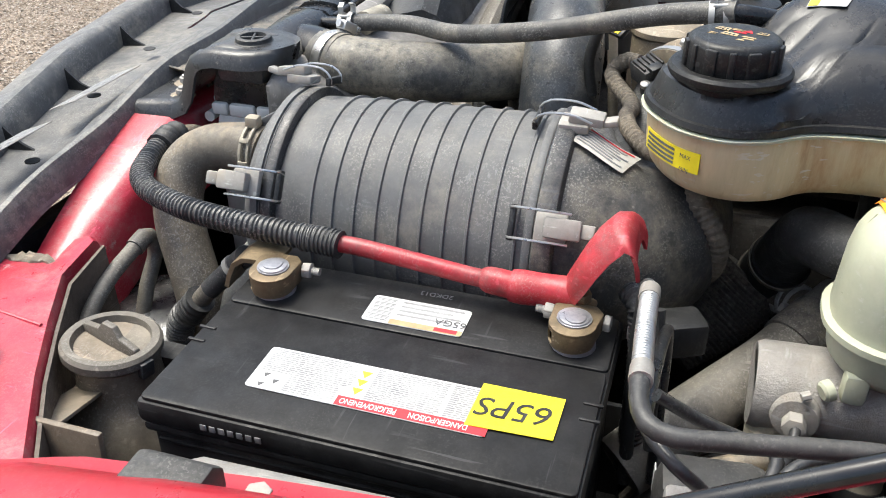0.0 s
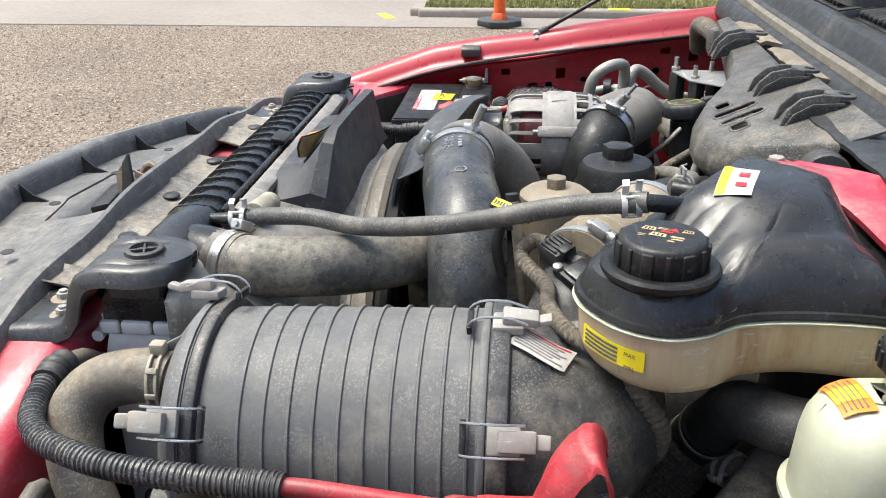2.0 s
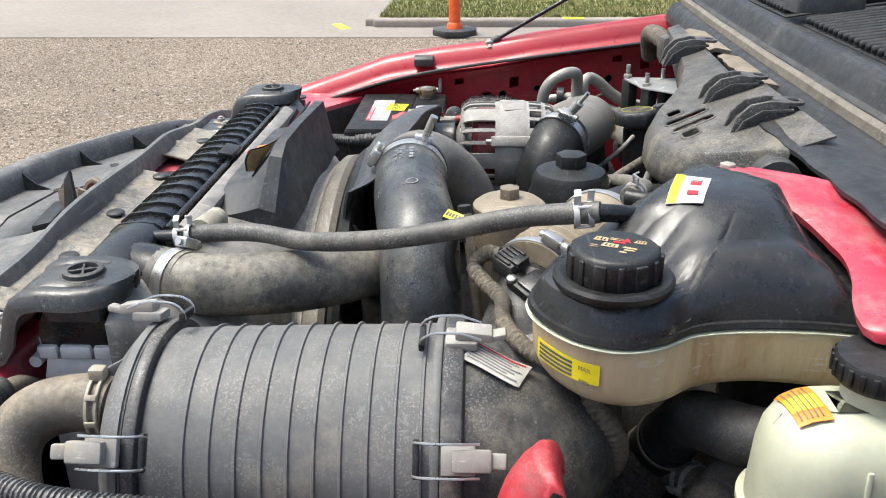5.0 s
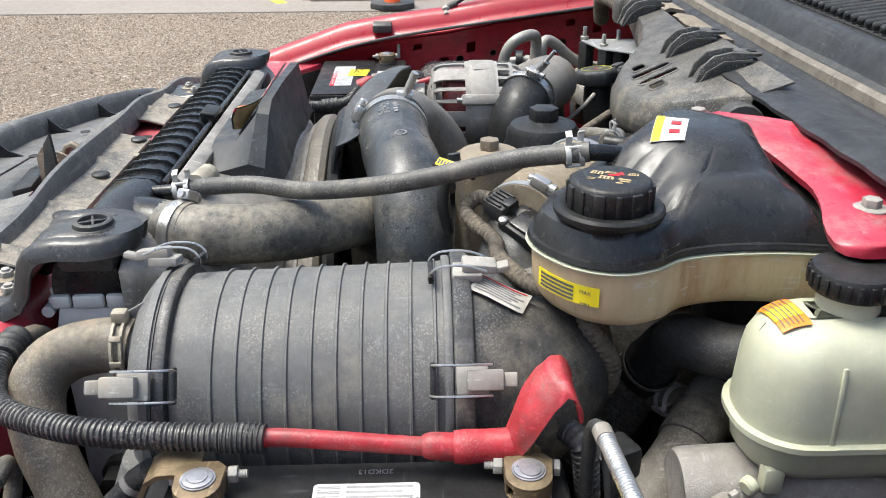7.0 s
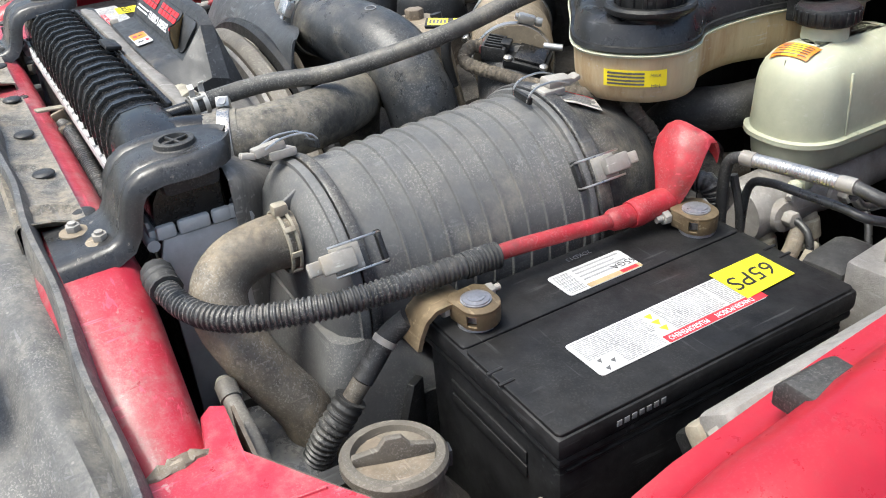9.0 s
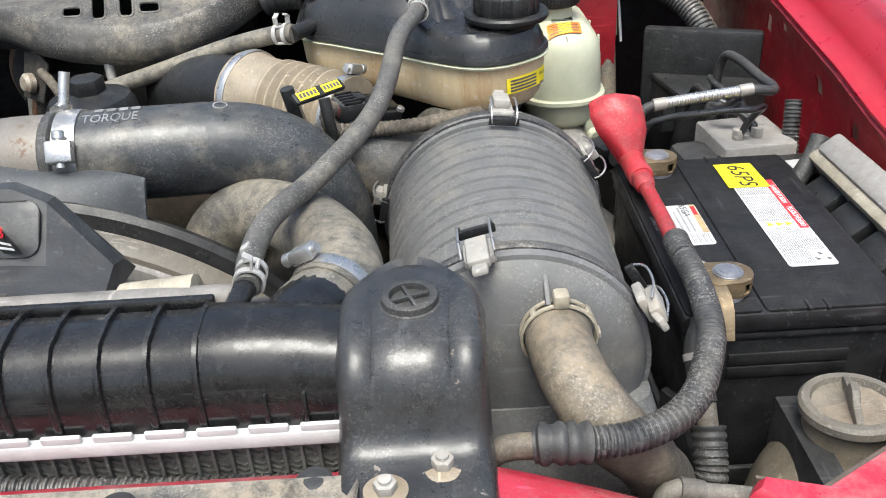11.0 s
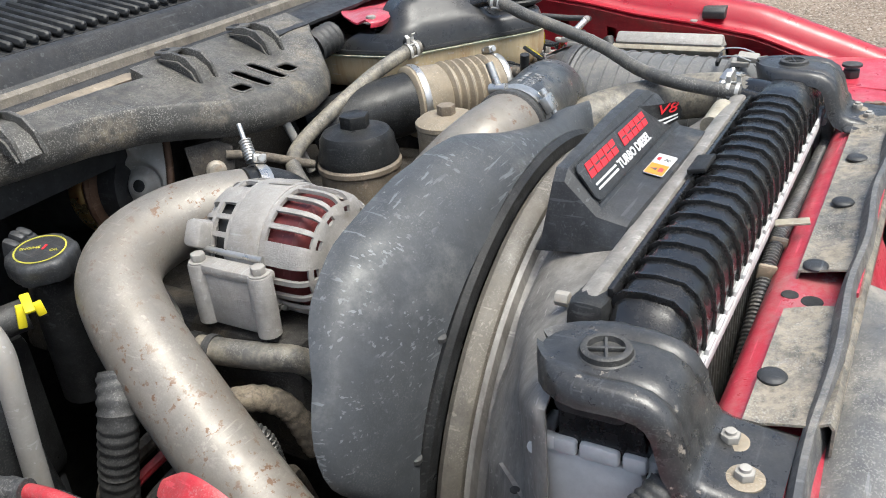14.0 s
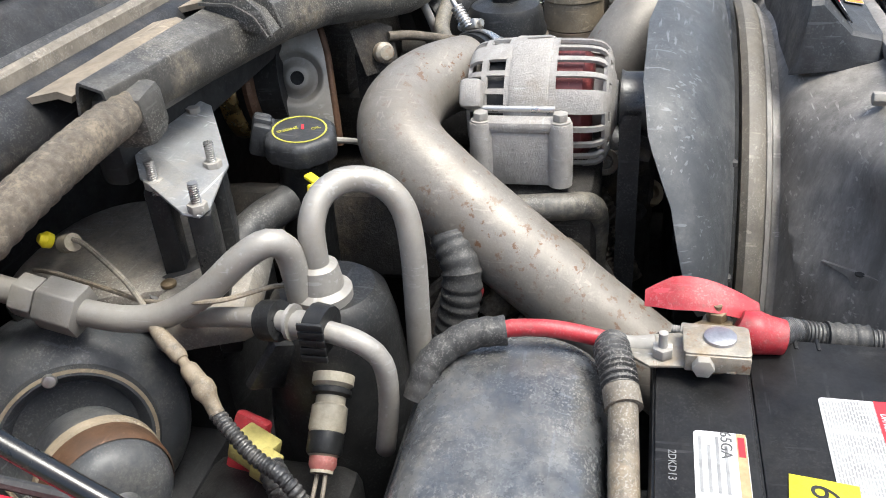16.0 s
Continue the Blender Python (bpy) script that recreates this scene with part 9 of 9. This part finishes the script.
part("seam_bead", tube([(-0.86, 0.4595, 1.022), (-0.70, 0.4605, 1.036), (-0.612, 0.4600, 1.040), (-0.572, 0.445, 1.041), (-0.554, 0.410, 1.042)], 0.0022, 8, 0.01), black_plastic, vc)

ac = thing("ac_accumulator", (-0.56, 0.55, 0.6), "tapered black air conditioning accumulator with dull aluminium tubes", "accumulator")
am2 = Matrix.Translation((-0.560, 0.548, 0))
part("can", lathe([(0.085, 0.62), (0.082, 0.80), (0.066, 0.98), (0.056, 1.07), (0.050, 1.095), (0.040, 1.104), (0.0, 1.106)], am2, 40), black_plastic, ac, "tapered black insulated can")
part("fitting", lathe([(0.024, 1.098), (0.025, 1.104), (0.025, 1.112), (0.019, 1.116), (0.016, 1.135), (0.012, 1.138)], Matrix.Translation((-0.576, 0.546, 0)), 28), alloy_tube, ac)
part("loop_tube", tube([(-0.576, 0.546, 1.12), (-0.577, 0.547, 1.15), (-0.572, 0.547, 1.172), (-0.556, 0.542, 1.188), (-0.538, 0.526, 1.193), (-0.529, 0.503, 1.186), (-0.530, 0.485, 1.166), (-0.536, 0.478, 1.13), (-0.541, 0.478, 1.06), (-0.544, 0.48, 0.98), (-0.546, 0.482, 0.88)], 0.0108, 18, 0.006), alloy_tube, ac, "bent aluminium tube")
part("suction_tube", tube([(-0.632, 0.845, 1.140), (-0.631, 0.802, 1.130), (-0.630, 0.762, 1.119), (-0.630, 0.723, 1.110), (-0.630, 0.690, 1.108), (-0.627, 0.657, 1.114), (-0.621, 0.622, 1.134), (-0.612, 0.592, 1.160), (-0.603, 0.572, 1.170), (-0.594, 0.562, 1.160), (-0.589, 0.560, 1.13), (-0.588, 0.56, 1.09)], 0.0112, 18, 0.006), alloy_tube, ac)
part("union_nut", hexagon(0.0225, 0.034, frame_to((-0.630, 0.764, 1.1195), (0.0, -1, -0.25))), alloy_tube, ac)
part("union_nut", hexagon(0.0185, 0.020, frame_to((-0.630, 0.786, 1.1255), (0.0, -1, -0.27))), alloy_tube, ac)
part("liquid_tube", tube([(-0.60, 0.66, 1.09), (-0.622, 0.60, 1.112), (-0.636, 0.55, 1.122), (-0.643, 0.515, 1.121), (-0.644, 0.492, 1.114), (-0.642, 0.478, 1.096), (-0.640, 0.477, 1.06), (-0.638, 0.485, 1.01), (-0.628, 0.49, 0.995)], 0.0082, 16, 0.006), alloy_tube, ac)
for p, q, r, mat_ in (((-0.6305, 0.572, 1.1175), (-0.634, 0.557, 1.121), 0.016, black_plastic), ((-0.640, 0.530, 1.1225), (-0.6425, 0.516, 1.1215), 0.019, black_plastic), ((-0.636, 0.548, 1.1222), (-0.6365, 0.545, 1.1224), 0.014, alloy_tube), ((-0.637, 0.543, 1.1222), (-0.639, 0.534, 1.1224), 0.0105, alloy_tube)):
    part("clip", tube([p, q], r, 14, 0.004), mat_, ac)
for k in range(5):
    part("clip_tooth", box((0.003, 0.02, 0.006), pose(-0.659, 0.523, 1.108 + k * 0.007, 0, 0, 0), 0.001), black_plastic, ac)
sw = part("pressure_switch", lathe([(0.017, -0.012), (0.017, -0.004), (0.012, 0.0), (0.012, 0.012), (0.0145, 0.014), (0.0150, 0.032), (0.0125, 0.036), (0.0125, 0.052), (0.010, 0.054), (0.009, 0.066)], frame_to((-0.622, 0.531, 1.046), (-0.80, -0.05, -0.6)), 22), washer_plastic, ac, "cream and black pressure switch")
swm = frame_to((-0.622, 0.531, 1.046), (-0.80, -0.05, -0.6))
part("switch_collar", lathe([(0.0120, -0.002), (0.0160, 0.000), (0.0160, 0.004), (0.0122, 0.006)], swm, 22), black_plastic, sw)
part("connector_shell", lathe([(0.0132, 0.034), (0.0142, 0.035), (0.0142, 0.050), (0.0128, 0.052)], swm, 22), black_plastic, sw, "black plug shell")
part("red_seal", lathe([(0.0104, 0.053), (0.0110, 0.054), (0.0110, 0.060), (0.0090, 0.064), (0, 0.064)], swm, 18), brick_red, sw, "faded red seal")
part("wire", tube([swm @ V(0.003, 0, 0.062), swm @ V(0.004, 0.003, 0.085), swm @ V(0.0, 0.01, 0.12)], 0.0018, 8), tan_rubber, sw)
part("wire", tube([swm @ V(-0.003, 0, 0.062), swm @ V(-0.004, 0.002, 0.085), swm @ V(-0.006, 0.012, 0.12)], 0.0018, 8), tan_rubber, sw)
part("valve_cap", tube([(-0.548, 0.575, 1.10), (-0.545, 0.582, 1.130)], 0.008, 12), black_plastic, ac)
part("bracket", box((0.05, 0.01, 0.05), pose(-0.612, 0.575, 1.06, 20, 30, -30), 0.006), black_plastic, ac)

hv = thing("heater_box", (-0.62, 0.82, 0.6), "dusty black heater and blower housing at the firewall", "heater box")
part("case", box((0.44, 0.30, 0.30), (-0.62, 0.83, 0.76), 0.02), grey_plastic, hv)
part("duct", box((0.15, 0.20, 0.20), (-0.47, 0.77, 0.965), 0.02), black_plastic, hv)
part("dusty_top", plate(curve_outline([(-0.40, 0.80), (-0.44, 0.68), (-0.49, 0.655), (-0.545, 0.665), (-0.575, 0.74), (-0.60, 0.80), (-0.56, 0.86), (-0.45, 0.86)], 4), 1.055, 1.09, None, 0.006), dusty_case, hv, "dust-covered upper case")
part("top_flange", plate(curve_outline([(-0.395, 0.81), (-0.435, 0.672), (-0.49, 0.645), (-0.552, 0.655), (-0.584, 0.735), (-0.61, 0.80), (-0.56, 0.87), (-0.44, 0.87)], 4), 1.066, 1.071, None, 0.001), black_plastic, hv)
for x, y in ((-0.555, 0.70), (-0.50, 0.668), (-0.57, 0.775)):
    part("screw", lathe([(0.007, 0), (0.007, 0.003), (0.004, 0.005), (0, 0.005)], Matrix.Translation((x, y, 1.09)), 12), brass, hv)
bm_ = frame_to((-0.666, 0.749, 1.001), (-0.75, -0.60, 0.28))
part("blower_flange", lathe([(0.098, -0.10), (0.097, -0.030), (0.090, -0.014), (0.078, -0.006), (0.068, -0.002), (0.0655, 0.003), (0.060, 0.004), (0.056, 0.000), (0.051, -0.010), (0.040, -0.014), (0.0, -0.015)], bm_, 64), flange_plastic, hv, "round black blower flange")
part("dust_ring", lathe([(0.0655, 0.0030), (0.0655, 0.0048), (0.0625, 0.0050), (0.0625, 0.0034)], bm_, 64, closed=False), tan_plastic, hv)
mm_ = frame_to((-0.688, 0.722, 1.004), (-0.62, -0.78, 0.08))
motor = part("blower_motor", lathe([(0.040, -0.02), (0.046, 0.012), (0.048, 0.030), (0.048, 0.046), (0.046, 0.058), (0.040, 0.068), (0.030, 0.073), (0.014, 0.075), (0.012, 0.080), (0, 0.081)], mm_, 44), flange_plastic, hv, "grey motor can with a domed end")
part("rust_band", lathe([(0.0484, 0.028), (0.0496, 0.030), (0.0496, 0.050), (0.0478, 0.054)], mm_, 44, closed=False), rust_brown, motor, "rusty tan motor band")
part("dust_band", lathe([(0.0470, 0.018), (0.0505, 0.019), (0.0505, 0.027), (0.0480, 0.028)], mm_, 44, closed=False), tan_plastic, motor)
for a in (-25, 95, 215):
    part("screw", lathe([(0.0065, 0), (0.005, 0.003), (0, 0.004)], bm_ @ Matrix.Translation((0.0605 * math.cos(radians(a)), 0.0605 * math.sin(radians(a)), 0.004)), 12), steel, hv)
part("side_skirt", box((0.10, 0.25, 0.3), (-0.80, 0.60, 0.75), 0.02), dark_void, hv)
part("side_skirt", box((0.12, 0.14, 0.3), (-0.68, 0.58, 0.82), 0.02), black_plastic, hv)

mb = thing("module_bracket", (-0.51, 0.68, 1.05), "scuffed grey metal bracket with three threaded studs", "bracket")
o = [(-0.451, 0.770), (-0.437, 0.772), (-0.421, 0.763), (-0.374, 0.734), (-0.377, 0.722), (-0.487, 0.655), (-0.505, 0.652), (-0.565, 0.636), (-0.579, 0.639), (-0.576, 0.655), (-0.533, 0.715)]
bm = plate(o, 0, 0.003, None, 0.0008)
for v in bm.verts:
    v.co.z += 1.174 + 0.28 * max(0.0, v.co.y - 0.685)
part("plate", bm, scuffed_plate, mb)
part("sticker", box((0.045, 0.012, 0.001), pose(-0.424, 0.752, 1.1970, 16, 0, -33), 0.0003), faded_label, mb)
for x, y in ((-0.534, 0.702), (-0.495, 0.666), (-0.571, 0.643)):
    m = Matrix.Translation((x, y, 1.176))
    st_ = part("stud", tube([(x, y, 1.17), (x, y, 1.202)], 0.004, 10, wave=0.2, period=0.002), steel, mb)
    part("nut", hexagon(0.0085, 0.008, m), clip_steel, st_)
part("bolt", hexagon(0.007, 0.006, Matrix.Translation((-0.401, 0.729, 1.189))), clip_steel, mb)
for x, y in ((-0.562, 0.638), (-0.490, 0.662), (-0.522, 0.70)):
    part("leg", box((0.03, 0.02, 0.14), pose(x, y + 0.008, 1.105, 0, 0, 20), 0.004), black_plastic, mb)
part("base", box((0.15, 0.09, 0.04), pose(-0.525, 0.672, 1.072, -6, 0, 15), 0.012), dusty_case, mb)

yc = thing("yellow_connector", (-0.655, 0.59, 0.95), "yellow plastic wiring connector on a red bracket", "connector")
part("housing", box((0.028, 0.034, 0.022), pose(-0.655, 0.592, 1.005, 15, 10, -15), 0.003), surface("yellow plastic", (0.36, 0.31, 0.10), 0.5, dirt=(0.16, 0.12, 0.06), dirty=0.5, big=20), yc)
part("step", box((0.02, 0.018, 0.02), pose(-0.672, 0.575, 1.005, 15, 10, -15), 0.002), surface("yellow plastic", (0.36, 0.31, 0.10)), yc)
part("red_bracket", box((0.012, 0.034, 0.085), pose(-0.640, 0.612, 0.975, 10, 20, -10), 0.005), red_cable, yc)
part("grey_plug", tube([(-0.672, 0.572, 1.005), (-0.69, 0.555, 0.995), (-0.70, 0.545, 0.96)], 0.011, 12, wave=0.12, period=0.006), conduit, yc)
part("stand", box((0.03, 0.03, 0.35), (-0.64, 0.615, 0.78), 0.004), dark_void, yc)
sl = thing("wiring_loom", (-0.65, 0.6, 0.95), "thin spiral loom from a tan plug across the heater box", "wiring")
part("plug", tube([(-0.634, 0.669, 1.108, 0.004), (-0.640, 0.660, 1.103, 0.0062), (-0.651, 0.640, 1.092, 0.0066), (-0.653, 0.637, 1.090, 0.0044), (-0.656, 0.633, 1.088, 0.0044), (-0.658, 0.630, 1.086, 0.0072), (-0.664, 0.620, 1.079, 0.0076), (-0.666, 0.617, 1.077, 0.0092), (-0.669, 0.613, 1.073, 0.0092), (-0.671, 0.610, 1.069, 0.0068), (-0.677, 0.603, 1.06, 0.0060)], seg=12, step=0.004), tan_rubber, sl)
part("spiral", tube([(-0.676, 0.604, 1.06), (-0.688, 0.585, 1.05), (-0.697, 0.567, 1.04), (-0.704, 0.545, 1.03), (-0.708, 0.53, 1.01), (-0.715, 0.51, 0.96)], 0.0062, 10, wave=0.18, period=0.005), conduit, sl)
part("thin_wire", tube([(-0.545, 0.80, 1.122), (-0.557, 0.775, 1.132), (-0.596, 0.716, 1.128), (-0.615, 0.69, 1.122), (-0.627, 0.674, 1.112), (-0.638, 0.66, 1.105)], 0.0026, 8), dirty_rubber, sl)
part("thin_wire", tube([(-0.56, 0.83, 1.10), (-0.577, 0.792, 1.11), (-0.60, 0.72, 1.112), (-0.614, 0.686, 1.115), (-0.630, 0.64, 1.128), (-0.628, 0.605, 1.132), (-0.595, 0.577, 1.125), (-0.575, 0.565, 1.11)], 0.0022, 8), tan_rubber, sl)
part("wire_clip", tube([(-0.547, 0.80, 1.122), (-0.553, 0.785, 1.128)], 0.0085, 10), washer_plastic, sl)
part("yellow_cap", lathe([(0.007, 0), (0.008, 0.006), (0.004, 0.012), (0, 0.012)], frame_to((-0.541, 0.818, 1.120), (-0.5, 0.4, 0.5)), 12), yellow_label, sl)

pa = thing("cable_lug", (-0.595, 0.27, 1.08), "stamped steel cable lug with stud and nut on the clamp", "cable lug")
part("arm", plate([(-0.615, 0.225), (-0.575, 0.222), (-0.572, 0.262), (-0.580, 0.300), (-0.600, 0.305), (-0.615, 0.285), (-0.612, 0.262)], 1.089, 1.0915, None, 0.0008), rusty_zinc, pa)
part("top_plate", plate(rounded(-0.613, 0.215, -0.577, 0.262, 0.004, 3), 1.1015, 1.1045, None, 0.0008), rusty_zinc, pa, "rust-stained stamped plate")
part("fold", box((0.003, 0.045, 0.014), (-0.613, 0.238, 1.096), 0.001), rusty_zinc, pa)
part("post_top", lathe([(0.0115, 1.1045), (0.0115, 1.107), (0.009, 1.108), (0, 1.108)], Matrix.Translation((-0.594, 0.236, 0)), 24), lead, pa, "grey lead post top")
bm = lathe([(0.0035, 1.09), (0.0035, 1.112), (0, 1.113)], Matrix.Translation((-0.602, 0.276, 0)), 10)
hexagon(0.008, 0.008, Matrix.Translation((-0.602, 0.276, 1.092)), bm)
part("stud", bm, clip_steel, pa)
part("bolt", hexagon(0.008, 0.007, frame_to((-0.614, 0.248, 1.096), (-1, 0, 0))), clip_steel, pa)

# ---- loose stones on the gravel, where the yard comes into view ----
rng = np.random.default_rng(4)
base = np.array([(1, 0, 0), (-1, 0, 0), (0, 1, 0), (0, -1, 0), (0, 0, 1), (0, 0, -0.6)], float)
tri_ = np.array([(0, 2, 4), (2, 1, 4), (1, 3, 4), (3, 0, 4), (2, 0, 5), (1, 2, 5), (3, 1, 5), (0, 3, 5)])
N = 120000
xy = np.vstack([np.c_[rng.uniform(-8.0, -1.2, 92000), rng.uniform(-5.5, 1.2, 92000)], np.c_[rng.uniform(1.6, 7.0, 28000), rng.uniform(-0.5, 5.5, 28000)]])
size = rng.uniform(0.004, 0.0115, N) * (1 + (rng.random(N) < 0.03) * 0.8)
turn = rng.uniform(0, 6.28, N)
verts = base[None] * (1 + rng.uniform(-0.3, 0.3, (N, 6, 3))) * size[:, None, None] * np.array([1.0, 0.75, 0.55])
c, s = np.cos(turn)[:, None], np.sin(turn)[:, None]
vx = verts[:, :, 0] * c - verts[:, :, 1] * s + xy[:, :1]
vy = verts[:, :, 0] * s + verts[:, :, 1] * c + xy[:, 1:]
vz = verts[:, :, 2] + size[:, None] * 0.25
allv = np.stack([vx, vy, vz], 2).reshape(-1, 3)
allf = (tri_[None] + (np.arange(N) * 6)[:, None, None]).reshape(-1, 3)
me = bpy.data.meshes.new("gravel_stones")
me.from_pydata(allv.tolist(), [], allf.tolist())
me.materials.append(stone_mat)
tagged(new("gravel_stones", me), "loose brown, grey and white gravel stones", "gravel", kind="stuff")
